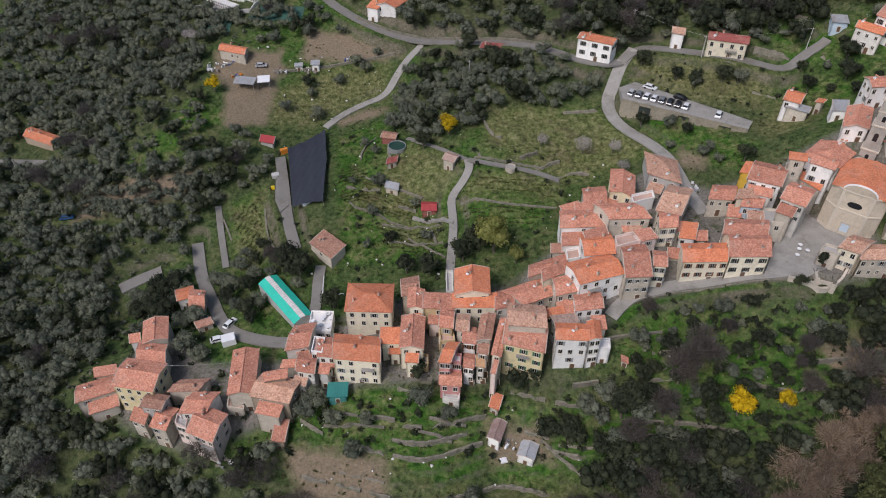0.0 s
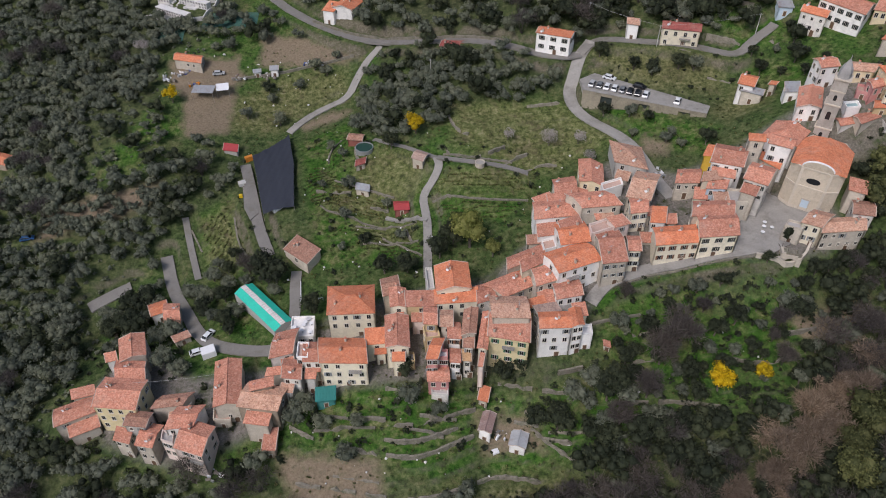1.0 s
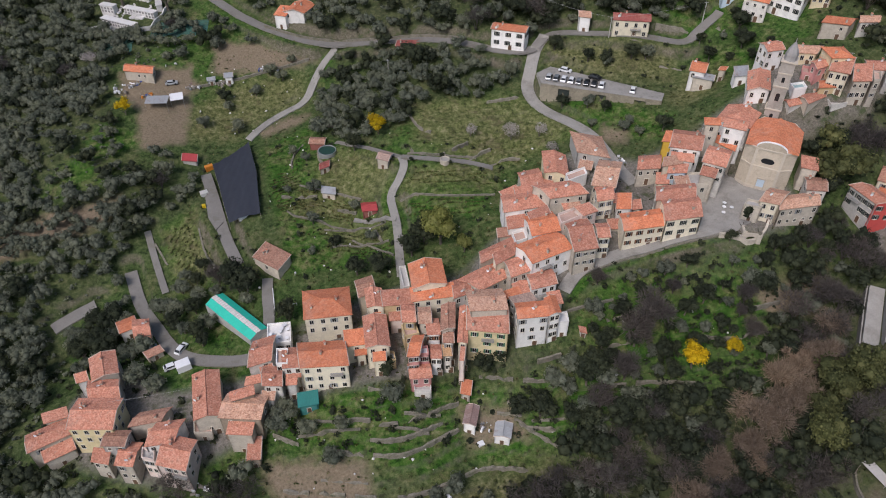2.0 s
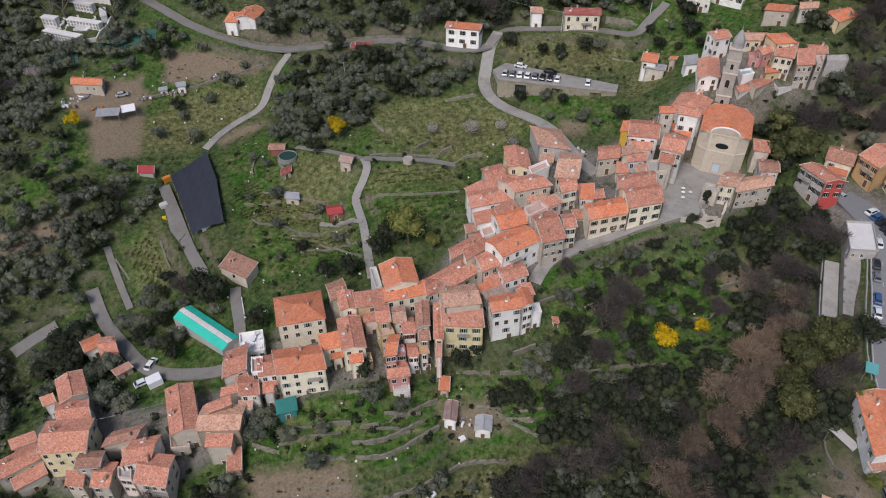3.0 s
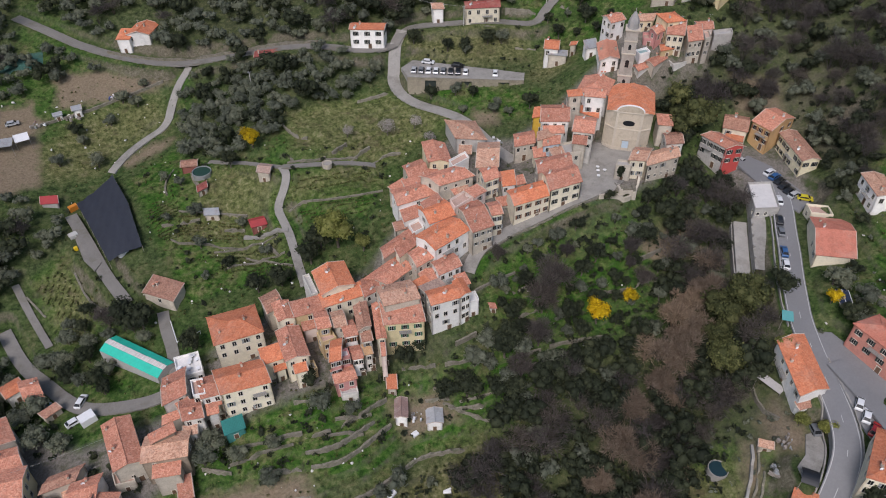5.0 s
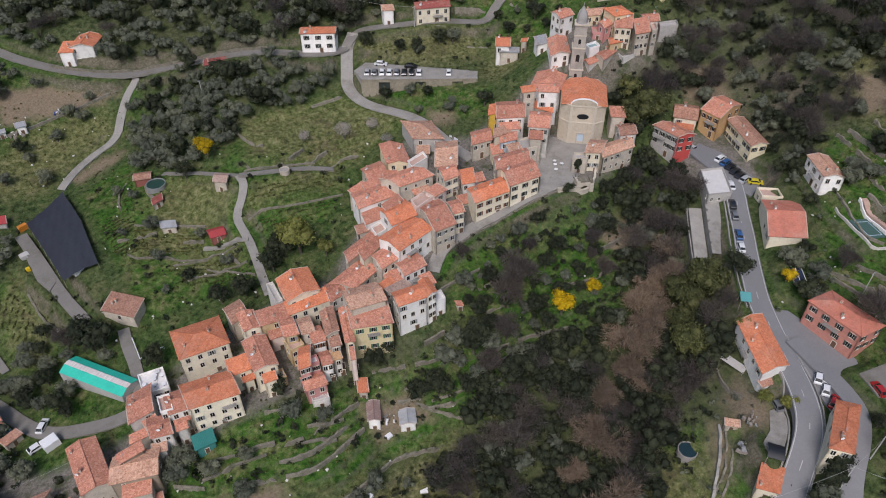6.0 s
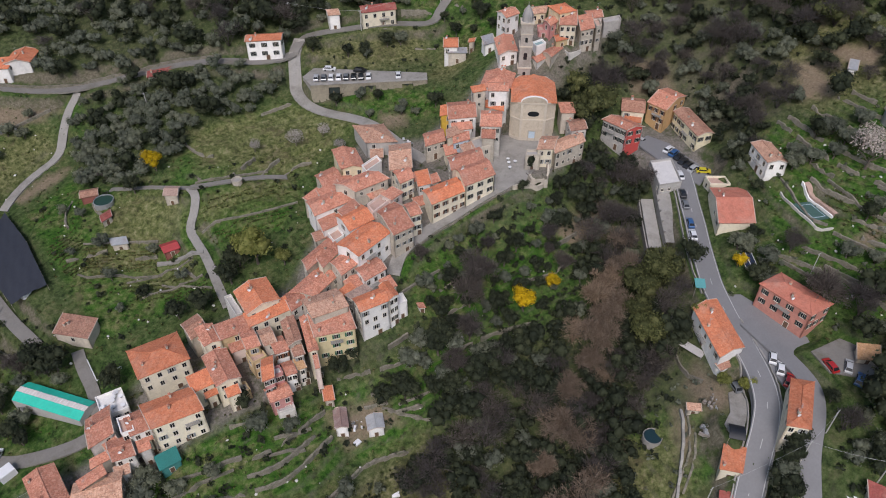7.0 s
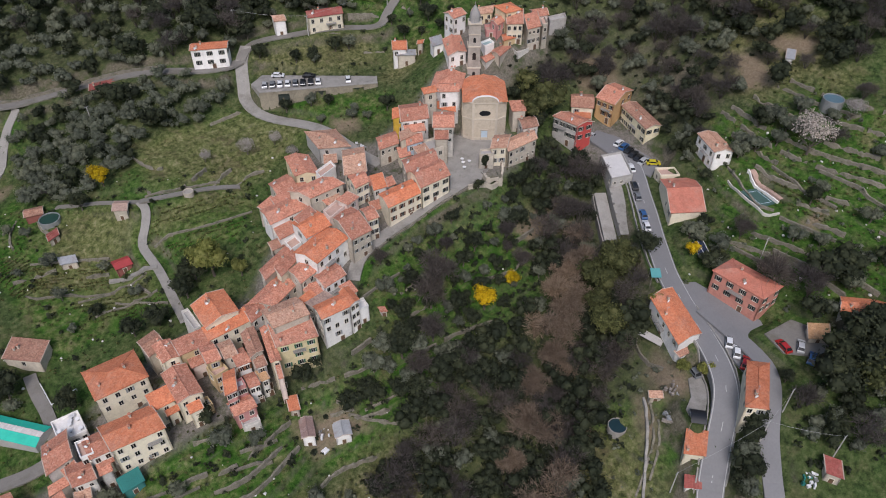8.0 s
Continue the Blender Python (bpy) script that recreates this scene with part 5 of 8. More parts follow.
# lean-to annexes
house(-84.9, 107.1, 7.2, 3.5, -18.6, 23, "mono", "stone", "terra", 1, 1, 1)
house(-75.8, 120.9, 3.3, 2.6, -14.3, 17, "mono", "stone", "terra", 1, 1, 1)
house(-62.0, 106.5, 4.0, 3.3, -16.7, 3, "mono", "pinkish", "faded", 1, 1, 1)
house(-41.1, 100.3, 6.2, 3.3, -11.2, -13, "mono", "stone", "terra", 1, 1, 1)
house(-34.6, 113.9, 3.3, 3.2, -8.5, 13, "mono", "whitegrey", "terra", 1, 1, 1)
house(-34.5, 107.1, 3.4, 2.5, -9.3, -11, "mono", "whitegrey", "faded", 1, 1, 1)
house(-28.7, 109.3, 2.8, 3.1, -7.3, -5, "mono", "whitegrey", "terra", 1, 1, 1)
house(-7.4, 108.9, 3.3, 2.7, -2.8, -4, "mono", "cream", "orange", 1, 1, 1)
house(-1.2, 119.8, 5.1, 2.8, -1.5, -5, "mono", "pinkish", "terra", 1, 1, 1)
house(-6.4, 120.6, 1.9, 2.7, -1.6, -6, "mono", "whitegrey", "orange", 1, 1, 1)
house(-7.5, 127.0, 2.5, 2.6, -2.6, 16, "mono", "stone", "orange", 1, 1, 1)
house(12.0, 105.2, 1.3, 3.8, -1.7, -16, "mono", "pinkish", "terra", 1, 1, 1)
house(21.6, 120.2, 4.7, 3.0, 0.7, 24, "mono", "stone", "terra", 1, 1, 1)
house(25.7, 129.6, 4.5, 2.5, 1.9, 24, "mono", "whitegrey", "orange", 1, 1, 1)
house(46.3, 131.3, 3.1, 3.1, 9.0, 20, "mono", "pinkish", "orange", 1, 1, 1)
house(37.4, 129.5, 3.9, 3.0, 8.0, 5, "mono", "white", "terra", 1, 1, 1)
house(42.4, 150.7, 4.8, 3.6, 7.5, 9, "mono", "whitegrey", "orange", 1, 1, 1)
house(45.8, 153.5, 3.5, 2.7, 8.6, -27, "mono", "pinkish", "terra", 1, 1, 1)
house(58.7, 158.2, 4.0, 3.7, 10.0, -29, "mono", "stone", "faded", 1, 1, 1)
house(58.7, 140.3, 4.8, 3.3, 11.7, -20, "mono", "stone", "terra", 1, 1, 1)
house(49.0, 140.2, 4.8, 2.7, 10.3, 2, "mono", "stone", "faded", 1, 1, 1)
house(80.1, 141.6, 4.2, 3.7, 13.4, -8, "mono", "pinkish", "faded", 1, 1, 1)
house(82.3, 148.0, 6.4, 3.3, 16.8, -24, "mono", "whitegrey", "terra", 1, 1, 1)
house(86.6, 140.5, 4.3, 3.7, 16.4, -37, "mono", "stone", "terra", 1, 1, 1)
house(136.8, 130.9, 5.4, 2.7, 9.6, -46, "mono", "cream", "orange", 1, 1, 1)


# ---- the church with its bell tower ----
def church(x, y, base, yaw):
    top = tagged(new("church"), "pale plastered baroque church with terracotta roof and bell tower", "church")
    top.matrix_basis = pose(x, y, base, 0, 0, yaw)
    FOOTPRINTS.append((x + 6, y + 7, 15, 20, yaw))
    stucco = surface("pale_church_plaster", (0.52, 0.45, 0.355), 0.9, 0.22, 0.3, 2.0, stain=(0.30, 0.25, 0.19))
    bands = surface("church_cornice_stone", (0.52, 0.46, 0.38), 0.9, 0.2)
    towerstone = surface("grey_tower_plaster", (0.40, 0.37, 0.33), 0.9, 0.25, 0.4, 2.0, stain=(0.24, 0.22, 0.19))
    he = 13.0
    plan = [(-3.8, 0), (3.8, 0), (6.5, 1.8), (6.5, 13), (4.2, 17), (-4.2, 17), (-6.5, 13), (-6.5, 1.8)]
    g = Geo()
    n = len(plan)
    g.add([(a, b, -3) for a, b in plan] + [(a, b, he) for a, b in plan], [(i, (i + 1) % n, (i + 1) % n + n, i + n) for i in range(n)] + [tuple(range(n, 2 * n))])
    part("wall", g.mesh("wall", stucco), top)
    # parapet with a curved pediment over the middle bay
    p = Geo()
    arc = [(3.8 * math.cos(math.pi * i / 12), -0.12, he + 0.25 + 1.9 * math.sin(math.pi * i / 12)) for i in range(13)]
    front = [(-3.8, -0.12, he - 0.05), (3.8, -0.12, he - 0.05)] + arc
    k = len(front)
    p.add(front + [(a, 0.55, h) for a, _, h in front], [tuple(range(k)), tuple(range(2 * k - 1, k - 1, -1))] + [(i, i + k, (i + 1) % k + k, (i + 1) % k) for i in range(k)])
    part("pediment", p.mesh("pediment", stucco), top)
    r = Geo()
    for i in range(12):
        a, b = arc[i], arc[i + 1]
        r.beam((a[0], 0.15, a[2] + 0.05), (b[0], 0.15, b[2] + 0.05), 0.28)
    part("moulding", r.mesh("moulding", WHITE), top, "pale curved gable moulding")
    for h, out_, tall in ((he - 0.35, 0.22, 0.4), (7.1, 0.18, 0.35), (0.0, 0.12, 0.9)):
        c = Geo()
        ring = [(a * (1 + out_ / 6.5), b - (out_ if b < 3 else -out_)) for a, b in plan]
        c.add([(a, b, h) for a, b in ring] + [(a, b, h + tall) for a, b in ring], [(i, (i + 1) % n, (i + 1) % n + n, i + n) for i in range(n)] + [tuple(range(n, 2 * n)), tuple(range(n - 1, -1, -1))])
        part("cornice", c.mesh("cornice", bands), top)
    for sx in (-3.55, 3.55):
        c = Geo()
        c.box(sx - 0.35, -0.16, 0.9, sx + 0.35, 0.1, he - 0.4)
        part("pilaster", c.mesh("pilaster", bands), top)
    for yy in (3.5, 7.5, 11.5):
        for sx in (-6.5, 6.5):
            c = Geo()
            c.box(sx - 0.35, yy - 0.5, -2, sx + 0.35, yy + 0.5, he - 0.4)
            part("pilaster", c.mesh("pilaster", stucco), top)
    w = Geo()
    ov = [(1.75 * math.copysign(abs(math.cos(t)) ** 0.8, math.cos(t)), -0.14, 9.4 + 0.85 * math.sin(t)) for t in (2 * math.pi * i / 20 for i in range(20))]
    w.add(ov + [(a * 0.98, -0.02, 9.4 + (h - 9.4) * 0.98) for a, _, h in ov], [tuple(range(20))] + [(i, i + 20, (i + 1) % 20 + 20, (i + 1) % 20) for i in range(20)])
    part("oval_window", w.mesh("oval_window", GLASS), top, "dark oval window")
    d = Geo()
    d.box(-0.95, -0.1, 0.0, 0.95, 0.0, 3.3)
    part("door", d.mesh("door", WALL["lightblue"]), top, "tall pale blue double door")
    d = Geo()
    d.box(-1.25, -0.2, 0, -0.95, 0.0, 3.6)
    d.box(0.95, -0.2, 0, 1.25, 0.0, 3.6)
    d.box(-1.25, -0.2, 3.35, 1.25, 0.0, 3.75)
    part("door_surround", d.mesh("door_surround", bands), top)
    s = Geo()
    for i in range(4):
        s.box(-2.6 - i * 0.35, -1.0 - i * 0.4, -2.0, 2.6 + i * 0.35, 0.0 - (i > 0) * (0.6 + i * 0.4), -0.02 - i * 0.17)
    part("steps", s.mesh("steps", CONCRETE), top)
    # roof
    q = Geo()
    ez, rz = he + 0.1, he + 3.4
    e = 6.9
    q.add([(-e, 0.5, ez), (e, 0.5, ez), (e, 13.2, ez), (-e, 13.2, ez), (0, 0.5, rz), (0, 12.0, rz), (-4.4, 17.4, ez - 0.3), (4.4, 17.4, ez - 0.3), (0, 13.5, rz - 1.0),
           (-e, 0.5, ez - 0.2), (e, 0.5, ez - 0.2), (e, 13.2, ez - 0.2), (-e, 13.2, ez - 0.2)],
          [(1, 2, 5, 4), (3, 0, 4, 5), (2, 7, 8), (7, 6, 8), (6, 3, 8), (5, 2, 8), (3, 5, 8), (0, 1, 4), (0, 9, 10, 1), (1, 10, 11, 2), (3, 12, 9, 0)])
    part("roof", q.mesh("roof", TILE["orange"]), top)
    # tower
    tw = Geo()
    tx, ty = -2.7, 19.6
    for z0, z1, hw in ((-2, 15.5, 2.0), (15.5, 22.6, 1.9), (22.6, 30.0, 1.8)):
        tw.box(tx - hw, ty - hw, z0, tx + hw, ty + hw, z1 - 0.003)
    tower = part("bell_tower", tw.mesh("bell_tower", towerstone), top, "grey plastered bell tower")
    for z0, hw in ((15.3, 2.25), (22.4, 2.15), (29.8, 2.15), (26.4, 1.95)):
        c = Geo()
        c.box(tx - hw, ty - hw, z0, tx + hw, ty + hw, z0 + 0.35)
        part("cornice", c.mesh("cornice", bands), tower)
    # the tower is solid: dark arched plates stand in for the openings' shade
    for z0, hgt, wid in ((12.6, 1.6, 0.9), (18.2, 2.4, 1.1), (23.9, 1.6, 0.8)):
        for turn in range(4):
            hw = 1.86 if z0 > 22 else 1.96 if z0 > 15 else 2.06
            a = Geo()
            prof = [(-wid / 2, 0), (wid / 2, 0)] + [(wid / 2 * math.cos(math.pi * i / 6), hgt - wid / 2 + wid / 2 * math.sin(math.pi * i / 6)) for i in range(7)]
            m_ = len(prof)
            a.add([(px, -hw + 0.04, z0 + pz) for px, pz in prof] + [(px, -hw + 0.3, z0 + pz) for px, pz in prof],
                  [tuple(range(m_))] + [(i, i + m_, (i + 1) % m_ + m_, (i + 1) % m_) for i in range(m_)])
            part("dark_arch_plate", a.mesh("dark_arch_plate", GLASS), tower, "dark arched opening", Matrix.Translation((tx, ty, 0)) @ Matrix.Rotation(turn * math.pi / 2, 4, "Z"))
    cp = Geo()
    for z0, z1, r0, r1 in ((30.15, 31.6, 1.75, 1.6), (31.6, 32.8, 1.75, 1.45), (32.8, 34.0, 1.45, 0.85), (34.0, 35.0, 0.85, 0.3), (35.0, 36.2, 0.12, 0.05)):
        cp.tube(tx, ty, z0, z1, r0, r1, 8)
    part("cupola", cp.mesh("cupola", surface("grey_cupola_slate", (0.30, 0.29, 0.28), 0.8, 0.2)), tower)
    return top


church(104.0, 141.4, 8.0, -36.5)


# ---- plants ----
def lobes_of(rng, n, radius, flat, spreadout):
    out = []
    for i in range(n):
        a = 2 * math.pi * (i + rng.random() * 0.7) / n
        d = spreadout * radius * (0.35 + 0.65 * rng.random()) * (i > 0)
        out.append((d * math.cos(a), d * math.sin(a), radius * (0.75 + 0.55 * rng.random()) * flat, radius * (0.30 + 0.36 * rng.random())))
    return out


ICO_V, ICO_F = [], []
_bm = bmesh.new()
bmesh.ops.create_icosphere(_bm, subdivisions=1, radius=1.0)
_bm.verts.ensure_lookup_table()
ICO_V = np.array([v.co[:] for v in _bm.verts])
ICO_F = np.array([[v.index for v in f.verts] for f in _bm.faces])
_bm.free()


def crown_arrays(seed, radius, base, lobe_count, tufts, leaf, flat=1.0, spreadout=0.75, core=0.82, tall=1.0, spiky=0.0):
    """Corners and triangles of a crown: leafy lobes under many small tufts."""
    rng = random.Random(seed)
    nr = np.random.RandomState(seed)
    lobes = lobes_of(rng, lobe_count, radius, flat, spreadout)
    vs, fs = [], []
    k = 0
    for lx, ly, lz, lr in lobes:
        if core > 0:
            v = ICO_V * (lr * core) * (1 + 0.2 * nr.randn(len(ICO_V), 1)) * np.array([1, 1, tall]) + np.array([lx, ly, base + lz * tall])
            vs.append(v)
            fs.append(ICO_F + k)
            k += len(v)
    weight = np.array([l[3] ** 2 for l in lobes])
    pick = nr.choice(len(lobes), tufts, p=weight / weight.sum())
    lob = np.array(lobes)[pick]
    dirs = nr.randn(tufts, 3)
    dirs[:, 2] = np.abs(dirs[:, 2]) * 1.1 - 0.35
    dirs /= np.linalg.norm(dirs, axis=1)[:, None]
    c = np.c_[lob[:, 0], lob[:, 1], base + lob[:, 2] * tall] + dirs * lob[:, 3:4] * (0.72 + 0.42 * nr.rand(tufts, 1)) * np.array([1, 1, tall])
    facing = dirs + 0.5 * nr.randn(tufts, 3)
    facing[:, 2] += 0.35
    facing /= np.linalg.norm(facing, axis=1)[:, None]
    t1 = np.cross(facing, nr.randn(tufts, 3))
    t1 /= np.linalg.norm(t1, axis=1)[:, None]
    t2 = np.cross(facing, t1)
    size = leaf * (0.6 + 0.8 * nr.rand(tufts, 1))
    tip = dirs * size * (0.35 + spiky)
    quad = np.stack([c - t1 * size + tip * 0.2, c - t2 * size * 0.7, c + t1 * size + tip, c + t2 * size * 0.7 + tip * 0.5], 1).reshape(-1, 3)
    i = np.arange(tufts) * 4 + k
    vs.append(quad)
    fs += [np.c_[i, i + 1, i + 2], np.c_[i, i + 2, i + 3]]
    return np.vstack(vs), np.vstack(fs)


def twig_arrays(seed, radius, base, count, thick=1.0):
    """A leafless crown: rising limbs that end in rounded brushes of fine twigs."""
    nr = np.random.RandomState(seed)
    lobes = np.array(lobes_of(random.Random(seed), 9, radius, 1.15, 0.8))
    lob = lobes[nr.choice(len(lobes), count, p=lobes[:, 3] ** 2 / (lobes[:, 3] ** 2).sum())]
    d = nr.randn(count, 3)
    d[:, 2] = np.abs(d[:, 2]) * 1.1 - 0.3
    d /= np.linalg.norm(d, axis=1)[:, None]
    hub = np.c_[lob[:, 0], lob[:, 1], base + lob[:, 2]]
    a = hub + d * lob[:, 3:4] * (0.25 + 0.6 * nr.rand(count, 1))
    b = a + (d + nr.randn(count, 3) * 0.55 + (0, 0, 0.25)) * lob[:, 3:4] * (0.25 + 0.3 * nr.rand(count, 1))
    side = np.cross(d, nr.randn(count, 3))
    side /= np.linalg.norm(side, axis=1)[:, None]
    w = (0.035 + 0.045 * nr.rand(count, 1)) * thick
    v = [np.stack([a - side * w, a + side * w, b], 1).reshape(-1, 3)]
    f = [np.arange(count * 3).reshape(-1, 3)]
    for lx, ly, lz, lr in lobes:
        foot, tip = np.array([0, 0, base * 0.6]), np.array([lx, ly, base + lz])
        for turn in (0.0, 1.57):
            o = np.array([math.cos(turn), math.sin(turn), 0]) * 0.11
            k = sum(len(q) for q in v)
            v.append(np.array([foot - o, foot + o, tip]))
            f.append(np.array([[k, k + 1, k + 2]]))
    return np.vstack(v), np.vstack(f)


def fast_mesh(name, v, f, mat, tint=None):
    me = bpy.data.meshes.new(name)
    me.vertices.add(len(v))
    me.vertices.foreach_set("co", np.asarray(v, np.float32).ravel())
    me.loops.add(len(f) * 3)
    me.loops.foreach_set("vertex_index", np.asarray(f, np.int32).ravel())
    me.polygons.add(len(f))
    me.polygons.foreach_set("loop_start", np.arange(0, len(f) * 3, 3, dtype=np.int32))
    me.polygons.foreach_set("use_smooth", np.ones(len(f), bool))
    me.materials.append(mat)
    if tint is not None:
        at = me.attributes.new("tint", "FLOAT", "POINT")
        at.data.foreach_set("value", np.asarray(tint, np.float32))
    me.update()
    me.validate()
    return me


def trunk_mesh(seed, height, r, limbs=4, reach=1.2):
    rng = random.Random(seed)
    g = Geo()
    g.beam((0, 0, -0.5), (rng.uniform(-0.2, 0.2), rng.uniform(-0.2, 0.2), height * 0.6), r, 7)
    g.tube(0, 0, -0.5, 0.35, r * 1.7, r * 1.05, 7, False)
    for i in range(limbs):
        a = 2 * math.pi * i / limbs + rng.random()
        g.beam((0, 0, height * 0.5), (reach * math.cos(a), reach * math.sin(a), height * (1.0 + 0.3 * rng.random())), r * 0.45, 5)
    return g.mesh("trunk", BARK)


KINDS = {}


def kind_of(key, far=False):
    """Shape variants of one kind of tree: leaf arrays, material, trunk size and words."""
    q, b = (0.5, 1.12) if far else (1.15, 1.0)
    if (key, far) not in KINDS:
        made = []
        for s in range(5):
            lobe = 8 if far else 11
            if key == "olive":
                made.append((crown_arrays(s + 1, 2.35, 0.9, lobe, int(560 * q), 0.2 * b, 0.95, 0.9, 0.74), OLIVE, (1.7, 0.2)))
            elif key == "evergreen":
                made.append((crown_arrays(s + 20, 3.0, 1.2, lobe, int(640 * q), 0.24 * b, 1.1, 0.9, 0.74), DARKLEAF, (2.4, 0.22)))
            elif key == "broad":
                made.append((crown_arrays(s + 40, 4.4, 2.6, 14, int(1800 * q), 0.28 * b, 1.1, 0.85, 0.72), PINELEAF, (4.0, 0.35)))
            elif key == "bare":
                made.append((twig_arrays(s + 60, 3.4, 1.2, int(2100 * q), b), TWIG, (3.2, 0.2)))
            elif key == "tan":
                made.append((twig_arrays(s + 80, 3.8, 1.4, int(3000 * q), b), TANTWIG, (3.4, 0.22)))
            elif key == "mimosa":
                made.append((crown_arrays(s + 100, 2.3, 1.2, 12, int(900 * q), 0.15 * b, 1.25, 0.9, 0.7), MIMOSA, (1.8, 0.14)))
            elif key == "blossom":
                made.append((crown_arrays(s + 120, 2.0, 1.2, 13, int(1500 * q), 0.1 * b, 1.05, 1.0, 0.0), BLOSSOM, (1.8, 0.14)))
            elif key == "willow":
                made.append((crown_arrays(s + 140, 3.3, 1.2, 9, int(1300 * q), 0.24 * b, 1.3, 0.7, 0.88), WILLOW, (3.0, 0.25)))
            elif key == "cypress":
                made.append((crown_arrays(s + 160, 1.5, 0.6, 7, int(800 * q), 0.3 * b, 4.2, 0.22, 0.85, 1.0, 0.6), DARKLEAF, (2.0, 0.2)))
        KINDS[(key, far)] = made
    return KINDS[(key, far)]


TREEWORDS = {"olive": "grey-green olive tree with clumped crown", "evergreen": "dark evergreen tree with dense crown", "broad": "large yellowish-green tree in the ravine",
             "bare": "leafless brown tree with fine twigs", "tan": "dry tan-brown tree with feathery twigs", "mimosa": "bright yellow mimosa tree in full bloom",
             "blossom": "pale blossoming fruit tree without leaves", "willow": "fresh light-green leafy tree beside the houses", "cypress": "tall dark columnar cypress by the cemetery"}


def tree(key, x, y, size=1.0, turn=None, sink=0.0):
    rng = random.Random(int(x * 17 + y * 29))
    i = rng.randrange(5)
    (v, f), mat, (th, tr) = kind_of(key)[i]
    top = tagged(new("tree"), TREEWORDS[key], "tree", group=key + " trees")
    top.matrix_basis = pose(x, y, spot(x, y) - sink, 0, 0, rng.uniform(0, 360) if turn is None else turn) @ Matrix.Scale(size, 4)
    part("trunk", shared(("trunk", key, i), lambda: trunk_mesh(i, th, tr)), top)
    part("crown", shared(("crown", key, i), lambda: fast_mesh("crown", v, f, mat)), top)
    return top


def blocked(x, y, gap=1.5):
    """True where a house, road or pad leaves no room for a plant."""
    bad = np.zeros(len(x), bool)
    for hx, hy, w, d, yaw in FOOTPRINTS:
        c, s = math.cos(radians(yaw)), math.sin(radians(yaw))
        u, v = (x - hx) * c + (y - hy) * s, -(x - hx) * s + (y - hy) * c
        bad |= (np.abs(u) < w / 2 + gap) & (np.abs(v) < d / 2 + gap)
    for _, width, line, _h in ROADBED:
        d2 = ((x[:, None] - line[None, ::2, 0]) ** 2 + (y[:, None] - line[None, ::2, 1]) ** 2).min(1)
        bad |= d2 < (width / 2 + gap) ** 2
    for poly in PADS.values():
        bad |= inside(x, y, poly)
    for poly in KEEP_CLEAR:
        bad |= inside(x, y, poly)
    return bad


def scatter(polygon, spacing, seed, gap=1.5, jitter=0.42):
    nr = np.random.RandomState(seed)
    p = np.array(polygon, float)
    xs, ys = np.arange(p[:, 0].min(), p[:, 0].max(), spacing), np.arange(p[:, 1].min(), p[:, 1].max(), spacing)
    X, Y = np.meshgrid(xs, ys)
    X = X + (np.arange(len(ys)) % 2)[:, None] * spacing / 2
    X, Y = X.ravel() + nr.uniform(-1, 1, X.size) * spacing * jitter, Y.ravel() + nr.uniform(-1, 1, X.size) * spacing * jitter
    ok = inside(X, Y, polygon)
    X, Y = X[ok], Y[ok]
    ok = ~blocked(X, Y, gap)
    return X[ok], Y[ok]


def woods(name, key_mix, xs, ys, sizes, seed, label, thin=1.0):
    """Many trees of a far wood, joined into one object a kind."""
    nr = np.random.RandomState(seed)
    keys = list(key_mix)
    prob = np.array([key_mix[k] for k in keys], float)
    choice = nr.choice(len(keys), len(xs), p=prob / prob.sum())
    zs = land(xs, ys)
    for ki, key in enumerate(keys):
        vs, fs, ts = [], [], []
        k = 0
        for i in np.where(choice == ki)[0]:
            (v, f), mat, _ = kind_of(key, True)[nr.randint(5)]
            if thin < 1:
                f = f[nr.rand(len(f)) < thin]
            a, s = nr.uniform(0, 2 * math.pi), nr.uniform(*sizes)
            c, sn = math.cos(a), math.sin(a)
            w = np.c_[(v[:, 0] * c - v[:, 1] * sn) * s + xs[i], (v[:, 0] * sn + v[:, 1] * c) * s + ys[i], v[:, 2] * s * nr.uniform(0.8, 1.15) + zs[i] - 0.35]
            vs.append(w)
            fs.append(f + k)
            ts.append(np.full(len(v), nr.rand()))
            k += len(v)
        if vs:
            ob = new(name, fast_mesh(name, np.vstack(vs), np.vstack(fs), kind_of(key)[0][1], np.concatenate(ts)))
            tagged(ob, label, "wood", kind="stuff")


KEEP_CLEAR = [
    [(-153, 222), (-133, 214), (-134, 204), (-154, 208)],
    [(-96, 292), (-72, 290), (-67, 276), (-76, 267), (-99, 274)],
    [(108, 83), (114, 86), (124, 100), (123, 106), (116, 106), (106, 92), (104, 85)],
    [(-53, 204), (-38, 214), (-33, 190), (-34, 166), (-48, 168)],
    [(-56, 148), (-46, 149), (-34, 132), (-40, 126)],
    [(-87, 249), (-58, 246), (-59, 211), (-76, 208)],
    [(-90, 296), (-68, 288), (-70, 268), (-90, 270)],
    [(-16, 188), (0, 184), (4, 174), (0, 166), (-16, 170)],
    [(6, 172), (33, 169), (32, 160), (22, 153), (6, 158)],
    [(12, 200), (50, 194), (52, 182), (20, 182)],
    [(-35, 146), (-24, 146), (-24, 130), (-34, 132)],
    [(136, 76), (148, 76), (146, 60), (134, 62)],
    [(171, 104), (176, 99), (171, 90.5), (167.5, 95.5)],
    [(181, 101), (187.5, 89.6), (184, 88), (180, 96)],
]

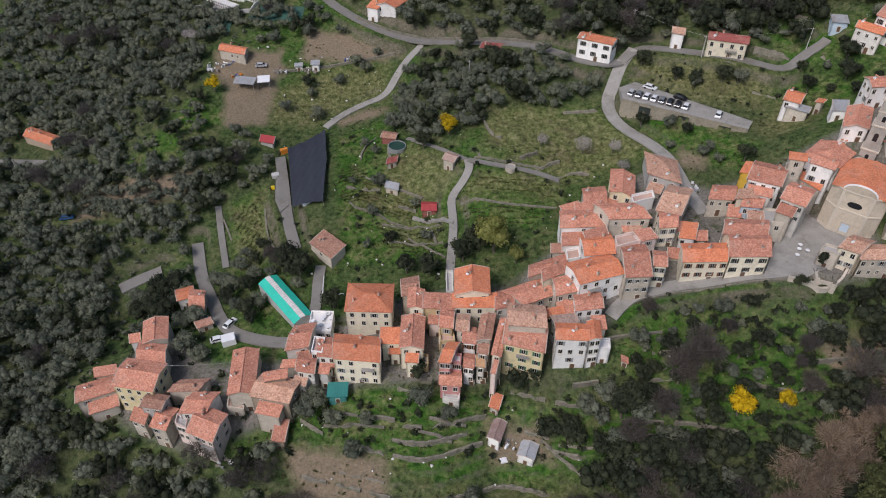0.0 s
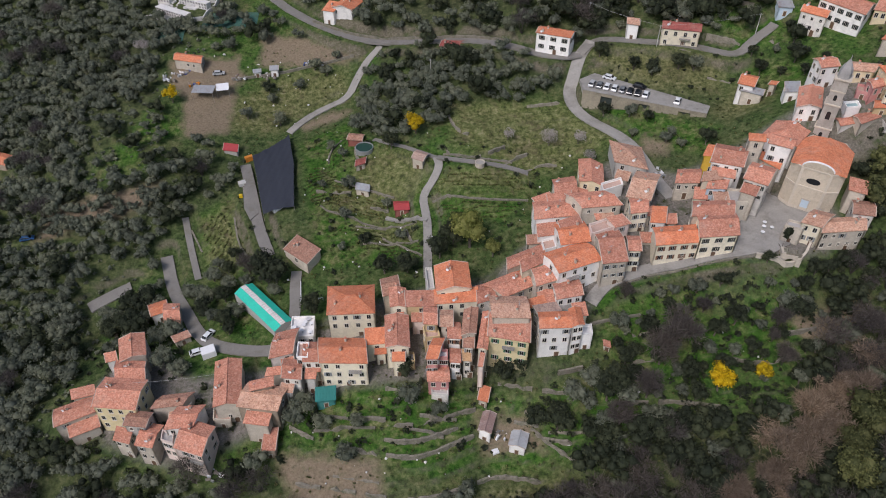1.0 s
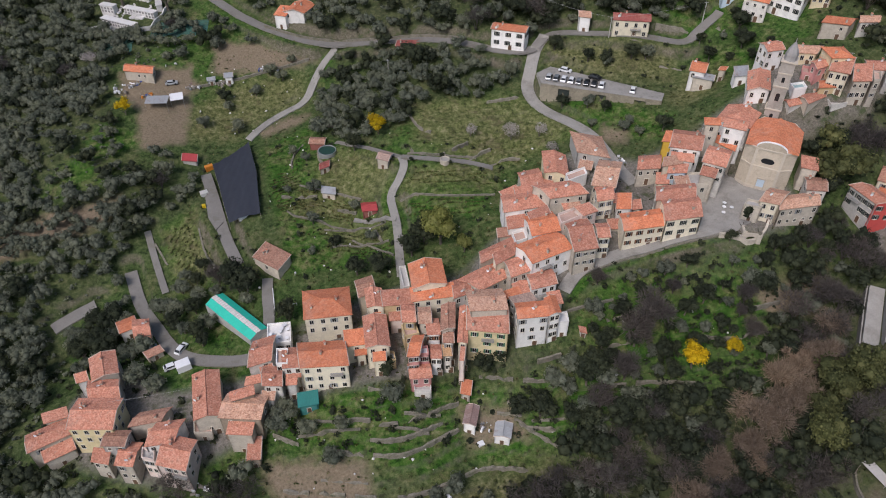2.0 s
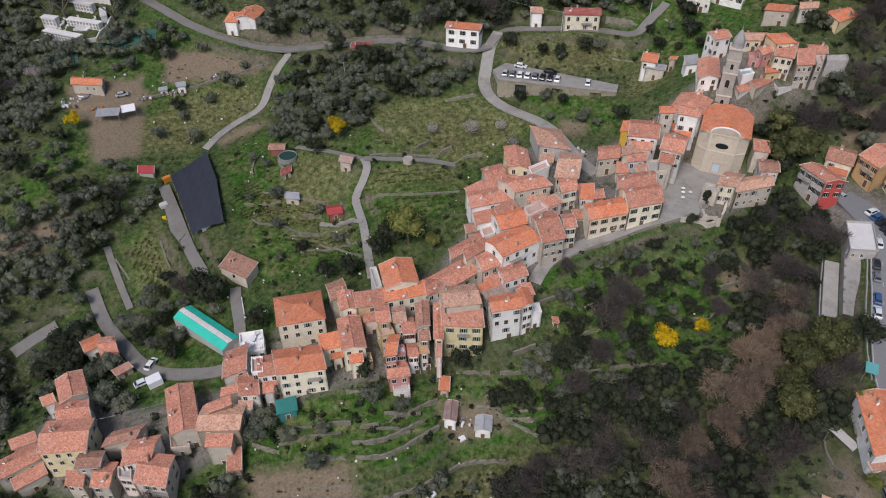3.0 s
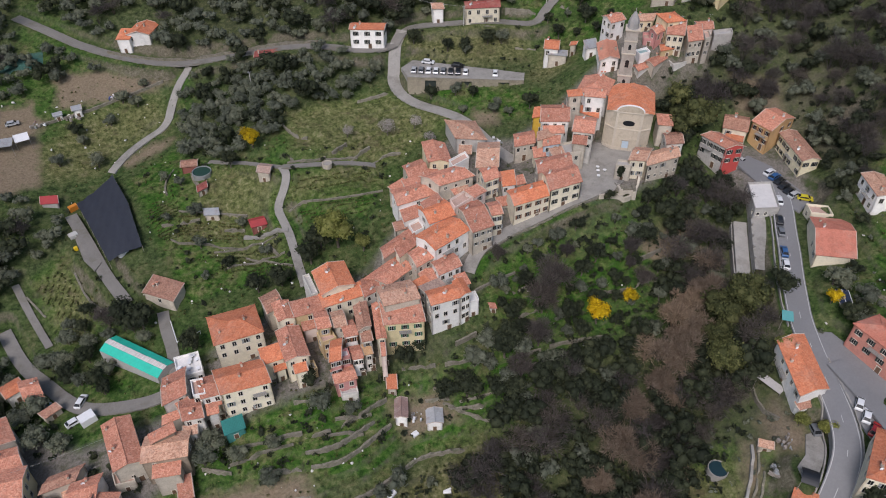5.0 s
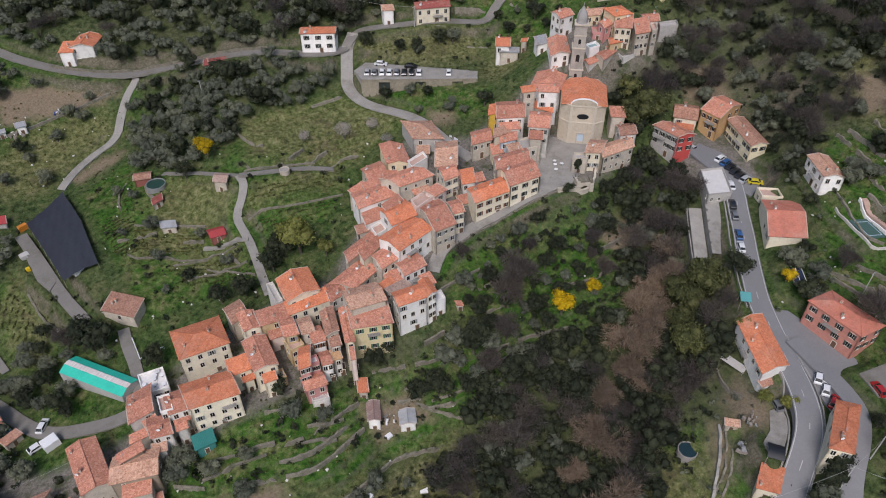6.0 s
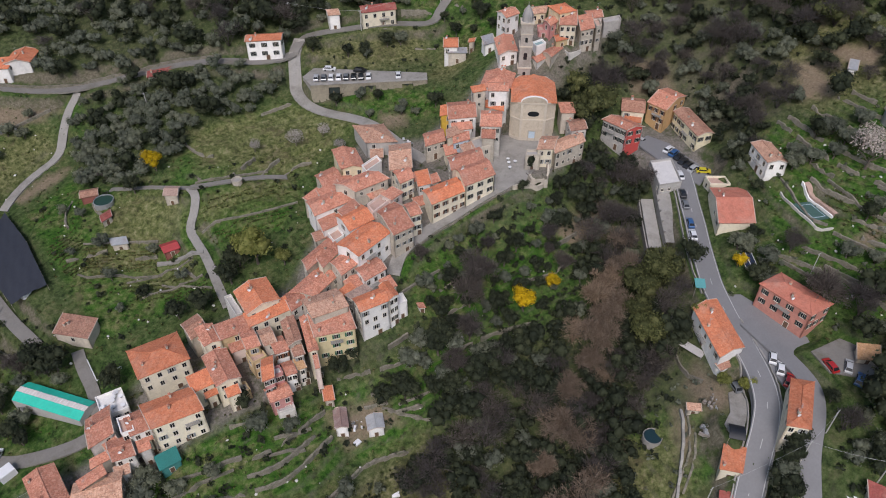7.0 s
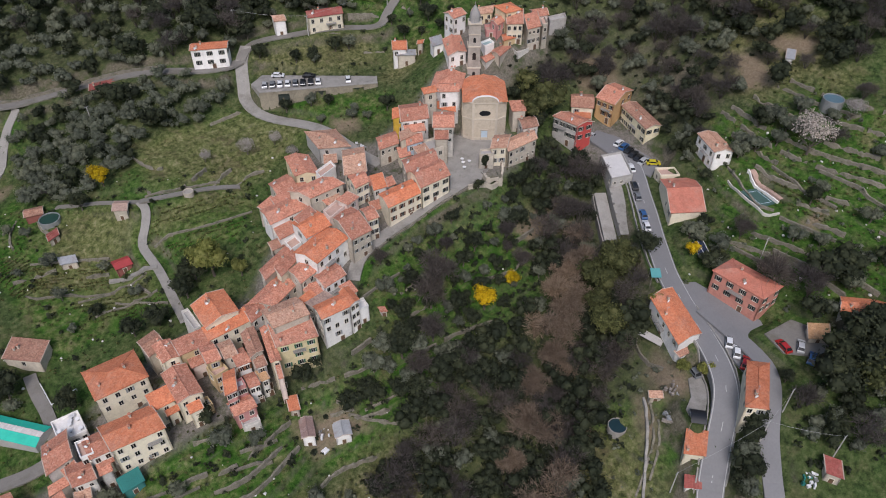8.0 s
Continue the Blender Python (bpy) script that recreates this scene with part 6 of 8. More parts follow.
# olive groves in the open, each tree by itself
near_groves = [
    ([(104, 178), (118, 180), (128, 186), (122, 206), (108, 206)], 6.0, 15, {"olive": 2, "evergreen": 2}, (0.45, 0.9)),
    ([(58, 206), (64, 212), (82, 206), (98, 198), (94, 190), (78, 197)], 9.0, 16, {"evergreen": 2, "olive": 1}, (0.5, 0.9)),
    ([(60, 219), (74, 221), (86, 214), (82, 211), (72, 218)], 4.0, 17, {"evergreen": 3, "olive": 1}, (0.6, 1.0)),
    ([(147, 83), (160, 88), (170, 78), (160, 72), (150, 77)], 5.6, 14, {"olive": 3, "evergreen": 1}, (0.8, 1.2)),
    ([(-38, 104), (8, 101), (10, 90), (-36, 92)], 9.5, 3, {"olive": 1}, (0.7, 1.1)),
    ([(46, 120), (92, 120), (104, 112), (96, 99), (62, 92), (44, 100)], 4.5, 4, {"olive": 3, "evergreen": 4, "bare": 0.5}, (0.4, 0.9)),
    ([(24, 97), (44, 103), (62, 95), (60, 90), (40, 88), (26, 90)], 4.6, 5, {"olive": 3, "bare": 0.7, "evergreen": 2.6}, (0.8, 1.2)),
    ([(136, 72), (176, 76), (184, 56), (140, 22), (126, 44), (128, 66)], 11.0, 6, {"olive": 3, "evergreen": 1, "bare": 1}, (0.6, 1.0)),
    ([(-32, 205), (-18, 212), (-2, 190), (6, 178), (-4, 145), (-30, 152), (-32, 180)], 11.0, 7, {"olive": 3, "evergreen": 1, "bare": 1}, (0.5, 0.9)),
    ([(-58, 240), (-22, 246), (-26, 222), (-56, 214)], 10.0, 8, {"olive": 3, "evergreen": 1}, (0.6, 1.0)),
    ([(64, 212), (100, 200), (92, 186), (68, 202)], 11.0, 9, {"olive": 1, "evergreen": 1}, (0.6, 1.0)),
    ([(56, 196), (64, 194), (90, 172), (82, 162), (70, 170)], 7.0, 10, {"olive": 2, "evergreen": 1}, (0.5, 0.9)),
    ([(-64, 160), (-48, 162), (-40, 148), (-42, 128), (-62, 134)], 5.4, 12, {"olive": 2, "evergreen": 1.5, "bare": 1}, (0.6, 1.0)),
    ([(-92, 150), (-66, 158), (-62, 118), (-72, 122), (-80, 134), (-92, 136)], 4.7, 13, {"olive": 3, "evergreen": 1}, (0.8, 1.2)),
]
for poly, gap_, seed_, mix_, sizes_ in near_groves:
    tx_, ty_ = scatter(poly, gap_, seed_, 1.2)
    rng_ = random.Random(seed_)
    for a_, b_ in zip(tx_, ty_):
        tree(rng_.choices(list(mix_), list(mix_.values()))[0], float(a_), float(b_), rng_.uniform(*sizes_))

# single trees that stand out
SINGLES = (("mimosa", 2.0, 191.6, 1.15), ("mimosa", 67.9, 97.2, 1.25), ("mimosa", 78.8, 98.6, 0.85), ("mimosa", -80.7, 225.4, 1.0), ("mimosa", 115.2, 69.8, 0.75),
                         ("blossom", 29.7, 182.1, 0.8), ("blossom", 42.1, 179.9, 1.1), ("blossom", 51.0, 179.2, 0.9), ("blossom", 52.6, 170.7, 0.8), ("blossom", -95.4, 254.6, 1.2),
                         ("blossom", 157.5, 67.8, 2.5), ("blossom", 172.4, 65.9, 1.3), ("willow", 14.0, 146.0, 1.5), ("willow", 19.6, 140.6, 0.65),
                         ("cypress", -92.0, 288.0, 2.2), ("cypress", -86.6, 286.4, 2.5), ("cypress", -68.6, 277.4, 2.6), ("broad", 101.2, 82.0, 1.1), ("broad", 96.0, 83.0, 1.1), ("broad", 86.6, 71.4, 1.0), ("broad", 90.6, 78.4, 0.8),
                         ("tan", 96.7, 91.6, 1.4), ("tan", 86.1, 88.3, 1.25), ("tan", 91.8, 92.5, 1.2), ("tan", 83.0, 83.0, 1.1), ("tan", 65.5, 73.2, 1.1), ("tan", 47.6, 63.2, 1.0),
                         ("evergreen", -44.6, 150.1, 1.3), ("evergreen", -40.9, 147.3, 1.2), ("evergreen", 5.6, 144.9, 1.1), ("evergreen", 9.5, 148.1, 1.1), ("evergreen", -10.0, 142.9, 1.0), ("evergreen", -3.7, 141.7, 0.9),
                         ("evergreen", -29.5, 133.5, 0.9), ("bare", 124.7, 42.1, 1.2), ("evergreen", 119.3, 25.0, 1.7), ("evergreen", 114.0, 20.5, 1.8), ("evergreen", 108.2, 24.0, 1.5), ("evergreen", 122.0, 18.0, 1.7),
                         ("evergreen", 101.5, 31.6, 0.6), ("cypress", 91.4, 126.4, 0.85), ("evergreen", 86.5, 123.0, 0.5),
                         ("evergreen", 17.5, 106.0, 0.75), ("evergreen", 22.0, 107.0, 0.6), ("evergreen", 108.5, 79.0, 1.0), ("evergreen", -6.0, 108.3, 0.7), ("olive", -31.0, 104.0, 1.1), ("olive", -33.5, 101.5, 1.2),
                         ("willow", 98.0, 66.5, 0.6), ("willow", 92.0, 46.0, 0.6), ("willow", 88.5, 49.5, 0.5), ("olive", 116.0, 62.0, 1.0), ("olive", 120.0, 74.0, 1.2), ("olive", 122.0, 66.0, 1.1),
           ("tan", 78.0, 78.5, 1.2), ("tan", 72.5, 76.0, 1.1), ("tan", 56.0, 68.0, 1.2), ("tan", 89.0, 84.5, 1.2), ("bare", 120.5, 50.0, 1.5), ("bare", 60.0, 108.0, 1.5), ("bare", 55.5, 104.5, 1.3),
           ("evergreen", 87.6, 29.6, 0.85), ("evergreen", 84.8, 28.4, 0.8), ("olive", 82.4, 26.2, 0.95), ("evergreen", 80.0, 24.0, 0.8), ("olive", 77.4, 21.8, 0.9), ("evergreen", 99.0, 121.0, 0.7), ("evergreen", 103.0, 121.5, 0.7), ("evergreen", 107.5, 122.5, 0.75), ("evergreen", 95.0, 117.5, 0.6))
for key_, x_, y_, s_ in SINGLES:
    tree(key_, x_, y_, s_)
STAND = np.array([(x_, y_, 2.6 * s_) for k_, x_, y_, s_ in SINGLES if k_ in ("tan", "broad", "mimosa", "blossom", "bare")])

# woods
GROVES = [
    ("ravine_wood", [(104, 117), (110, 124), (118, 130), (126, 122), (131, 112), (127, 104), (121, 101), (113, 117)], 3.8, {"evergreen": 3, "bare": 3.0}, (0.7, 1.15), 47, "dark trees on the bank below the road square"),
    ("lane_wood", [(142, 121), (152, 128), (162, 110), (158, 97), (148, 88), (141, 97), (146, 106)], 4.2, {"evergreen": 4, "olive": 2, "bare": 1}, (0.6, 1.05), 48, "dark shrubs and trees behind the road square"),
    ("lane_wood", [(112, 64), (119, 76), (127, 84), (132, 84), (124, 70), (118, 58)], 4.4, {"evergreen": 3, "olive": 3}, (0.5, 0.9), 49, "garden shrubs between the houses and terraces"),
    ("olive_wood", [(-86, 166), (-74, 186), (-66, 190), (-60, 200), (-56, 206), (-52, 204), (-58, 188), (-70, 180), (-73, 160), (-66, 150), (-74, 146), (-84, 152)], 4.6, {"olive": 5, "evergreen": 1.5}, (0.7, 1.15), 46, "olive trees along the edge of the meadow"),
    ("lane_wood", [(112, 29), (122, 33), (136, 25), (128, 12), (114, 6), (100, 10), (104, 22)], 6.2, {"evergreen": 3, "olive": 3, "bare": 0.6}, (0.7, 1.3), 45, "dark garden trees on the terraces beside the lane"),
    ("olive_wood", [(-8, 242), (13, 234), (38, 220), (50, 214), (52, 206), (51, 203), (38, 215), (19, 227), (-3, 234), (-18, 221), (-16, 232)], 4.8, {"olive": 6, "evergreen": 1.5}, (0.7, 1.1), 30, "olive trees along the lower side of the road"),
    ("lane_wood", [(121, 30), (134, 26), (140, 34), (134, 44), (122, 42)], 4.4, {"evergreen": 4, "bare": 1.0, "broad": 0.4}, (1.0, 1.5), 43, "dark tall trees beside the yard"),
    ("olive_wood", [(-69.3, 263.4), (-47.7, 261.2), (-34.5, 253.9), (-37, 251.3), (-52.6, 252.7), (-52.3, 247), (-69.7, 251)], 5.4, {"olive": 5, "evergreen": 1}, (0.8, 1.2), 62, "olive trees between the farm yard and the cemetery"),
    ("olive_wood", [(-92, 272), (-74, 270), (-53, 268), (-45, 264), (-53, 259), (-73, 262), (-91, 259)], 6.0, {"olive": 5, "evergreen": 1}, (0.8, 1.15), 63, "olive trees standing on harvest nets"),
    ("lane_wood", [(85.4, 31.6), (88.6, 28.8), (86, 26), (79, 20), (76, 23.8)], 2.9, {"evergreen": 3, "olive": 2}, (0.6, 0.9), 58, "dark shrubs on the strip between road and lane"),
    ("lane_wood", [(118.3, 41.5), (127.3, 40.6), (136.3, 29.7), (112, 14), (105, 24), (108, 31), (113, 29)], 4.0, {"evergreen": 5, "broad": 0.5}, (1.0, 1.6), 59, "tall dark conifers beside the yard"),
    ("lane_wood", [(98.4, 27.5), (104.2, 25), (109.5, 12.5), (104.4, 9.1), (97.7, 13.4), (92, 18)], 3.6, {"olive": 3, "evergreen": 2, "bare": 1.5}, (0.6, 1.0), 60, "scrubby trees beside the side lane"),
    ("ravine_wood", [(80, 83), (89, 80), (93.1, 71.6), (83.8, 60.8), (72.6, 58.5), (54, 50.2), (40.4, 62.8), (56, 74)], 4.6, {"bare": 4, "evergreen": 3.5, "olive": 1.5, "tan": 0.4}, (0.75, 1.15), 61, "leafless brown trees along the ravine"),
    ("lane_wood", [(78, 22), (92, 30), (96, 33.5), (98, 30), (90, 24), (82, 16)], 3.8, {"evergreen": 3, "olive": 1}, (0.8, 1.15), 44, "dark trees on the bank between road and lane"),
    ("olive_wood", [(-185, 325), (-60, 305), (-62, 262), (-90, 252), (-86, 228), (-112, 226), (-104, 196), (-78, 196), (-60, 206), (-72, 184), (-84, 166), (-100, 164), (-94, 128), (-104, 112), (-97, 90), (-130, 80), (-200, 140)],
     4.2, {"olive": 10, "evergreen": 0.7, "bare": 0.3}, (0.75, 1.25), 31, "dense grey-green olive wood on the slope"),
    ("olive_wood", [(-112, 226), (-86, 228), (-76, 212), (-62, 206), (-80, 196), (-104, 196)], 6.5, {"olive": 4, "evergreen": 1}, (0.6, 1.0), 32, "scattered olive trees on grassy terraces"),
    ("olive_wood", [(-18, 221), (-3, 234), (19, 227), (38, 215), (51, 203), (47, 197), (15, 198), (3, 187), (-18, 203)], 4.3, {"olive": 8, "evergreen": 1}, (0.8, 1.2), 33, "dense olive grove above the gardens"),
    ("far_wood", [(-58, 325), (-56, 292), (-40, 268), (-19, 252), (13, 238), (49, 219), (62, 222), (100, 211), (118, 214), (124, 202), (152, 188), (162, 196), (134, 228), (80, 262), (20, 300), (-20, 322)], 5.0, {"olive": 6, "evergreen": 2, "bare": 0.8}, (0.8, 1.35), 34, "olive wood on the far slope above the road"),
    ("ravine_wood", [(113, 119), (101, 117), (98, 106), (86, 92), (62, 91), (44, 90), (26, 84), (14, 76), (22, 62), (50, 36), (60, 46), (74, 62), (90, 62), (101, 74), (110, 84), (121, 101)], 4.4,
     {"evergreen": 5.5, "bare": 3.0, "olive": 2.4, "tan": 0.3, "broad": 0.08}, (0.8, 1.3), 35, "dark ravine wood of evergreens and bare trees"),
    ("hill_wood", [(112, 128), (124, 130), (133, 128), (147, 134), (154, 112), (160, 95), (176, 82), (190, 74), (228, 66), (232, 110), (205, 160), (165, 198), (150, 200), (152, 165), (140, 148), (118, 148)], 4.7, {"evergreen": 4, "bare": 7.0, "olive": 3.5, "broad": 0.6}, (0.75, 1.25), 36,
     "dark mixed wood on the hill behind the village"),
    ("far_wood", [(58, 217), (70, 222), (90, 214), (100, 207), (108, 206), (116, 210), (120, 222), (150, 214), (190, 190), (200, 225), (140, 262), (70, 272), (40, 244)], 4.4, {"olive": 4, "evergreen": 5, "bare": 1.5}, (0.7, 1.2), 56, "dark olive wood above the upper lane"),
    ("hill_wood", [(150, 166), (166, 176), (170, 186), (205, 190), (235, 150), (232, 110), (205, 160), (165, 198), (152, 188), (146, 172)], 5.0, {"evergreen": 4, "bare": 3, "olive": 3}, (0.8, 1.2), 57, "dark wood above the upper houses"),
    ("slope_wood", [(-124, 120), (-104, 112), (-95, 106), (-84, 101), (-76, 97.5), (-64, 93), (-52, 94), (-44, 95), (-40, 92), (-42, 84), (-12, 79), (-12, 70), (-60, 74), (-118, 78)], 4.6, {"olive": 6, "evergreen": 1.5, "bare": 1.2}, (0.8, 1.2), 37, "scrubby trees below the houses"),
    ("slope_wood", [(-8, 84), (30, 84), (22, 68), (-6, 66)], 7.0, {"olive": 2, "bare": 3, "evergreen": 2}, (0.6, 1.1), 38, "scrubby trees on the lower terraces"),
    ("lane_wood", [(150, 100), (142, 88), (128, 70), (126, 76), (134, 92), (142, 98)], 5.5, {"evergreen": 3, "olive": 2}, (0.5, 0.9), 39, "garden trees between the houses and terraces"),
    ("lane_wood", [(114, 14), (136, 22), (150, 36), (130, 40), (118, 34), (104, 22)], 5.5, {"evergreen": 3, "olive": 2, "bare": 1}, (0.9, 1.4), 40, "dark trees beside the side lane"),
    ("lane_wood", [(76, 26), (90, 33), (86, 22), (76, 14), (70, 18)], 4.5, {"evergreen": 1, "olive": 2}, (0.7, 1.1), 41, "dark trees between road and side lane"),
]
for name_, poly_, gap_, mix_, sizes_, seed_, label_ in GROVES:
    tx_, ty_ = scatter(poly_, gap_, seed_, 1.6)
    free_ = (np.hypot(tx_[:, None] - STAND[None, :, 0], ty_[:, None] - STAND[None, :, 1]) > STAND[None, :, 2] + 1.2).all(1)
    tx_, ty_ = tx_[free_], ty_[free_]
    woods(name_, mix_, tx_, ty_, sizes_, seed_, label_)


# ---- low growth ----
def tuft_arrays(seed, count=20):
    return crown_arrays(seed, 0.55, 0.05, 3, count, 0.24, 0.55, 0.8, 0.0)


def low_growth(name, polygon, spacing, seed, sizes, label, mat):
    xs, ys = scatter(polygon, spacing, seed, 0.3, 0.5)
    nr = np.random.RandomState(seed)
    keep = nr.rand(len(xs)) < 0.75
    xs, ys = xs[keep], ys[keep]
    zs = land(xs, ys)
    var = [tuft_arrays(200 + i) for i in range(4)]
    vs, fs, ts = [], [], []
    k = 0
    for i in range(len(xs)):
        v, f = var[i % 4]
        s = nr.uniform(*sizes)
        a = nr.uniform(0, 6.3)
        c, sn = math.cos(a), math.sin(a)
        vs.append(np.c_[(v[:, 0] * c - v[:, 1] * sn) * s + xs[i], (v[:, 0] * sn + v[:, 1] * c) * s + ys[i], v[:, 2] * s + zs[i] - 0.05])
        fs.append(f + k)
        ts.append(np.full(len(v), nr.rand()))
        k += len(v)
    tagged(new(name, fast_mesh(name, np.vstack(vs), np.vstack(fs), mat, np.concatenate(ts))), label, "plants", kind="stuff")


low_growth("scrub", [(-150, 300), (-62, 300), (-62, 250), (-90, 248), (-80, 205), (-72, 185), (-86, 162), (-92, 128), (-100, 90), (-150, 150)], 3.0, 51, (0.7, 2.0), "low scrub under the olive trees", OLIVE)
low_growth("scrub", [(-40, 84), (34, 84), (60, 90), (98, 104), (110, 112), (108, 84), (92, 62), (60, 44), (20, 40), (-40, 60)], 2.6, 54, (0.7, 2.2), "low scrub and brambles in the ravine", DARKLEAF)
low_growth("scrub", [(112, 128), (133, 128), (146, 132), (152, 112), (172, 98), (200, 96), (230, 130), (220, 210), (150, 205), (118, 148)], 3.0, 55, (0.8, 2.2), "low scrub on the wooded hill", DARKLEAF)
low_growth("weeds", [(-60, 250), (-20, 250), (60, 215), (100, 185), (110, 120), (90, 60), (20, 75), (-45, 85), (-60, 140)], 2.2, 52, (0.3, 0.8), "tufts of grass and weeds", WEED)
low_growth("weeds", [(120, 30), (140, 10), (185, 50), (185, 95), (140, 90), (112, 50)], 2.0, 53, (0.3, 0.9), "tufts of grass and weeds on terraces", WEED)


# ---- vehicles ----
def car_mesh(key):
    g = Geo()
    prof = [(-2.1, 0.35), (2.1, 0.35), (2.12, 0.75), (1.35, 0.92), (0.55, 1.42), (-1.25, 1.45), (-1.95, 1.0), (-2.12, 0.8)]
    n = len(prof)
    wide = [0.84, 0.84, 0.84, 0.84, 0.64, 0.64, 0.82, 0.84]
    g.add([(px, -w_, pz) for (px, pz), w_ in zip(prof, wide)] + [(px, w_, pz) for (px, pz), w_ in zip(prof, wide)],
          [tuple(range(n)), tuple(range(2 * n - 1, n - 1, -1))] + [(i, i + n, (i + 1) % n + n, (i + 1) % n) for i in range(n)])
    return g.mesh("body", CARPAINT[key])


def car_glass():
    g = Geo()
    for (x0, z0, w0), (x1, z1, w1) in (((1.3, 0.97, 0.76), (0.62, 1.41, 0.6)), ((-1.9, 1.05, 0.74), (-1.32, 1.44, 0.6))):
        o = 0.02 if x0 > 0 else -0.02
        g.add([(x0 + o, -w0, z0 + 0.02), (x0 + o, w0, z0 + 0.02), (x1 + o, w1, z1 + 0.02), (x1 + o, -w1, z1 + 0.02)], [(0, 1, 2, 3) if x0 > 0 else (3, 2, 1, 0)])
    for s in (-1, 1):
        g.add([(1.1, s * 0.86, 0.98), (0.5, s * 0.69, 1.36), (-1.2, s * 0.69, 1.38), (-1.7, s * 0.86, 1.02)], [(0, 1, 2, 3) if s > 0 else (3, 2, 1, 0)])
    return g.mesh("window", GLASS)


def wheel_mesh():
    g = Geo()
    g.beam((0, -0.1, 0), (0, 0.1, 0), 0.32, 12)
    return g.mesh("wheel", TYRE)


def car(x, y, yaw, key, z=None):
    top = tagged(new("car"), f"parked {key} car on the paved ground", "car", group="parked cars")
    top.matrix_basis = pose(x, y, z if z is not None else spot(x, y) + 0.24, 0, 0, yaw)
    part("body", shared("car" + key, lambda: car_mesh(key)), top)
    part("window", shared("carglass", car_glass), top)
    for sx in (-1.3, 1.3):
        for sy in (-0.8, 0.8):
            part("wheel", shared("wheel", wheel_mesh), top, "", Matrix.Translation((sx, sy, 0.32)))
    return top


def on_pad(key, x, y):
    return float(np.ravel(pad_height(key, x, y))[0]) + 0.145


for k_, c_ in enumerate(("silver", "grey", "white", "white", "grey", "black", "black", "white", None, None, None, "white")):
    if c_:
        car(58.6 + 2.12 * k_, 197.4 - 1.18 * k_, 61, c_, on_pad("parking", 60, 198))
car(73.0, 194.2, -38, "black", on_pad("parking", 71, 196))
car(65.0, 200.6, -36, "white", on_pad("parking", 64, 202))
for x_, y_, c_ in ((137.6, 115.5, "white"), (137.6, 113.3, "blue"), (137.5, 111.1, "black"), (137.0, 108.8, "black"), (136.9, 106.7, "black"), (136.7, 104.7, "silver")):
    car(x_, y_, 12, c_, on_pad("road_square", x_, y_))
car(138.6, 102.3, -40, "yellow", on_pad("road_square", 138.4, 102.6))
for x_, y_, a_, c_ in ((131.2, 104.6, 55, "white"), (126.0, 98.6, 54, "black"), (123.6, 95.2, 54, "grey"), (118.9, 88.9, 53, "blue"), (116.0, 85.2, 53, "white")):
    car(x_, y_, a_, c_, spot(x_, y_) + 0.25)
for x_, y_, a_, c_ in ((100.9, 46.4, 35, "white"), (99.8, 43.4, 35, "white"), (98.6, 40.2, 25, "red")):
    car(x_, y_, a_, c_, on_pad("plaza", x_, y_))
for x_, y_, a_, c_ in ((91.0, 47.6, 70, "grey"), (108.2, 37.0, 70, "red"), (111.4, 34.6, 30, "silver"), (110.1, 31.0, 20, "blue"), (-60.3, 126.5, 20, "white"), (-58.6, 132.6, 60, "white"),
                       (-120.5, 177.2, 10, "blue"), (-66.3, 239.1, 5, "silver"), (135.2, 124.4, -80, "silver")):
    car(x_, y_, a_, c_, spot(x_, y_) + 0.05)


# ---- walls of dry stone ----
def stone_wall(points, height, thick=0.5, mat=None, label="grey dry-stone terrace wall", name="stone_wall"):
    line = dense(rounded(points, 1), 1.0)
    d = np.gradient(line, axis=0)
    d /= np.linalg.norm(d, axis=1)[:, None]
    nrm = np.c_[-d[:, 1], d[:, 0]] * thick / 2
    a, b = line + nrm, line - nrm
    z = land(line[:, 0], line[:, 1])
    rng = random.Random(int(points[0][0] * 7))
    v, f = [], []
    for i in range(len(line)):
        h = z[i] + height + rng.uniform(-0.12, 0.12)
        j = rng.uniform(-0.05, 0.05)
        v += [(a[i][0] + j, a[i][1] + j, z[i] - 1.5), (a[i][0] + j, a[i][1], h), (b[i][0], b[i][1] + j, h), (b[i][0] + j, b[i][1] + j, z[i] - 1.5)]
    for i in range(len(line) - 1):
        k = i * 4
        f += [(k + j, k + j + 1, k + j + 5, k + j + 4) for j in range(3)]
    e = len(v) - 4
    f += [(0, 1, 2, 3), (e + 3, e + 2, e + 1, e)]
    ob = new(name, plain_mesh(name, v, f, [mat or STONEWALL]))
    tagged(ob, label, "wall", kind="structure")


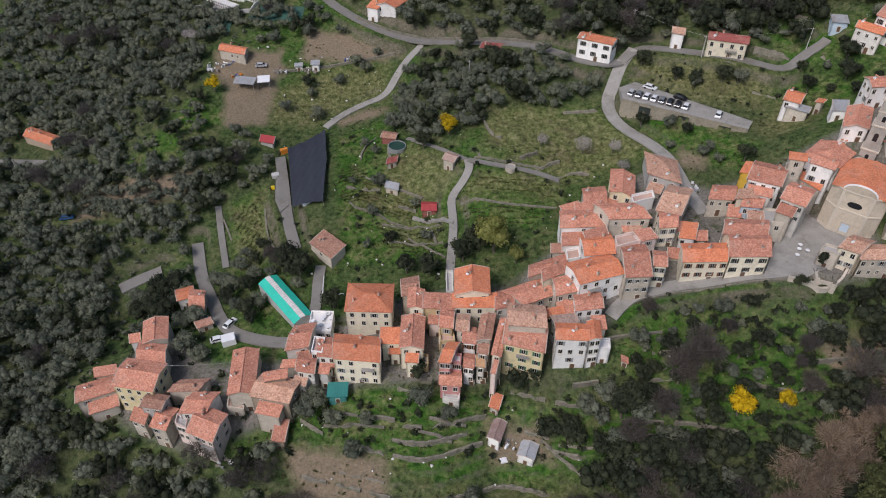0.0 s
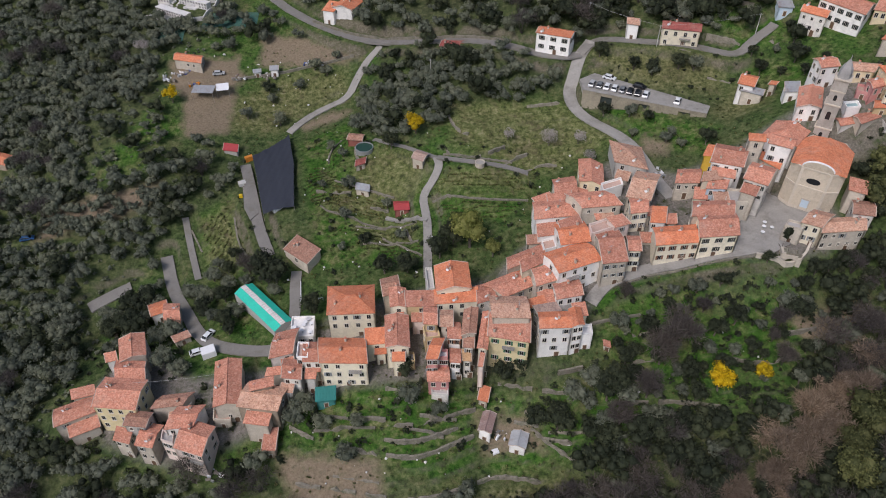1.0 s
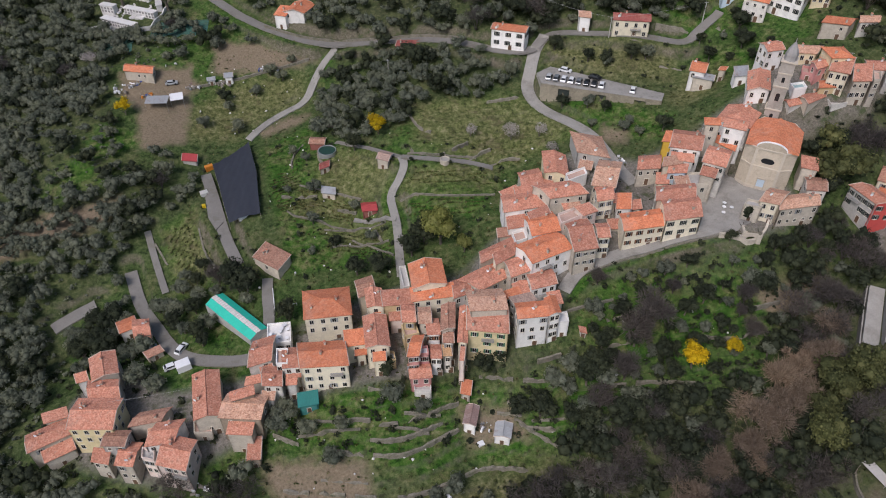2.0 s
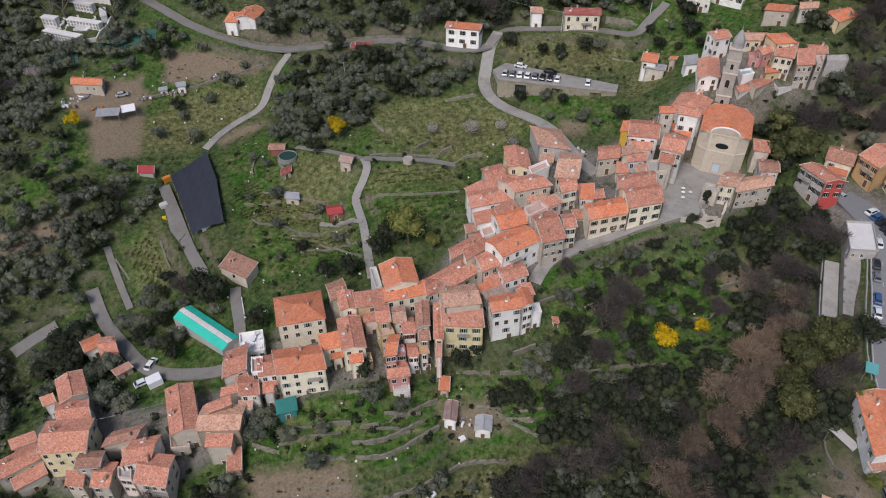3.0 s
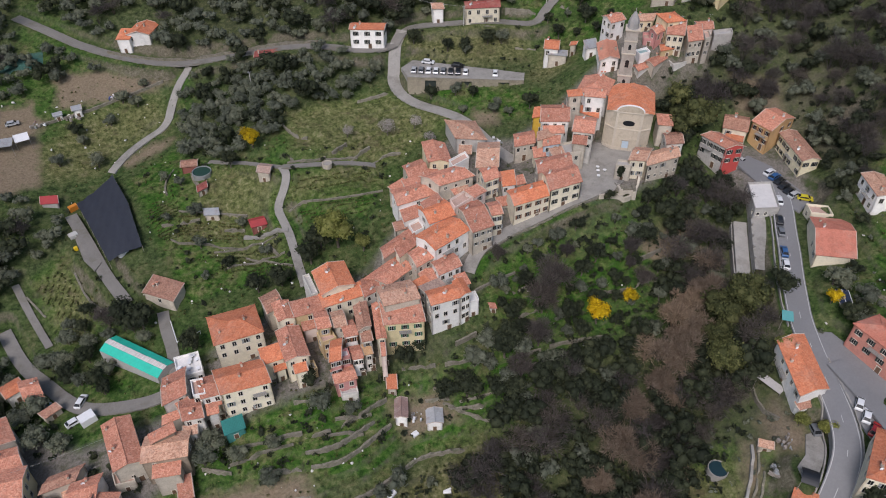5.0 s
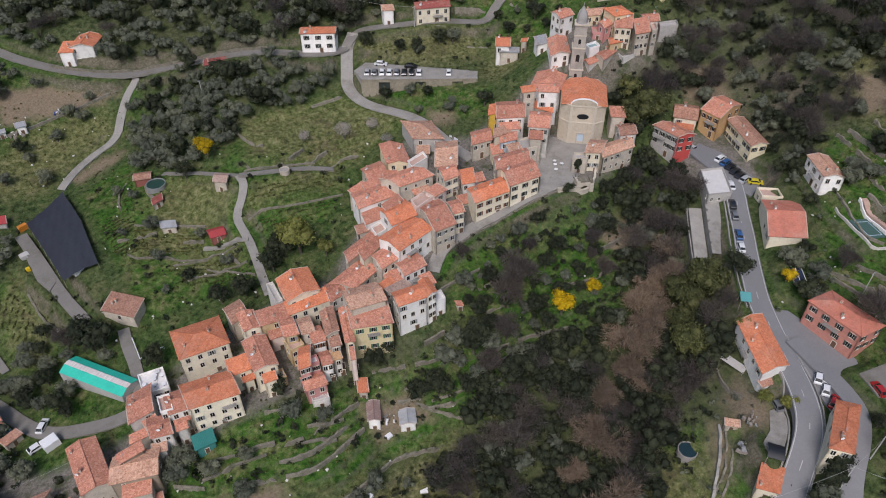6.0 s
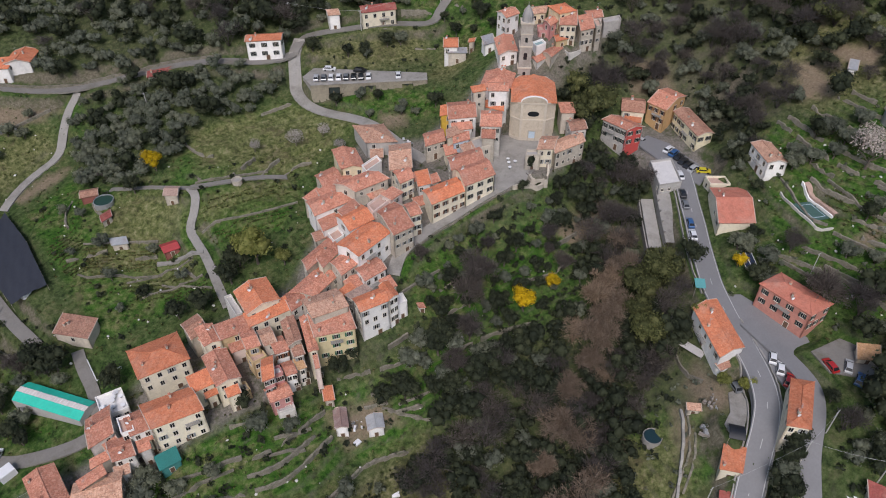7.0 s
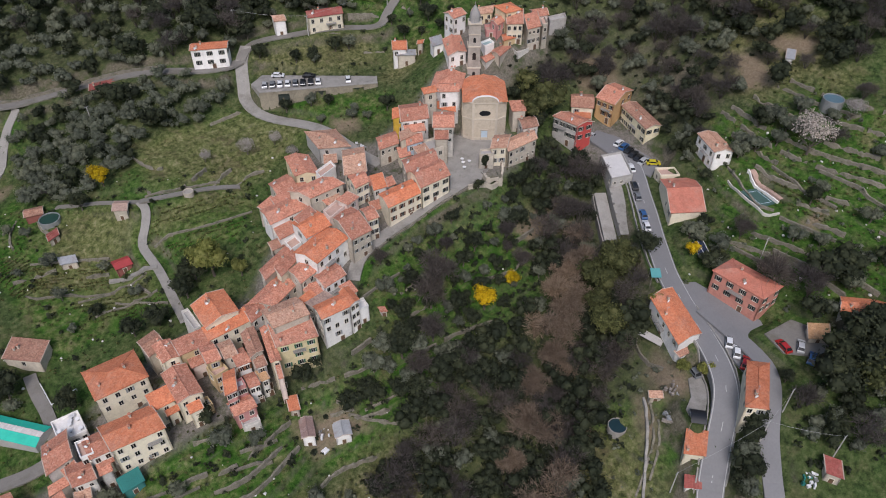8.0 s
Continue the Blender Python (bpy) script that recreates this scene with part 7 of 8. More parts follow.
STONEWALL = surface("dry_stone", (0.215, 0.195, 0.155), 0.95, 0.55, 0.8, 3.0, stain=(0.05, 0.07, 0.025), relief=0.8)
for pts_, h_ in (([(-27, 101.4), (-19.4, 99.7), (-11.3, 98)], 0.7), ([(-3.3, 98.4), (5.4, 97.7)], 0.8), ([(-5.9, 96), (2.1, 94.3)], 0.7), ([(39.9, 113.9), (53, 115.2)], 0.6), ([(30.6, 104.2), (36.7, 104.8)], 1.6),
                 ([(-24.3, 89.3), (-13.6, 86.5)], 0.5), ([(-29, 98.6), (-13.9, 96.9)], 0.6), ([(27, 93.8), (39.2, 92.2)], 0.6), ([(23, 95.1), (30.9, 88.4), (34.8, 87.1)], 0.7),
                 ([(5.1, 164.9), (18.8, 161.1), (32.4, 159.2)], 0.5), ([(9.5, 179), (19.5, 175.6), (30, 174.6)], 0.5), ([(124.7, 63.9), (126.7, 48.6)], 0.9), ([(149.7, 72.2), (147.9, 64.7), (148, 51.8)], 0.9),
                 ([(138.2, 60.7), (140.3, 46.2)], 0.9), ([(144.5, 82), (139.6, 71.3), (137.1, 66.7), (139.3, 63.2)], 0.7), ([(80, 50.4), (75.1, 44.3), (71.2, 41.8), (63.8, 38.5)], 0.4), ([(77.7, 45.8), (74, 41.7), (68, 38.6)], 0.35),
                 ([(-56, 176), (-54, 166), (-50, 158), (-47, 154)], 0.6), ([(-70, 176), (-66, 168)], 0.4), ([(-18, 163), (0, 158.5)], 0.4), ([(-16, 156), (0, 151.5)], 0.4), ([(155, 62), (156, 46), (152, 36)], 0.9), ([(130, 56), (132, 40)], 0.8)):
    stone_wall(pts_, h_)
stone_wall([(98.6, 60.5), (95.2, 52.5), (92.4, 46.8), (89.6, 42.6), (85.4, 39.2), (78.4, 35.0), (70.6, 29.6)], 0.75, 0.3, CONCRETE, "low concrete parapet along the road", "parapet")
stone_wall([(104.2, 58.6), (101.2, 51), (98.3, 44), (94.6, 38.6), (90.4, 34.8), (84.4, 31.2), (76.4, 26)], 0.7, 0.3, CONCRETE, "low concrete parapet beside the plaza", "parapet")
stone_wall([(-32.5, 259.4), (-21.5, 252.8), (-10, 247.4), (2, 242.6), (12.5, 237.4), (24, 231.4), (36.4, 223.2)], 1.3, 0.5, None, "stone wall along the upper side of the road", "stone_wall")
stone_wall([(-8.9, 164.3), (3.0, 158.6)], 0.5, 1.3, CONCRETE, "broad concrete edge between garden plots", "garden_wall")
stone_wall([(-10.2, 156.8), (-5, 151.5), (0.6, 146.2)], 0.6, 0.4)
stone_wall([(-28.3, 170.1), (-19.5, 165.7), (-8.7, 160.6)], 0.6, 0.4)
stone_wall([(-24.1, 180.3), (-14.6, 175.1), (-6.1, 170.1)], 0.5, 0.4)
stone_wall([(79.7, 52.1), (76.1, 47.3), (69.2, 41.2), (62, 35)], 0.9, 0.6, CONCRETE, "pale winding wall beside the garden steps", "garden_wall")
stone_wall([(95.5, 71.5), (89.5, 65.5), (86.1, 57.8), (86.6, 53.0)], 1.2, 0.4, None, "stone wall of the terrace garden", "garden_wall")
stone_wall([(-61.3, 236.7), (-52, 238.8), (-42.5, 240.2), (-28.4, 242.3), (-17.5, 242.0)], 0.8, 0.6, None, "rough stone wall across the farm slope", "stone_wall")
stone_wall([(127.6, 104.6), (122, 96.5), (114.5, 87.6), (107, 77.5), (102.5, 69.5)], 0.7, 0.3, CONCRETE, "concrete parapet above the ravine", "parapet")
stone_wall([(88, 125.4), (81.6, 124.6), (73, 124.8), (64.8, 124), (57.8, 124.2), (51, 122.4)], 0.5, 0.4, None, "stone parapet along the village street", "parapet")


def terrace_level(x, y):
    return (float(lie(x, y)) + 0.6 * math.sin(x * 0.07) + 0.4 * math.sin(y * 0.11)) / 1.7


def contour(x, y, level, steps, way):
    """A line of equal terrace level through x, y."""
    out = []
    for _ in range(steps):
        e = 0.4
        for _ in range(2):
            u = terrace_level(x, y)
            gx_, gy_ = (terrace_level(x + e, y) - u) / e, (terrace_level(x, y + e) - u) / e
            g2 = gx_ * gx_ + gy_ * gy_ + 1e-6
            k = max(-1.5, min(1.5, (level - u) / g2 * math.sqrt(g2))) / math.sqrt(g2)
            x, y = x + gx_ * k, y + gy_ * k
        out.append((x, y))
        n = math.sqrt(g2)
        x, y = x - way * gy_ / n * 1.2, y + way * gx_ / n * 1.2
    return out


def riser_wall(line, seed):
    """Dry stones against the rise between two terraces, with slumped stretches."""
    line = np.array(line)
    d = np.gradient(line, axis=0)
    d /= np.linalg.norm(d, axis=1)[:, None] + 1e-9
    nrm = np.c_[-d[:, 1], d[:, 0]]
    za, zb = land(*(line + nrm * 0.9).T), land(*(line - nrm * 0.9).T)
    rng = random.Random(seed)
    v, f = [], []
    for i, (p, m) in enumerate(zip(line, nrm)):
        up = m if za[i] > zb[i] else -m
        top, low = max(za[i], zb[i]), min(za[i], zb[i])
        h = top + rng.uniform(-0.45, 0.08) - (0.9 if rng.random() < 0.12 else 0)
        j = rng.uniform(-0.12, 0.12)
        a, b = p - up * (0.42 + j), p + up * (0.02 + j)
        v += [(a[0] - up[0] * 0.15, a[1] - up[1] * 0.15, low - 0.8), (a[0], a[1], max(h, low + 0.15)), (b[0], b[1], max(h, low + 0.15) + 0.05), (b[0], b[1], low - 0.8)]
    for i in range(len(line) - 1):
        k = i * 4
        f += [(k + j, k + j + 1, k + j + 5, k + j + 4) for j in range(3)]
    e = len(v) - 4
    f += [(0, 1, 2, 3), (e + 3, e + 2, e + 1, e)]
    tagged(new("stone_wall", plain_mesh("stone_wall", v, f, [STONEWALL])), "dry-stone wall holding a grassy terrace", "wall", kind="structure")


# (where the terraces lie, line across them, chance of a wall)
TERRACES = [
    ([(124, 66), (140, 80), (178, 80), (186, 56), (140, 18), (122, 34)], [(122, 52), (184, 58)], 0.7),
    ([(124, 66), (140, 80), (178, 80), (186, 56), (140, 18), (122, 34)], [(122, 38), (170, 38)], 0.35),
    ([(-38, 106), (36, 105), (32, 84), (-36, 80)], [(-8, 104), (-10, 80)], 0.5),
    ([(-38, 106), (36, 105), (32, 84), (-36, 80)], [(22, 104), (22, 84)], 0.4),
    ([(40, 120), (90, 120), (100, 106), (60, 90), (40, 96)], [(62, 120), (62, 92)], 0.35),
    ([(-30, 206), (4, 188), (2, 146), (-30, 152)], [(-10, 150), (-10, 190)], 0.6),
    ([(5, 178), (50, 192), (40, 160), (24, 150), (4, 156)], [(22, 152), (30, 194)], 0.7),
    ([(12, 199), (49, 198), (63, 178), (52, 174), (36, 171), (9, 181)], [(24, 174), (34, 198)], 0.5),
    ([(152, 100), (180, 84), (178, 60), (160, 48), (150, 70), (146, 84)], [(150, 78), (178, 74)], 0.75),
    ([(104, 26), (124, 32), (142, 18), (120, 4), (98, 8)], [(102, 16), (140, 20)], 0.7),
    ([(-112, 230), (-70, 214), (-60, 180), (-88, 150), (-120, 170)], [(-70, 178), (-116, 190)], 0.4),
    ([(62, 214), (118, 226), (130, 204), (100, 190)], [(90, 190), (104, 224)], 0.5),
]
for ti_, (area_, across_, chance_) in enumerate(TERRACES):
    rng_ = random.Random(900 + ti_)
    walk_ = dense(across_, 0.15)
    was_ = None
    for sx_, sy_ in walk_:
        u_ = terrace_level(sx_, sy_) - 0.91
        if was_ is not None and math.floor(u_) != math.floor(was_) and rng_.random() < chance_:
            lev_ = max(math.floor(u_), math.floor(was_)) + 0.91
            path_ = contour(sx_, sy_, lev_, 30, -1)[::-1] + contour(sx_, sy_, lev_, 30, 1)[1:]
            px_, py_ = np.array(path_).T
            keep_ = inside(px_, py_, area_) & ~blocked(px_, py_, 0.6)
            run_ = []
            stop_ = rng_.randint(5, 15)
            for q_, ok_ in zip(path_ + [path_[-1]], list(keep_) + [False]):
                if ok_ and len(run_) < stop_:
                    run_.append(q_)
                    continue
                if len(run_) > 4:
                    riser_wall(run_, rng_.randint(0, 9999))
                run_, stop_ = [], rng_.randint(5, 15)
                if rng_.random() < 0.5:
                    stop_ = 3
        was_ = u_


# ---- wall under the car park, with three garage openings ----
def garage_wall():
    top = tagged(new("retaining_wall"), "stone-faced wall under the car park with three garages", "wall", kind="structure")
    a, b = Vector((55.4, 195.2, 17.34)), Vector((88.9, 177.7, 17.34))
    length = (b - a).length
    top.matrix_basis = Matrix.Translation(a) @ Matrix.Rotation(math.atan2(b.y - a.y, b.x - a.x), 4, "Z")
    spans = [(0.2 * length, 3.6), (0.51 * length, 3.4), (0.83 * length, 3.6)]
    cuts = [0.0] + [q for c, w in spans for q in (c - w / 2, c + w / 2)] + [length]
    for x0, x1 in zip(cuts[::2], cuts[1::2]):
        g = Geo()
        g.box(x0, -0.9, -6.0, x1, -0.03, -0.9)
        part("pier", g.mesh("pier", GARAGESTONE), top)
    g = Geo()
    g.box(0, -0.9, -0.897, length, -0.03, 0.12)
    part("lintel", g.mesh("lintel", GARAGESTONE), top)
    g = Geo()
    g.box(0, -1.0, 0.123, length, 0.12, 0.27)
    part("coping", g.mesh("coping", CONCRETE), top)
    # dark ribbed panels stand in for the shade inside the openings
    for c, w in spans:
        g = Geo()
        g.box(c - w / 2, -0.25, -6.0, c + w / 2, -0.035, -0.9)
        for k in range(5):
            g.box(c - w / 2 + 0.05, -0.29, -5.6 + k * 0.95, c + w / 2 - 0.05, -0.25, -4.75 + k * 0.95)
        part("garage_door", g.mesh("garage_door", SHUTTER["dark"]), top, "dark metal garage door")


GARAGESTONE = surface("tan_faced_stone", (0.30, 0.265, 0.20), 0.9, 0.4, 0.5, 2.5, stain=(0.16, 0.14, 0.10))
garage_wall()


# ---- ramps of the garage below the road ----
def ramp_deck(points, heights, width, label):
    strip("ramp", np.array(points, float), np.array(heights, float), width, CONCRETE, label, "ramp", 0.0, 7.0)


ramp_deck([(123.3, 102.9), (119.8, 98.0), (116.4, 93.2), (112.5, 87.6)], [4.4, 3.2, 2.0, 0.8], 5.0, "grey concrete deck beside the road")
ramp_deck([(119.4, 105.4), (116.0, 100.6), (112.6, 95.8), (109.2, 91.0)], [1.6, 0.4, -0.8, -2.0], 3.6, "lower grey concrete ramp")
stone_wall([(117.6, 106.6), (114.2, 101.8), (110.8, 97.0), (107.4, 92.2)], 2.6, 0.3, CONCRETE, "stained concrete wall of the ramp", "ramp_wall")
for k_ in range(5):
    x_, y_ = 121.4 - 2.2 * k_, 104.2 - 3.1 * k_
    g_ = Geo()
    g_.box(-0.2, -0.2, -4.0, 0.2, 0.2, 1.0)
    pier_ = tagged(new("ramp_pier", shared("ramp_pier", lambda: g_.mesh("ramp_pier", CONCRETE))), "stained concrete pier beside the ramp", "pier", group="piers of the ramp")
    pier_.matrix_basis = pose(x_, y_, 4.2 - 0.75 * k_, 0, 0, 54)


# ---- farm things ----
def post(g, x, y, z0, z1, r=0.06):
    g.tube(x, y, z0, z1, r, r, 6)


def shade_net():
    pts = [(-52.1, 201), (-40.5, 210.3), (-37.3, 189.3), (-36.0, 169.4), (-45.6, 169.9)]
    top = tagged(new("shade_net"), "large dark blue shade net over a plot", "shade net")
    left, right = [(-45.6, 169.9), (-47.6, 179.5), (-49.7, 190), (-52.1, 201)], [(-36.0, 169.4), (-36.7, 180), (-37.3, 190), (-40.5, 210.3)]
    nu, nv = 14, 26
    g = Geo()
    v = []
    la, ra = dense(left, 1.0), dense(right, 1.0)
    for j in range(nv + 1):
        p = la[int(j / nv * (len(la) - 1))]
        q = ra[int(j / nv * (len(ra) - 1))]
        for i in range(nu + 1):
            s = p + (q - p) * i / nu
            sag = 0.22 * math.sin(i * 1.9) * math.sin(j * 1.3) - 0.25 * math.sin(math.pi * ((i / nu * 3) % 1))
            v.append((s[0], s[1], float(lie(s[0], s[1])) + 2.1 + sag))
    g.add(v, [(j * (nu + 1) + i, j * (nu + 1) + i + 1, (j + 1) * (nu + 1) + i + 1, (j + 1) * (nu + 1) + i) for j in range(nv) for i in range(nu)])
    part("net", g.mesh("net", NET, smooth=True), top)
    for line in (la, ra):
        for p in line[::5]:
            h = Geo()
            z = float(lie(p[0], p[1]))
            post(h, p[0], p[1], z - 0.6, z + 2.1)
            part("post", h.mesh("post", TIMBER), top)


shade_net()


PALERIDGE = surface("pale_ribbed_ridge", (0.60, 0.55, 0.52), 0.7, 0.3, 0.8, 3.0)


def tunnel():
    top = tagged(new("greenhouse"), "long turquoise sheeted greenhouse with grey ridge", "greenhouse")
    a, b = Vector((-49.8, 145.2, 0)), Vector((-37.4, 129.8, 0))
    u = (b - a).normalized()
    s = Vector((u.y, -u.x, 0))
    za, zb = spot(a.x, a.y), spot(b.x, b.y)
    zm = max(za, zb)
    for name, o0, o1, h0, h1, mat in (("side_sheet", -2.9, -0.75, 1.7, 2.6, MEMBRANE), ("ridge_sheet", -0.75, 0.75, 2.65, 2.7, PALERIDGE), ("side_sheet", 0.75, 2.9, 2.6, 1.7, MEMBRANE)):
        g = Geo()
        n = 14
        rim = []
        for i in range(n + 1):
            p = a.lerp(b, i / n)
            for o, h in ((o0, h0), (o1, h1)):
                w = p + s * o
                rim.append((w.x, w.y, zm + h + 0.07 * (i % 2)))
        g.add(rim + [(x, y, z - 0.06) for x, y, z in rim], [(2 * i, 2 * i + 2, 2 * i + 3, 2 * i + 1) for i in range(n)] + [(2 * i + 2 * n + 2, 2 * i + 2 * n + 3, 2 * i + 2 * n + 5, 2 * i + 2 * n + 4) for i in range(n)])
        part(name, g.mesh(name, mat), top)
    for k in range(1, 22):
        p = a.lerp(b, k / 22)
        g = Geo()
        g.beam((p + s * -0.75).to_tuple()[:2] + (zm + 2.8,), (p + s * 0.75).to_tuple()[:2] + (zm + 2.8,), 0.07, 5)
        part("ridge_bar", g.mesh("ridge_bar", WHITE), top)
    for o in (-2.8, 2.8):
        g = Geo()
        p, q = a + s * o, b + s * o
        g.add([(p.x, p.y, min(za, zb) - 1), (q.x, q.y, min(za, zb) - 1), (q.x, q.y, zm + 1.65), (p.x, p.y, zm + 1.65)], [(0, 1, 2, 3)])
        g.add([(p.x + s.x * 0.1, p.y + s.y * 0.1, min(za, zb) - 1), (q.x + s.x * 0.1, q.y + s.y * 0.1, min(za, zb) - 1), (q.x + s.x * 0.1, q.y + s.y * 0.1, zm + 1.65), (p.x + s.x * 0.1, p.y + s.y * 0.1, zm + 1.65)], [(3, 2, 1, 0)])
        part("side_wall", g.mesh("side_wall", GREYSHEET), top)
    for e in (a, b):
        g = Geo()
        v = [(e + s * o) for o in (-2.8, 2.8, 0.75, -0.75)]
        hs = [zm + 1.65, zm + 1.65, zm + 2.55, zm + 2.55]
        g.add([(v[0].x, v[0].y, min(za, zb) - 1), (v[1].x, v[1].y, min(za, zb) - 1)] + [(v[i].x, v[i].y, hs[i]) for i in (1, 2, 3, 0)], [(0, 1, 2, 3, 4, 5)])
        part("end_wall", g.mesh("end_wall", GREYSHEET), top)


tunnel()


def canopy(x, y, w, d, height, yaw, mat, label, tilt=0.15, curved=False):
    top = tagged(new("canopy"), label, "canopy")
    z = spot(x, y)
    top.matrix_basis = pose(x, y, z, 0, 0, yaw)
    g = Geo()
    n = 8
    v = []
    for i in range(n + 1):
        q = -d / 2 + d * i / n
        h = height + (0.7 * math.cos(q / d * math.pi) if curved else tilt * q)
        v += [(-w / 2, q, h), (w / 2, q, h), (-w / 2, q, h - 0.08), (w / 2, q, h - 0.08)]
    f = [(0, 2, 3, 1), (4 * n, 4 * n + 1, 4 * n + 3, 4 * n + 2)]
    for i in range(n):
        k = 4 * i
        f += [(k, k + 1, k + 5, k + 4), (k + 2, k + 6, k + 7, k + 3), (k, k + 4, k + 6, k + 2), (k + 1, k + 3, k + 7, k + 5)]
    g.add(v, f)
    part("roof", g.mesh("roof", mat), top)
    for sx in (-1, 1):
        for sy in (-1, 1):
            h = Geo()
            post(h, sx * (w / 2 - 0.15), sy * (d / 2 - 0.15), -1.5, height - 0.2, 0.07)
            part("post", h.mesh("post", TIMBER), top)


canopy(-70.2, 228.6, 7.6, 4.2, 3.0, -8, TILE["metal"], "grey sheet metal canopy in the farm yard")
canopy(-64.0, 230.3, 4.4, 4.0, 3.1, 8, WHITE, "white sheet canopy in the farm yard")
canopy(80.0, 38.4, 3.4, 3.8, 2.3, -48, surface("black_tarpaulin", (0.012, 0.014, 0.018), 0.5), "black curved canopy beside the road", curved=True)
canopy(102.9, 71.0, 2.6, 3.0, 2.1, -40, surface("turquoise_tarpaulin", (0.12, 0.38, 0.38), 0.6), "turquoise tarpaulin canopy under the road")
canopy(90.5, 60.5, 2.4, 6.0, 2.0, 20, TILE["deck"], "grey flat canopy on a garden terrace")


def tank(x, y, r, h, mat, covermat, label):
    top = tagged(new("water_tank"), label, "water tank")
    top.matrix_basis = Matrix.Translation((x, y, spot(x, y)))
    g = Geo()
    n = 20
    ring = [(math.cos(2 * math.pi * i / n), math.sin(2 * math.pi * i / n)) for i in range(n)]
    prof = [(r, -1.5), (r, h), (r - 0.2, h), (r - 0.2, -1.5)]
    g.add([(a * b, c * b, z) for a, c in ring for b, z in prof], [(4 * i + k, 4 * ((i + 1) % n) + k, 4 * ((i + 1) % n) + k + 1, 4 * i + k + 1) for i in range(n) for k in range(3)])
    part("wall", g.mesh("wall", mat), top)
    c = Geo()
    c.tube(0, 0, h - 0.5, h - 0.3, r - 0.2, r - 0.2, n)
    part("water", c.mesh("water", covermat), top)


tank(-14.6, 191.6, 2.9, 1.4, METAL, POOLWATER, "round water tank with dark green water")
tank(19.9, 172.3, 1.5, 1.6, WALL["stone"], surface("grey_tank_cover", (0.3, 0.28, 0.25), 0.9), "round stone cistern beside the path")
tank(172.6, 72.3, 2.9, 2.4, METAL, surface("blue_tank_cover", (0.10, 0.17, 0.21), 0.5), "round tank with blue-grey cover on the terrace")
tank(71.8, 52.2, 2.3, 1.1, CONCRETE, surface("dark_teal_cover", (0.01, 0.035, 0.045), 0.5), "round concrete tank with dark cover")


def pole(x, y, h, lamp=False, label="pale concrete utility pole"):
    top = tagged(new("utility_pole"), label, "pole")
    top.matrix_basis = Matrix.Translation((x, y, spot(x, y)))
    g = Geo()
    g.tube(0, 0, -0.8, h, 0.16, 0.1, 8)
    part("shaft", g.mesh("shaft", POLE), top)
    c = Geo()
    c.box(-0.6, -0.06, h - 0.4, 0.6, 0.06, h - 0.28)
    for sx in (-0.5, 0, 0.5):
        c.tube(sx, 0, h - 0.28, h - 0.1, 0.05, 0.05, 6)
    part("crossarm", c.mesh("crossarm", METAL), top)
    return Vector((x, y, spot(x, y) + h - 0.1))


tops = [pole(85.8, 26.5, 8), pole(93.7, 14.6, 9), pole(68.6, 33.6, 8), pole(95.0, 27.5, 8), pole(124.7, 56.1, 9.5), pole(81.4, 207.7, 7), pole(61.9, 222.0, 8), pole(8.9, 219, 7), pole(112, 205, 7)]


def cable(a, b, sag):
    g = Geo()
    n = 10
    p = [a.lerp(b, i / n) - Vector((0, 0, sag * 4 * (i / n) * (1 - i / n))) for i in range(n + 1)]
    for i in range(n):
        g.beam(p[i], p[i + 1], 0.025, 4)
    tagged(new("cable", g.mesh("cable", METAL)), "thin grey overhead cable between poles", "cable")


cable(tops[0], tops[1], 0.6)
cable(tops[2], tops[0], 0.7)
cable(tops[0], tops[3], 0.5)
cable(tops[6], tops[5], 0.8)
cable(tops[5], tops[8], 0.8)
cable(Vector((-52, 112, -8)), Vector((-72, 112, -9)), 0.5)


# cemetery blocks
def tomb_block(x, y, length, depth, h, yaw):
    top = tagged(new("cemetery_block"), "long pale block of burial niches in the cemetery", "tomb block")
    top.matrix_basis = pose(x, y, spot(x, y), 0, 0, yaw)
    FOOTPRINTS.append((x, y, length, depth, yaw))
    g = Geo()
    g.box(-length / 2, -depth / 2, -2.5, length / 2, depth / 2, h)
    g.box(-length / 2 - 0.2, -depth / 2 - 0.25, h, length / 2 + 0.2, depth / 2 + 0.2, h + 0.25)
    part("body", g.mesh("body", MARBLE), top)
    n = int(length / 1.3)
    for i in range(n):
        for k in range(2):
            c = Geo()
            c.box(-0.42, -0.04, -0.42, 0.42, 0.0, 0.42)
            part("niche", shared("niche", lambda: c.mesh("niche", surface("grey_niche_stone", (0.22, 0.21, 0.21), 0.6))), top, "", Matrix.Translation((-length / 2 + (i + 0.5) * length / n, -depth / 2 - 0.01, 0.7 + k * 1.15)))


tomb_block(-79, 287.5, 8, 2.2, 2.8, -34)
tomb_block(-79, 278.5, 14, 2.4, 2.4, -32)
tomb_block(-86.5, 273.5, 16, 2.6, 2.2, -36)
tomb_block(-72.2, 281.0, 8, 2.0, 2.4, -82)
tomb_block(-91.5, 284.0, 6, 2.4, 2.8, -30)
for pts_ in ([(-99.4, 277), (-88, 270.5), (-79, 267.8), (-74.6, 268.6)], [(-74.6, 268.6), (-70.2, 275), (-68.8, 279)], [(-86, 296), (-77, 291.6), (-69.6, 286.8)]):
    stone_wall(pts_, 1.6, 0.4, MARBLE, "pale cemetery wall", "cemetery_wall")
rng_ = random.Random(31)
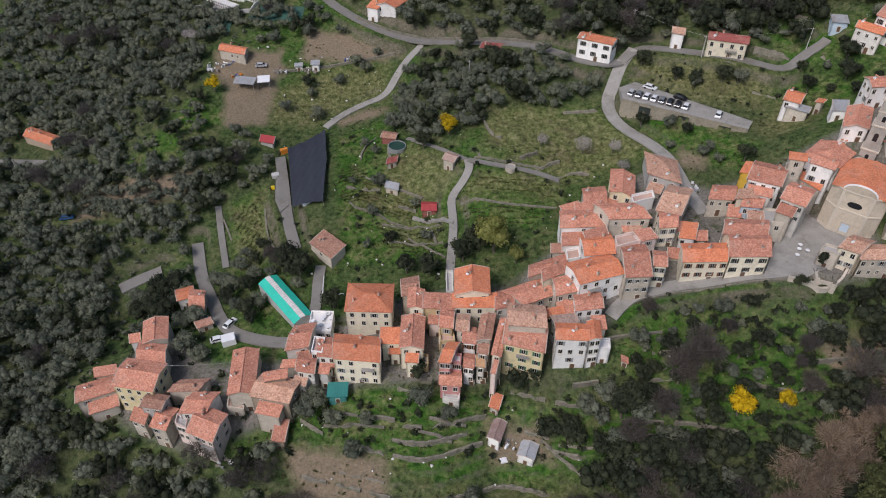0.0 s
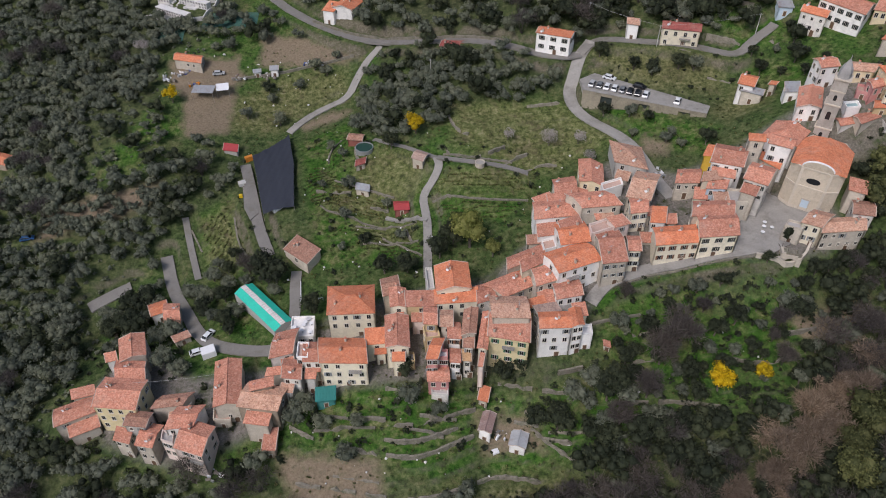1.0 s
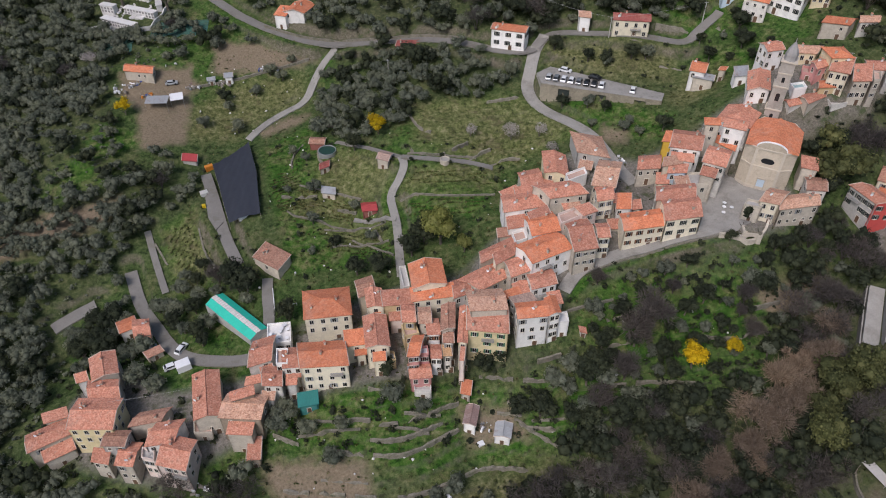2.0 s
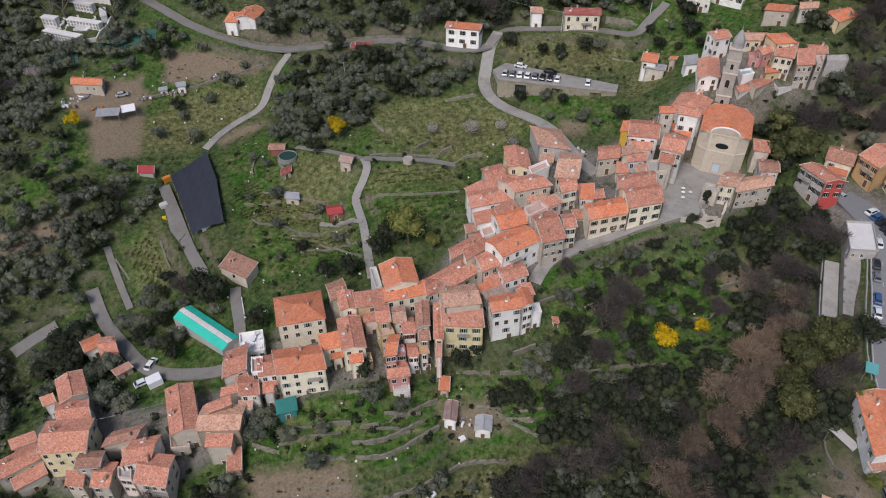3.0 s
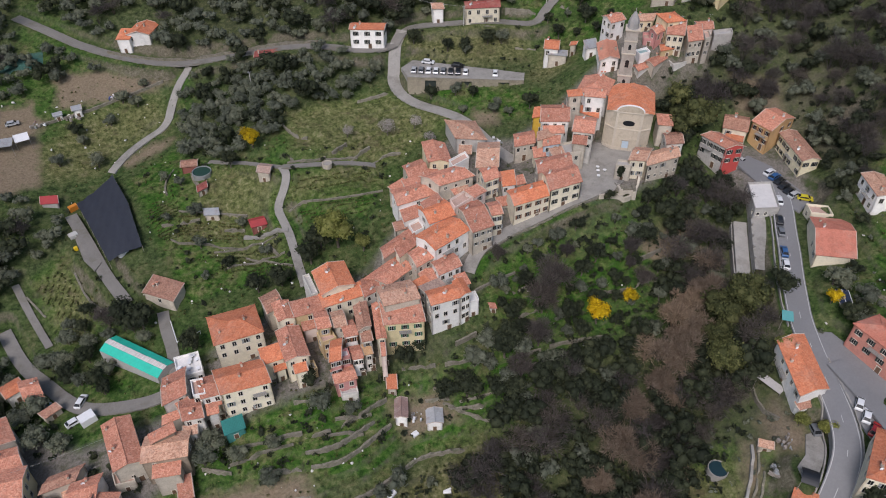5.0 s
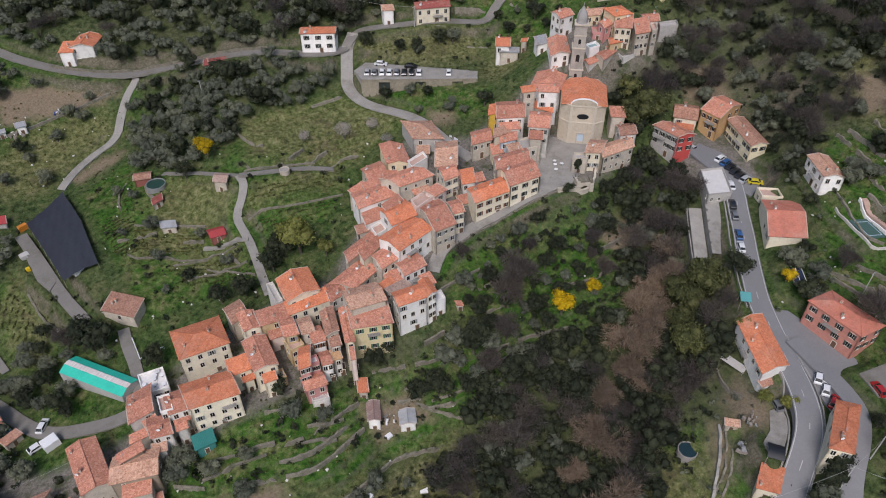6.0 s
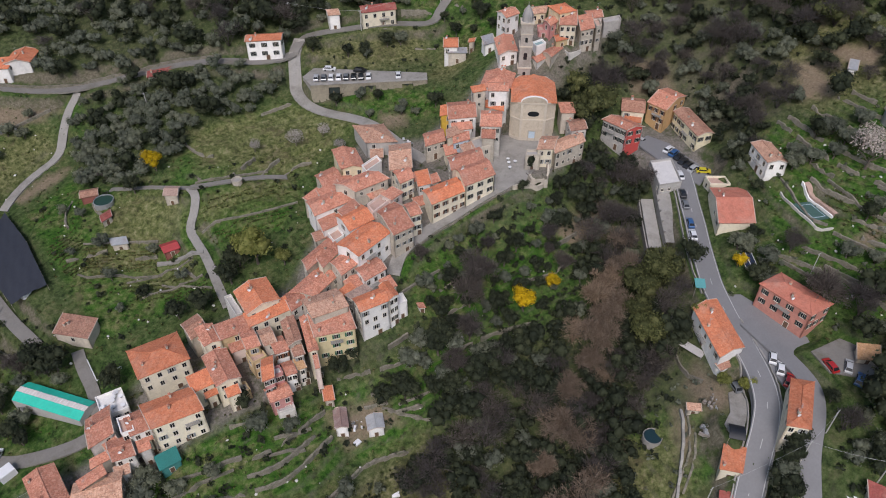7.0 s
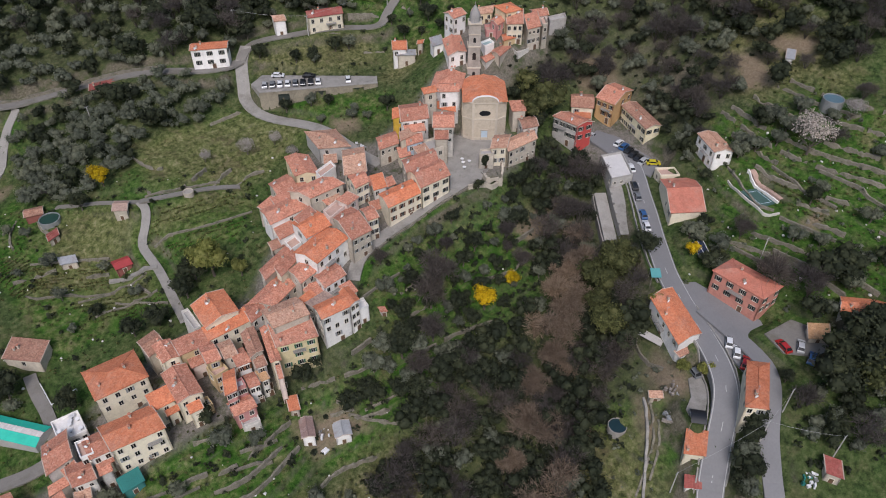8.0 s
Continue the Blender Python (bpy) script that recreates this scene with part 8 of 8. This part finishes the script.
for k_ in range(26):
    u_, v_ = rng_.uniform(0, 1), rng_.choice((0.25, 0.5, 0.75))
    x_, y_ = -95 + 20 * u_ + 6 * v_, 279.5 - 8 * u_ + 9 * v_
    g_ = Geo()
    g_.box(-0.45, -1.0, -0.3, 0.45, 1.0, 0.45)
    g_.box(-0.4, 0.75, 0.45, 0.4, 0.95, 1.3)
    tomb_ = tagged(new("grave", shared("grave", lambda: g_.mesh("grave", MARBLE))), "pale stone grave with upright headstone", "grave", group="graves in the cemetery")
    tomb_.matrix_basis = pose(x_, y_, spot(x_, y_), 0, 0, -30)


def harvest_net(x0, y0, x1, y1, deep, seed):
    """A net spread over the ground, rumpled and ragged at its edge."""
    rng = random.Random(seed)
    n, m = 22, 9
    ax, ay = x1 - x0, y1 - y0
    ln = math.hypot(ax, ay)
    v = []
    for i in range(n + 1):
        reach = deep * rng.uniform(0.75, 1.0)
        for j in range(m + 1):
            x, y = x0 + ax * i / n + ay / ln * reach * j / m, y0 + ay * i / n - ax / ln * reach * j / m
            v.append((x, y, spot(x, y) + 0.22 + rng.uniform(-0.06, 0.1)))
    g = Geo()
    g.add(v, [(i * (m + 1) + j, (i + 1) * (m + 1) + j, (i + 1) * (m + 1) + j + 1, i * (m + 1) + j + 1) for i in range(n) for j in range(m)])
    tagged(new("harvest_net", g.mesh("harvest_net", GREENMESH)), "green harvest net spread under the olive trees", "net")


harvest_net(-74, 270.9, -53.1, 268.5, 9.0, 1)
harvest_net(-92.1, 269.6, -80, 267.2, 9.5, 2)


# ---- small things ----
def crate(name, x, y, w, d, h, yaw, mat, label, category):
    g = Geo()
    g.box(-w / 2, -d / 2, -0.3, w / 2, d / 2, h)
    g.box(-w / 2 + 0.06, -d / 2 + 0.06, h, w / 2 - 0.06, d / 2 - 0.06, h + 0.07)
    ob = tagged(new(name, g.mesh(name, mat)), label, category)
    ob.matrix_basis = pose(x, y, spot(x, y), 0, 0, yaw)
    return ob


def heap(name, x, y, r, seed, mats, label):
    """A pile of odd boards, bags and boxes."""
    rng = random.Random(seed)
    top = tagged(new(name), label, "rubbish heap")
    top.matrix_basis = Matrix.Translation((x, y, spot(x, y)))
    for i in range(16):
        g = Geo()
        w, d, h = rng.uniform(0.3, 1.3), rng.uniform(0.25, 0.8), rng.uniform(0.15, 0.7)
        g.box(-w / 2, -d / 2, -0.4, w / 2, d / 2, h)
        a, q = rng.uniform(0, 6.3), r * math.sqrt(rng.random())
        part("scrap", g.mesh("scrap", rng.choice(mats)), top, "", pose(q * math.cos(a), q * math.sin(a), 0, rng.uniform(-9, 9), rng.uniform(-9, 9), rng.uniform(0, 180)))


heap("scrap_heap", -83.0, 238.5, 3.2, 1, [WHITE, METAL, TIMBER, WHITE], "heap of white and grey scrap in the farm yard")
heap("scrap_heap", -74.8, 235.2, 2.4, 2, [BLUEPAINT, ORANGEPAINT, TIMBER, METAL], "heap of coloured scrap in the farm yard")
heap("scrap_heap", -48.5, 239.5, 3.0, 3, [TIMBER, METAL, WHITE, TIMBER], "heap of boards and sheets on the slope")
heap("scrap_heap", -33.5, 243.2, 2.6, 7, [WHITE, METAL, TIMBER, BLUEPAINT], "heap of sheets and tools beside the wall")
heap("scrap_heap", -59.0, 238.6, 3.0, 8, [TIMBER, WHITE, TILE["rust"], METAL], "heap of boards at the edge of the yard")
heap("scrap_heap", -79.5, 241.5, 2.6, 9, [TIMBER, BLUEPAINT, METAL, WHITE], "heap of mixed scrap beside the farm shed")
heap("scrap_heap", -66.5, 134.5, 2.2, 10, [WHITE, TIMBER, METAL, TILE["teal"]], "heap of garden clutter beside the lane")
heap("scrap_heap", -62.0, 104.5, 1.8, 11, [WHITE, TIMBER, METAL], "heap of odds and ends beside the houses")
heap("scrap_heap", -52.5, 94.0, 2.0, 12, [WHITE, TIMBER, METAL], "heap of pale garden clutter below the houses")
heap("scrap_heap", 70.5, 160.5, 2.2, 13, [WHITE, METAL, TIMBER], "heap of garden clutter near the lane")
heap("scrap_heap", 84.5, 48.0, 2.0, 14, [TIMBER, METAL, TIMBER], "heap of timber on the garden terrace")
heap("scrap_heap", 16.2, 95.5, 2.0, 4, [TIMBER, TILE["rust"], WHITE, METAL], "heap of timber and sheets between sheds")
heap("scrap_heap", 88.0, 15.6, 2.2, 5, [WHITE, METAL, TILE["teal"], WHITE], "heap of pale garden clutter")
heap("scrap_heap", 78.5, 44.0, 1.8, 6, [TIMBER, METAL, TIMBER], "heap of timber beside the garden path")
crate("digger", -53.6, 201.8, 2.6, 1.4, 1.6, 25, ORANGEPAINT, "orange machine parked at the drive", "machine")
crate("yellow_drum", -54.3, 183.0, 1.1, 1.0, 1.0, 10, YELLOWPAINT, "yellow drum on the gravel", "drum")
crate("sheeted_stack", -54.6, 189.5, 2.4, 2.0, 1.2, 20, GREYSHEET, "grey sheeted stack beside the drive", "stack")
crate("white_sheet", 14.2, 92.0, 1.6, 1.3, 0.4, 15, WHITE, "white covered stack beside the sheds", "stack")
crate("white_sheet", 3.8, 81.6, 2.2, 1.5, 0.5, 30, WHITE, "white covered stack on the slope", "stack")
crate("white_sheet", 16.8, 78.8, 1.9, 1.3, 0.5, -20, WHITE, "white covered stack on the slope", "stack")
crate("white_sheet", -57.2, 125.6, 3.6, 2.8, 2.0, 20, WHITE, "white covered trailer beside the road", "trailer")
crate("white_sheet", -41.5, 171.8, 3.2, 1.6, 1.2, 30, WHITE, "white covered trailer under the net", "trailer")


def solar_panel(x, y, w, d, yaw, lift):
    top = tagged(new("solar_panel"), "dark solar panel on a tilted frame", "solar panel")
    top.matrix_basis = pose(x, y, spot(x, y) + lift, 0, 0, yaw) @ pose(0, 0, 0, 22)
    g = Geo()
    g.box(-w / 2, -d / 2, 0, w / 2, d / 2, 0.05)
    part("panel", g.mesh("panel", PANEL), top)
    f = Geo()
    for sx in (-w / 2, 0, w / 2):
        f.box(sx - 0.05, -d / 2, 0.05, sx + 0.05, d / 2, 0.08)
    part("frame_bar", f.mesh("frame_bar", WHITE), top)
    for sx in (-w / 2 + 0.2, w / 2 - 0.2):
        l = Geo()
        l.box(sx - 0.05, d / 2 - 0.3, -1.8 - lift * 0.2, sx + 0.05, d / 2 - 0.2, 0.0)
        part("leg", l.mesh("leg", METAL), top)


solar_panel(118.6, 69.3, 3.2, 4.2, -20, 0.8)


def cafe_table(x, y, z):
    top = tagged(new("table"), "small white table on the paved ground", "table", group="white tables")
    top.matrix_basis = Matrix.Translation((x, y, z))
    g = Geo()
    g.tube(0, 0, 0.70, 0.75, 0.55, 0.55, 14)
    part("tabletop", shared("tabletop", lambda: g.mesh("tabletop", WHITE)), top)
    l = Geo()
    l.tube(0, 0, -0.02, 0.70, 0.22, 0.05, 8)
    part("leg", shared("tableleg", lambda: l.mesh("leg", METAL)), top)


for x_, y_ in ((90.5, 135.0), (92.4, 134.4), (89.2, 132.8), (91.4, 136.6)):
    cafe_table(x_, y_, on_pad("church_square", x_, y_))


def lawn_rail():
    """White rail round the lawn of the large cream house."""
    top = tagged(new("fence"), "low white rail fence round a lawn", "fence")
    line = [(-33.8, 146), (-33.4, 138.3), (-27.2, 137.6)]
    for p, q in zip(line, line[1:]):
        a, b = Vector((*p, spot(*p) + 0.9)), Vector((*q, spot(*q) + 0.9))
        g = Geo()
        g.beam(a, b, 0.13, 6)
        part("rail", g.mesh("rail", WHITE), top)
        for i in range(6):
            c = a.lerp(b, i / 5)
            h = Geo()
            post(h, c.x, c.y, c.z - 1.6, c.z, 0.08)
            part("post", h.mesh("post", WHITE), top)


lawn_rail()

# road paint
for k_, (name_, width_, line_, heights_) in enumerate(ROADBED):
    if name_ == "main_road":
        d_ = np.gradient(line_, axis=0)
        d_ /= np.linalg.norm(d_, axis=1)[:, None]
        n_ = np.c_[-d_[:, 1], d_[:, 0]]
        for off_ in (2.6, -2.6):
            strip("edge_line", line_ + n_ * off_, heights_ + 0.125, 0.16, LINE, "worn white edge line of the road", "road marking", 0.0, 0.01)
        g_ = Geo()
        for i_ in range(0, len(line_) - 2, 5):
            p_, q_ = line_[i_], line_[i_ + 1]
            m_ = n_[i_] * 0.07
            z_ = heights_[i_] + 0.13
            g_.add([(p_[0] + m_[0], p_[1] + m_[1], z_), (p_[0] - m_[0], p_[1] - m_[1], z_), (q_[0] - m_[0], q_[1] - m_[1], heights_[i_ + 1] + 0.13), (q_[0] + m_[0], q_[1] + m_[1], heights_[i_ + 1] + 0.13)], [(0, 1, 2, 3)])
        tagged(new("centre_line", g_.mesh("centre_line", LINE)), "worn white dashed centre line", "road marking", kind="structure")


# ---- rows of vegetables on the garden plots ----
def crop_rows(polygon, spacing, yaw, seed, mat, label):
    nr = np.random.RandomState(seed)
    p = np.array(polygon, float)
    c, s = math.cos(radians(yaw)), math.sin(radians(yaw))
    u, v = p[:, 0] * c + p[:, 1] * s, -p[:, 0] * s + p[:, 1] * c
    pts = []
    for vv in np.arange(v.min(), v.max(), spacing):
        for uu in np.arange(u.min(), u.max(), 0.55):
            pts.append((uu * c - vv * s + nr.uniform(-0.12, 0.12), uu * s + vv * c + nr.uniform(-0.12, 0.12)))
    pts = np.array(pts)
    pts = pts[inside(pts[:, 0], pts[:, 1], polygon)]
    pts = pts[nr.rand(len(pts)) < 0.8]
    pts = pts[~blocked_soft(pts[:, 0], pts[:, 1])]
    zs = land(pts[:, 0], pts[:, 1])
    vs, fs = [], []
    k = 0
    for (x, y), z in zip(pts, zs):
        w, f = crown_arrays(300 + k % 3, 0.3, 0.0, 2, 7, 0.2, 0.6, 0.6, 0.0)
        vs.append(w * nr.uniform(0.7, 1.3) + (x, y, z))
        fs.append(f + k)
        k += len(w)
    tagged(new("crop_rows", fast_mesh("crop_rows", np.vstack(vs), np.vstack(fs), mat)), label, "crops", kind="stuff")


def blocked_soft(x, y):
    bad = np.zeros(len(x), bool)
    for hx, hy, w, d, yaw in FOOTPRINTS:
        bad |= np.hypot(x - hx, y - hy) < max(w, d) * 0.6
    for _, width, line, _h in ROADBED:
        bad |= ((x[:, None] - line[None, ::2, 0]) ** 2 + (y[:, None] - line[None, ::2, 1]) ** 2).min(1) < (width / 2 + 0.4) ** 2
    return bad


crop_rows([(-23.6, 178.5), (-7.2, 170.2), (-9.3, 162.4), (-27, 171)], 1.25, -26, 71, STRAW, "rows of dry yellowish vegetables on a garden plot")
crop_rows([(-20, 163), (-2, 157), (-2, 151), (-16, 153)], 1.6, -26, 78, WEED, "rows of vegetables on a garden plot")
crop_rows([(-12, 152), (0, 150), (0, 146), (-10, 147)], 1.4, -8, 72, WEED, "rows of vegetables on a garden plot")
crop_rows([(-34, 184), (-24, 188), (-22, 172), (-30, 168)], 1.5, 20, 73, WEED, "rows of vegetables on a garden plot")
crop_rows([(6, 171), (32, 168), (33, 164), (6, 166)], 1.5, -6, 74, WEED, "rows of vegetables in the upper field")
crop_rows([(6, 163), (30, 158), (24, 153), (7, 158)], 1.5, -8, 75, WEED, "rows of vegetables in the lower field")
crop_rows([(-68, 176), (-60, 180), (-53, 162), (-58, 158)], 1.8, 65, 76, WEED, "rows of low plants on the meadow")
crop_rows([(142, 70), (150, 70), (152, 52), (142, 50)], 1.5, 88, 77, WEED, "rows of low plants on the terraces")


# ---- details of single houses ----
def table_terrace(x, y, z, n):
    rng = random.Random(5)
    for i in range(n):
        cafe_table(x + rng.uniform(-2.4, 2.4), y + rng.uniform(-2.8, 2.8), z)


table_terrace(-31.6, 125.6, -8.4, 9)


def court_edge():
    """Pale line frame of the court and the white wall with a tiled path above it."""
    z = on_pad("court", 140, 69)
    pts = [Vector((139.7, 72.2, z)), Vector((142.9, 70.9, z)), Vector((141.6, 65.6, z)), Vector((138.3, 66.9, z))]
    g = Geo()
    for a, b in zip(pts, pts[1:] + pts[:1]):
        g.beam(a, b, 0.07, 4)
    tagged(new("court_line", g.mesh("court_line", WALL["lightblue"])), "pale blue frame line of the sports court", "court marking", kind="structure")
    stone_wall([(145.4, 76.4), (144.2, 73.4), (143.7, 69.5), (142.6, 64.2)], 0.9, 0.35, WALL["white"], "white garden wall beside the court", "garden_wall")
    line = dense([(146.6, 76.0), (145.5, 73.0), (145.0, 69.3), (143.9, 64.0)], 1.0)
    strip("path", line, land(line[:, 0], line[:, 1]) + 0.35, 1.6, TILE["deckpink"], "terracotta paved garden path behind the wall", "path", 0.0, 1.2)
    stone_wall([(141.2, 79), (138.2, 73.6), (136.5, 66.9), (136.0, 63.4), (139.5, 61.6)], 0.7, 0.35, WALL["whitegrey"], "pale curved garden wall below the court", "garden_wall")


court_edge()


def ruin(x, y, z1, yaw):
    """Stump of a stone building with a broken arch, below the church square."""
    top = tagged(new("ruin"), "tall ruined stone wall with an arched niche", "ruin")
    z0 = spot(x, y) - 1.5
    top.matrix_basis = pose(x, y, z0, 0, 0, yaw)
    h = z1 - z0
    for name, box in (("pier", (-2.6, -1.2, 0, -1.5, 1.2, h)), ("pier", (1.5, -1.2, 0, 2.6, 1.2, h - 1.1)), ("back_wall", (-1.5, 0.3, 0, 1.5, 1.2, h - 0.4))):
        g = Geo()
        g.box(*box)
        part(name, g.mesh(name, WALL["stone"]), top)
    n = 8
    g = Geo()
    v = []
    for i in range(n + 1):
        xa, za = 1.5 * math.cos(math.pi * i / n), h - 3.0 + 1.4 * math.sin(math.pi * i / n)
        v += [(xa, -1.2, za), (xa, -1.2, h - 0.6), (xa, 0.3, h - 0.6), (xa, 0.3, za)]
    g.add(v, [(4 * i + a, 4 * i + (a + 1) % 4, 4 * i + 4 + (a + 1) % 4, 4 * i + 4 + a) for i in range(n) for a in range(4)])
    part("arch", g.mesh("arch", WALL["stone"]), top)
    rng = random.Random(3)
    for i in range(9):
        u = -2.3 + 0.55 * i
        c = Geo()
        c.box(u - 0.24, -0.9, h - 1.2, u + 0.24, 0.9, h + rng.uniform(-0.2, 0.35))
        part("stone", c.mesh("stone", STONEWALL), top)


ruin(93.0, 124.2, 9.2, -20)
stone_wall([(84, 124.6), (88.6, 123.4), (92, 122.2), (97, 124.4), (100.5, 128.6), (104.5, 131.5)], 1.4, 0.6, WALL["stone"], "stone retaining wall below the church square", "retaining_wall")


# aerials on the roofs
def aerial(x, y, z, yaw):
    top = tagged(new("aerial"), "thin metal television aerial on a roof", "aerial", group="roof aerials")
    top.matrix_basis = pose(x, y, z, 0, 0, yaw)
    g = Geo()
    g.tube(0, 0, -0.6, 2.2, 0.03, 0.025, 5)
    part("mast", shared("mast", lambda: g.mesh("mast", METAL)), top)
    a = Geo()
    a.beam((-0.6, 0, 2.0), (0.6, 0, 2.0), 0.02, 4)
    for i in range(6):
        a.beam((-0.5 + i * 0.2, -0.25, 2.0), (-0.5 + i * 0.2, 0.25, 2.0), 0.015, 4)
    tagged(part("array", shared("array", lambda: a.mesh("array", METAL)), top), kind="stuff")


def satellite_dish(x, y, z, yaw):
    top = tagged(new("satellite_dish"), "small white satellite dish on a roof", "satellite dish", group="satellite dishes")
    top.matrix_basis = pose(x, y, z, 0, 0, yaw)

    def bowl():
        g = Geo()
        n = 12
        rim = [(0.42 * math.cos(2 * math.pi * i / n), -0.16, 0.5 + 0.46 * math.sin(2 * math.pi * i / n)) for i in range(n)]
        back = [(0.2 * math.cos(2 * math.pi * i / n), 0.0, 0.5 + 0.22 * math.sin(2 * math.pi * i / n)) for i in range(n)]
        g.add(rim + back + [(0, 0.03, 0.5)], [(i, (i + 1) % n, (i + 1) % n + n, i + n) for i in range(n)] + [(i + n, (i + 1) % n + n, 2 * n) for i in range(n)])
        return g.mesh("bowl", WHITE)

    def mount():
        g = Geo()
        g.beam((0, 0.05, -0.7), (0, 0.05, 0.5), 0.035, 6)
        g.beam((0, 0.0, 0.15), (0, -0.5, 0.45), 0.02, 5)
        return g.mesh("mount", METAL)

    part("bowl", shared("dish_bowl", bowl), top)
    part("mount", shared("dish_mount", mount), top)


def dress_roofs():
    rng = random.Random(77)
    for ob in [o for o in bpy.data.objects if o.parent is None and o.name.split(".")[0] == "house"]:
        chim = [c for c in ob.children if c.name.split(".")[0] == "chimney"]
        if chim and rng.random() < 0.4:
            p = ob.matrix_basis @ chim[0].matrix_basis.translation
            aerial(p.x + 0.5, p.y + 0.2, p.z, rng.uniform(0, 180))
        if chim and rng.random() < 0.6:
            p = ob.matrix_basis @ chim[-1].matrix_basis.translation
            satellite_dish(p.x - 0.7, p.y - 0.5, p.z, rng.uniform(-40, 10))


dress_roofs()


# ---- bushes, and pale stones and bits lying about in the gardens ----
low_growth("bushes", [(-56, 205), (-8, 205), (4, 186), (40, 176), (36, 150), (4, 138), (-24, 140), (-50, 150)], 5.5, 81, (0.9, 2.2), "scattered garden bushes", DARKLEAF)
low_growth("bushes", [(36, 124), (90, 122), (104, 112), (96, 98), (60, 90), (-36, 92), (-36, 104), (30, 106)], 3.2, 82, (0.8, 2.4), "scattered bushes and brambles below the houses", DARKLEAF)
low_growth("bushes", [(-100, 132), (-88, 100), (-60, 92), (-40, 97), (-62, 120), (-64, 150), (-86, 150)], 3.4, 83, (0.9, 2.4), "bushes between the houses of the hamlet", DARKLEAF)
low_growth("bushes", [(104, 66), (126, 84), (150, 92), (176, 78), (180, 50), (136, 18), (112, 28), (112, 46)], 5.0, 84, (0.8, 2.2), "scattered bushes on the terraces", OLIVE)
low_growth("bushes", [(88, 18), (92, 9), (104, 5), (116, 14), (106, 27), (97, 28)], 2.6, 87, (0.9, 2.2), "scrub and bushes beside the side lane", DARKLEAF)
low_growth("bushes", [(66, 62), (86, 60), (92, 50), (84, 44), (72, 38), (60, 34), (52, 46)], 3.4, 88, (0.7, 1.8), "bushes in the gardens below the road", OLIVE)
low_growth("bushes", [(56, 200), (70, 186), (110, 176), (112, 200), (66, 214)], 5.0, 85, (0.7, 1.8), "scattered bushes near the car park", DARKLEAF)
low_growth("bushes", [(50, 122), (76, 124), (92, 120), (108, 128), (116, 118), (104, 108), (60, 116)], 3.2, 86, (0.9, 2.2), "bushes below the street and the square", DARKLEAF)


def stones(polygon, spacing, seed, sizes, mat, label):
    xs, ys = scatter(polygon, spacing, seed, 0.2, 0.5)
    nr = np.random.RandomState(seed)
    keep = nr.rand(len(xs)) < 0.5
    xs, ys = xs[keep], ys[keep]
    zs = land(xs, ys)
    vs, fs = [], []
    for i in range(len(xs)):
        v = ICO_V * nr.uniform(*sizes) * nr.uniform(0.6, 1.3, (1, 3)) * (1 + 0.2 * nr.randn(len(ICO_V), 1))
        vs.append(v + (xs[i], ys[i], zs[i] + 0.1))
        fs.append(ICO_F + i * len(ICO_V))
    tagged(new("stones", fast_mesh("stones", np.vstack(vs), np.vstack(fs), mat)), label, "stones", kind="stuff")


stones([(-56, 205), (-8, 215), (40, 190), (60, 176), (36, 150), (4, 140), (-24, 140), (-50, 150)], 6.0, 91, (0.12, 0.4), MARBLE, "pale stones and bits scattered in the gardens")
stones([(-36, 106), (36, 106), (90, 118), (100, 104), (60, 92), (-36, 82)], 5.0, 92, (0.12, 0.38), MARBLE, "pale stones and bits scattered on the slope")
stones([(108, 66), (150, 90), (180, 76), (180, 50), (136, 14), (110, 20)], 5.0, 93, (0.15, 0.45), MARBLE, "pale stones scattered on the terraces")
stones([(-88, 248), (-22, 250), (-20, 222), (-58, 212), (-76, 208)], 5.0, 94, (0.15, 0.5), MARBLE, "pale stones and bits scattered near the farm yard")
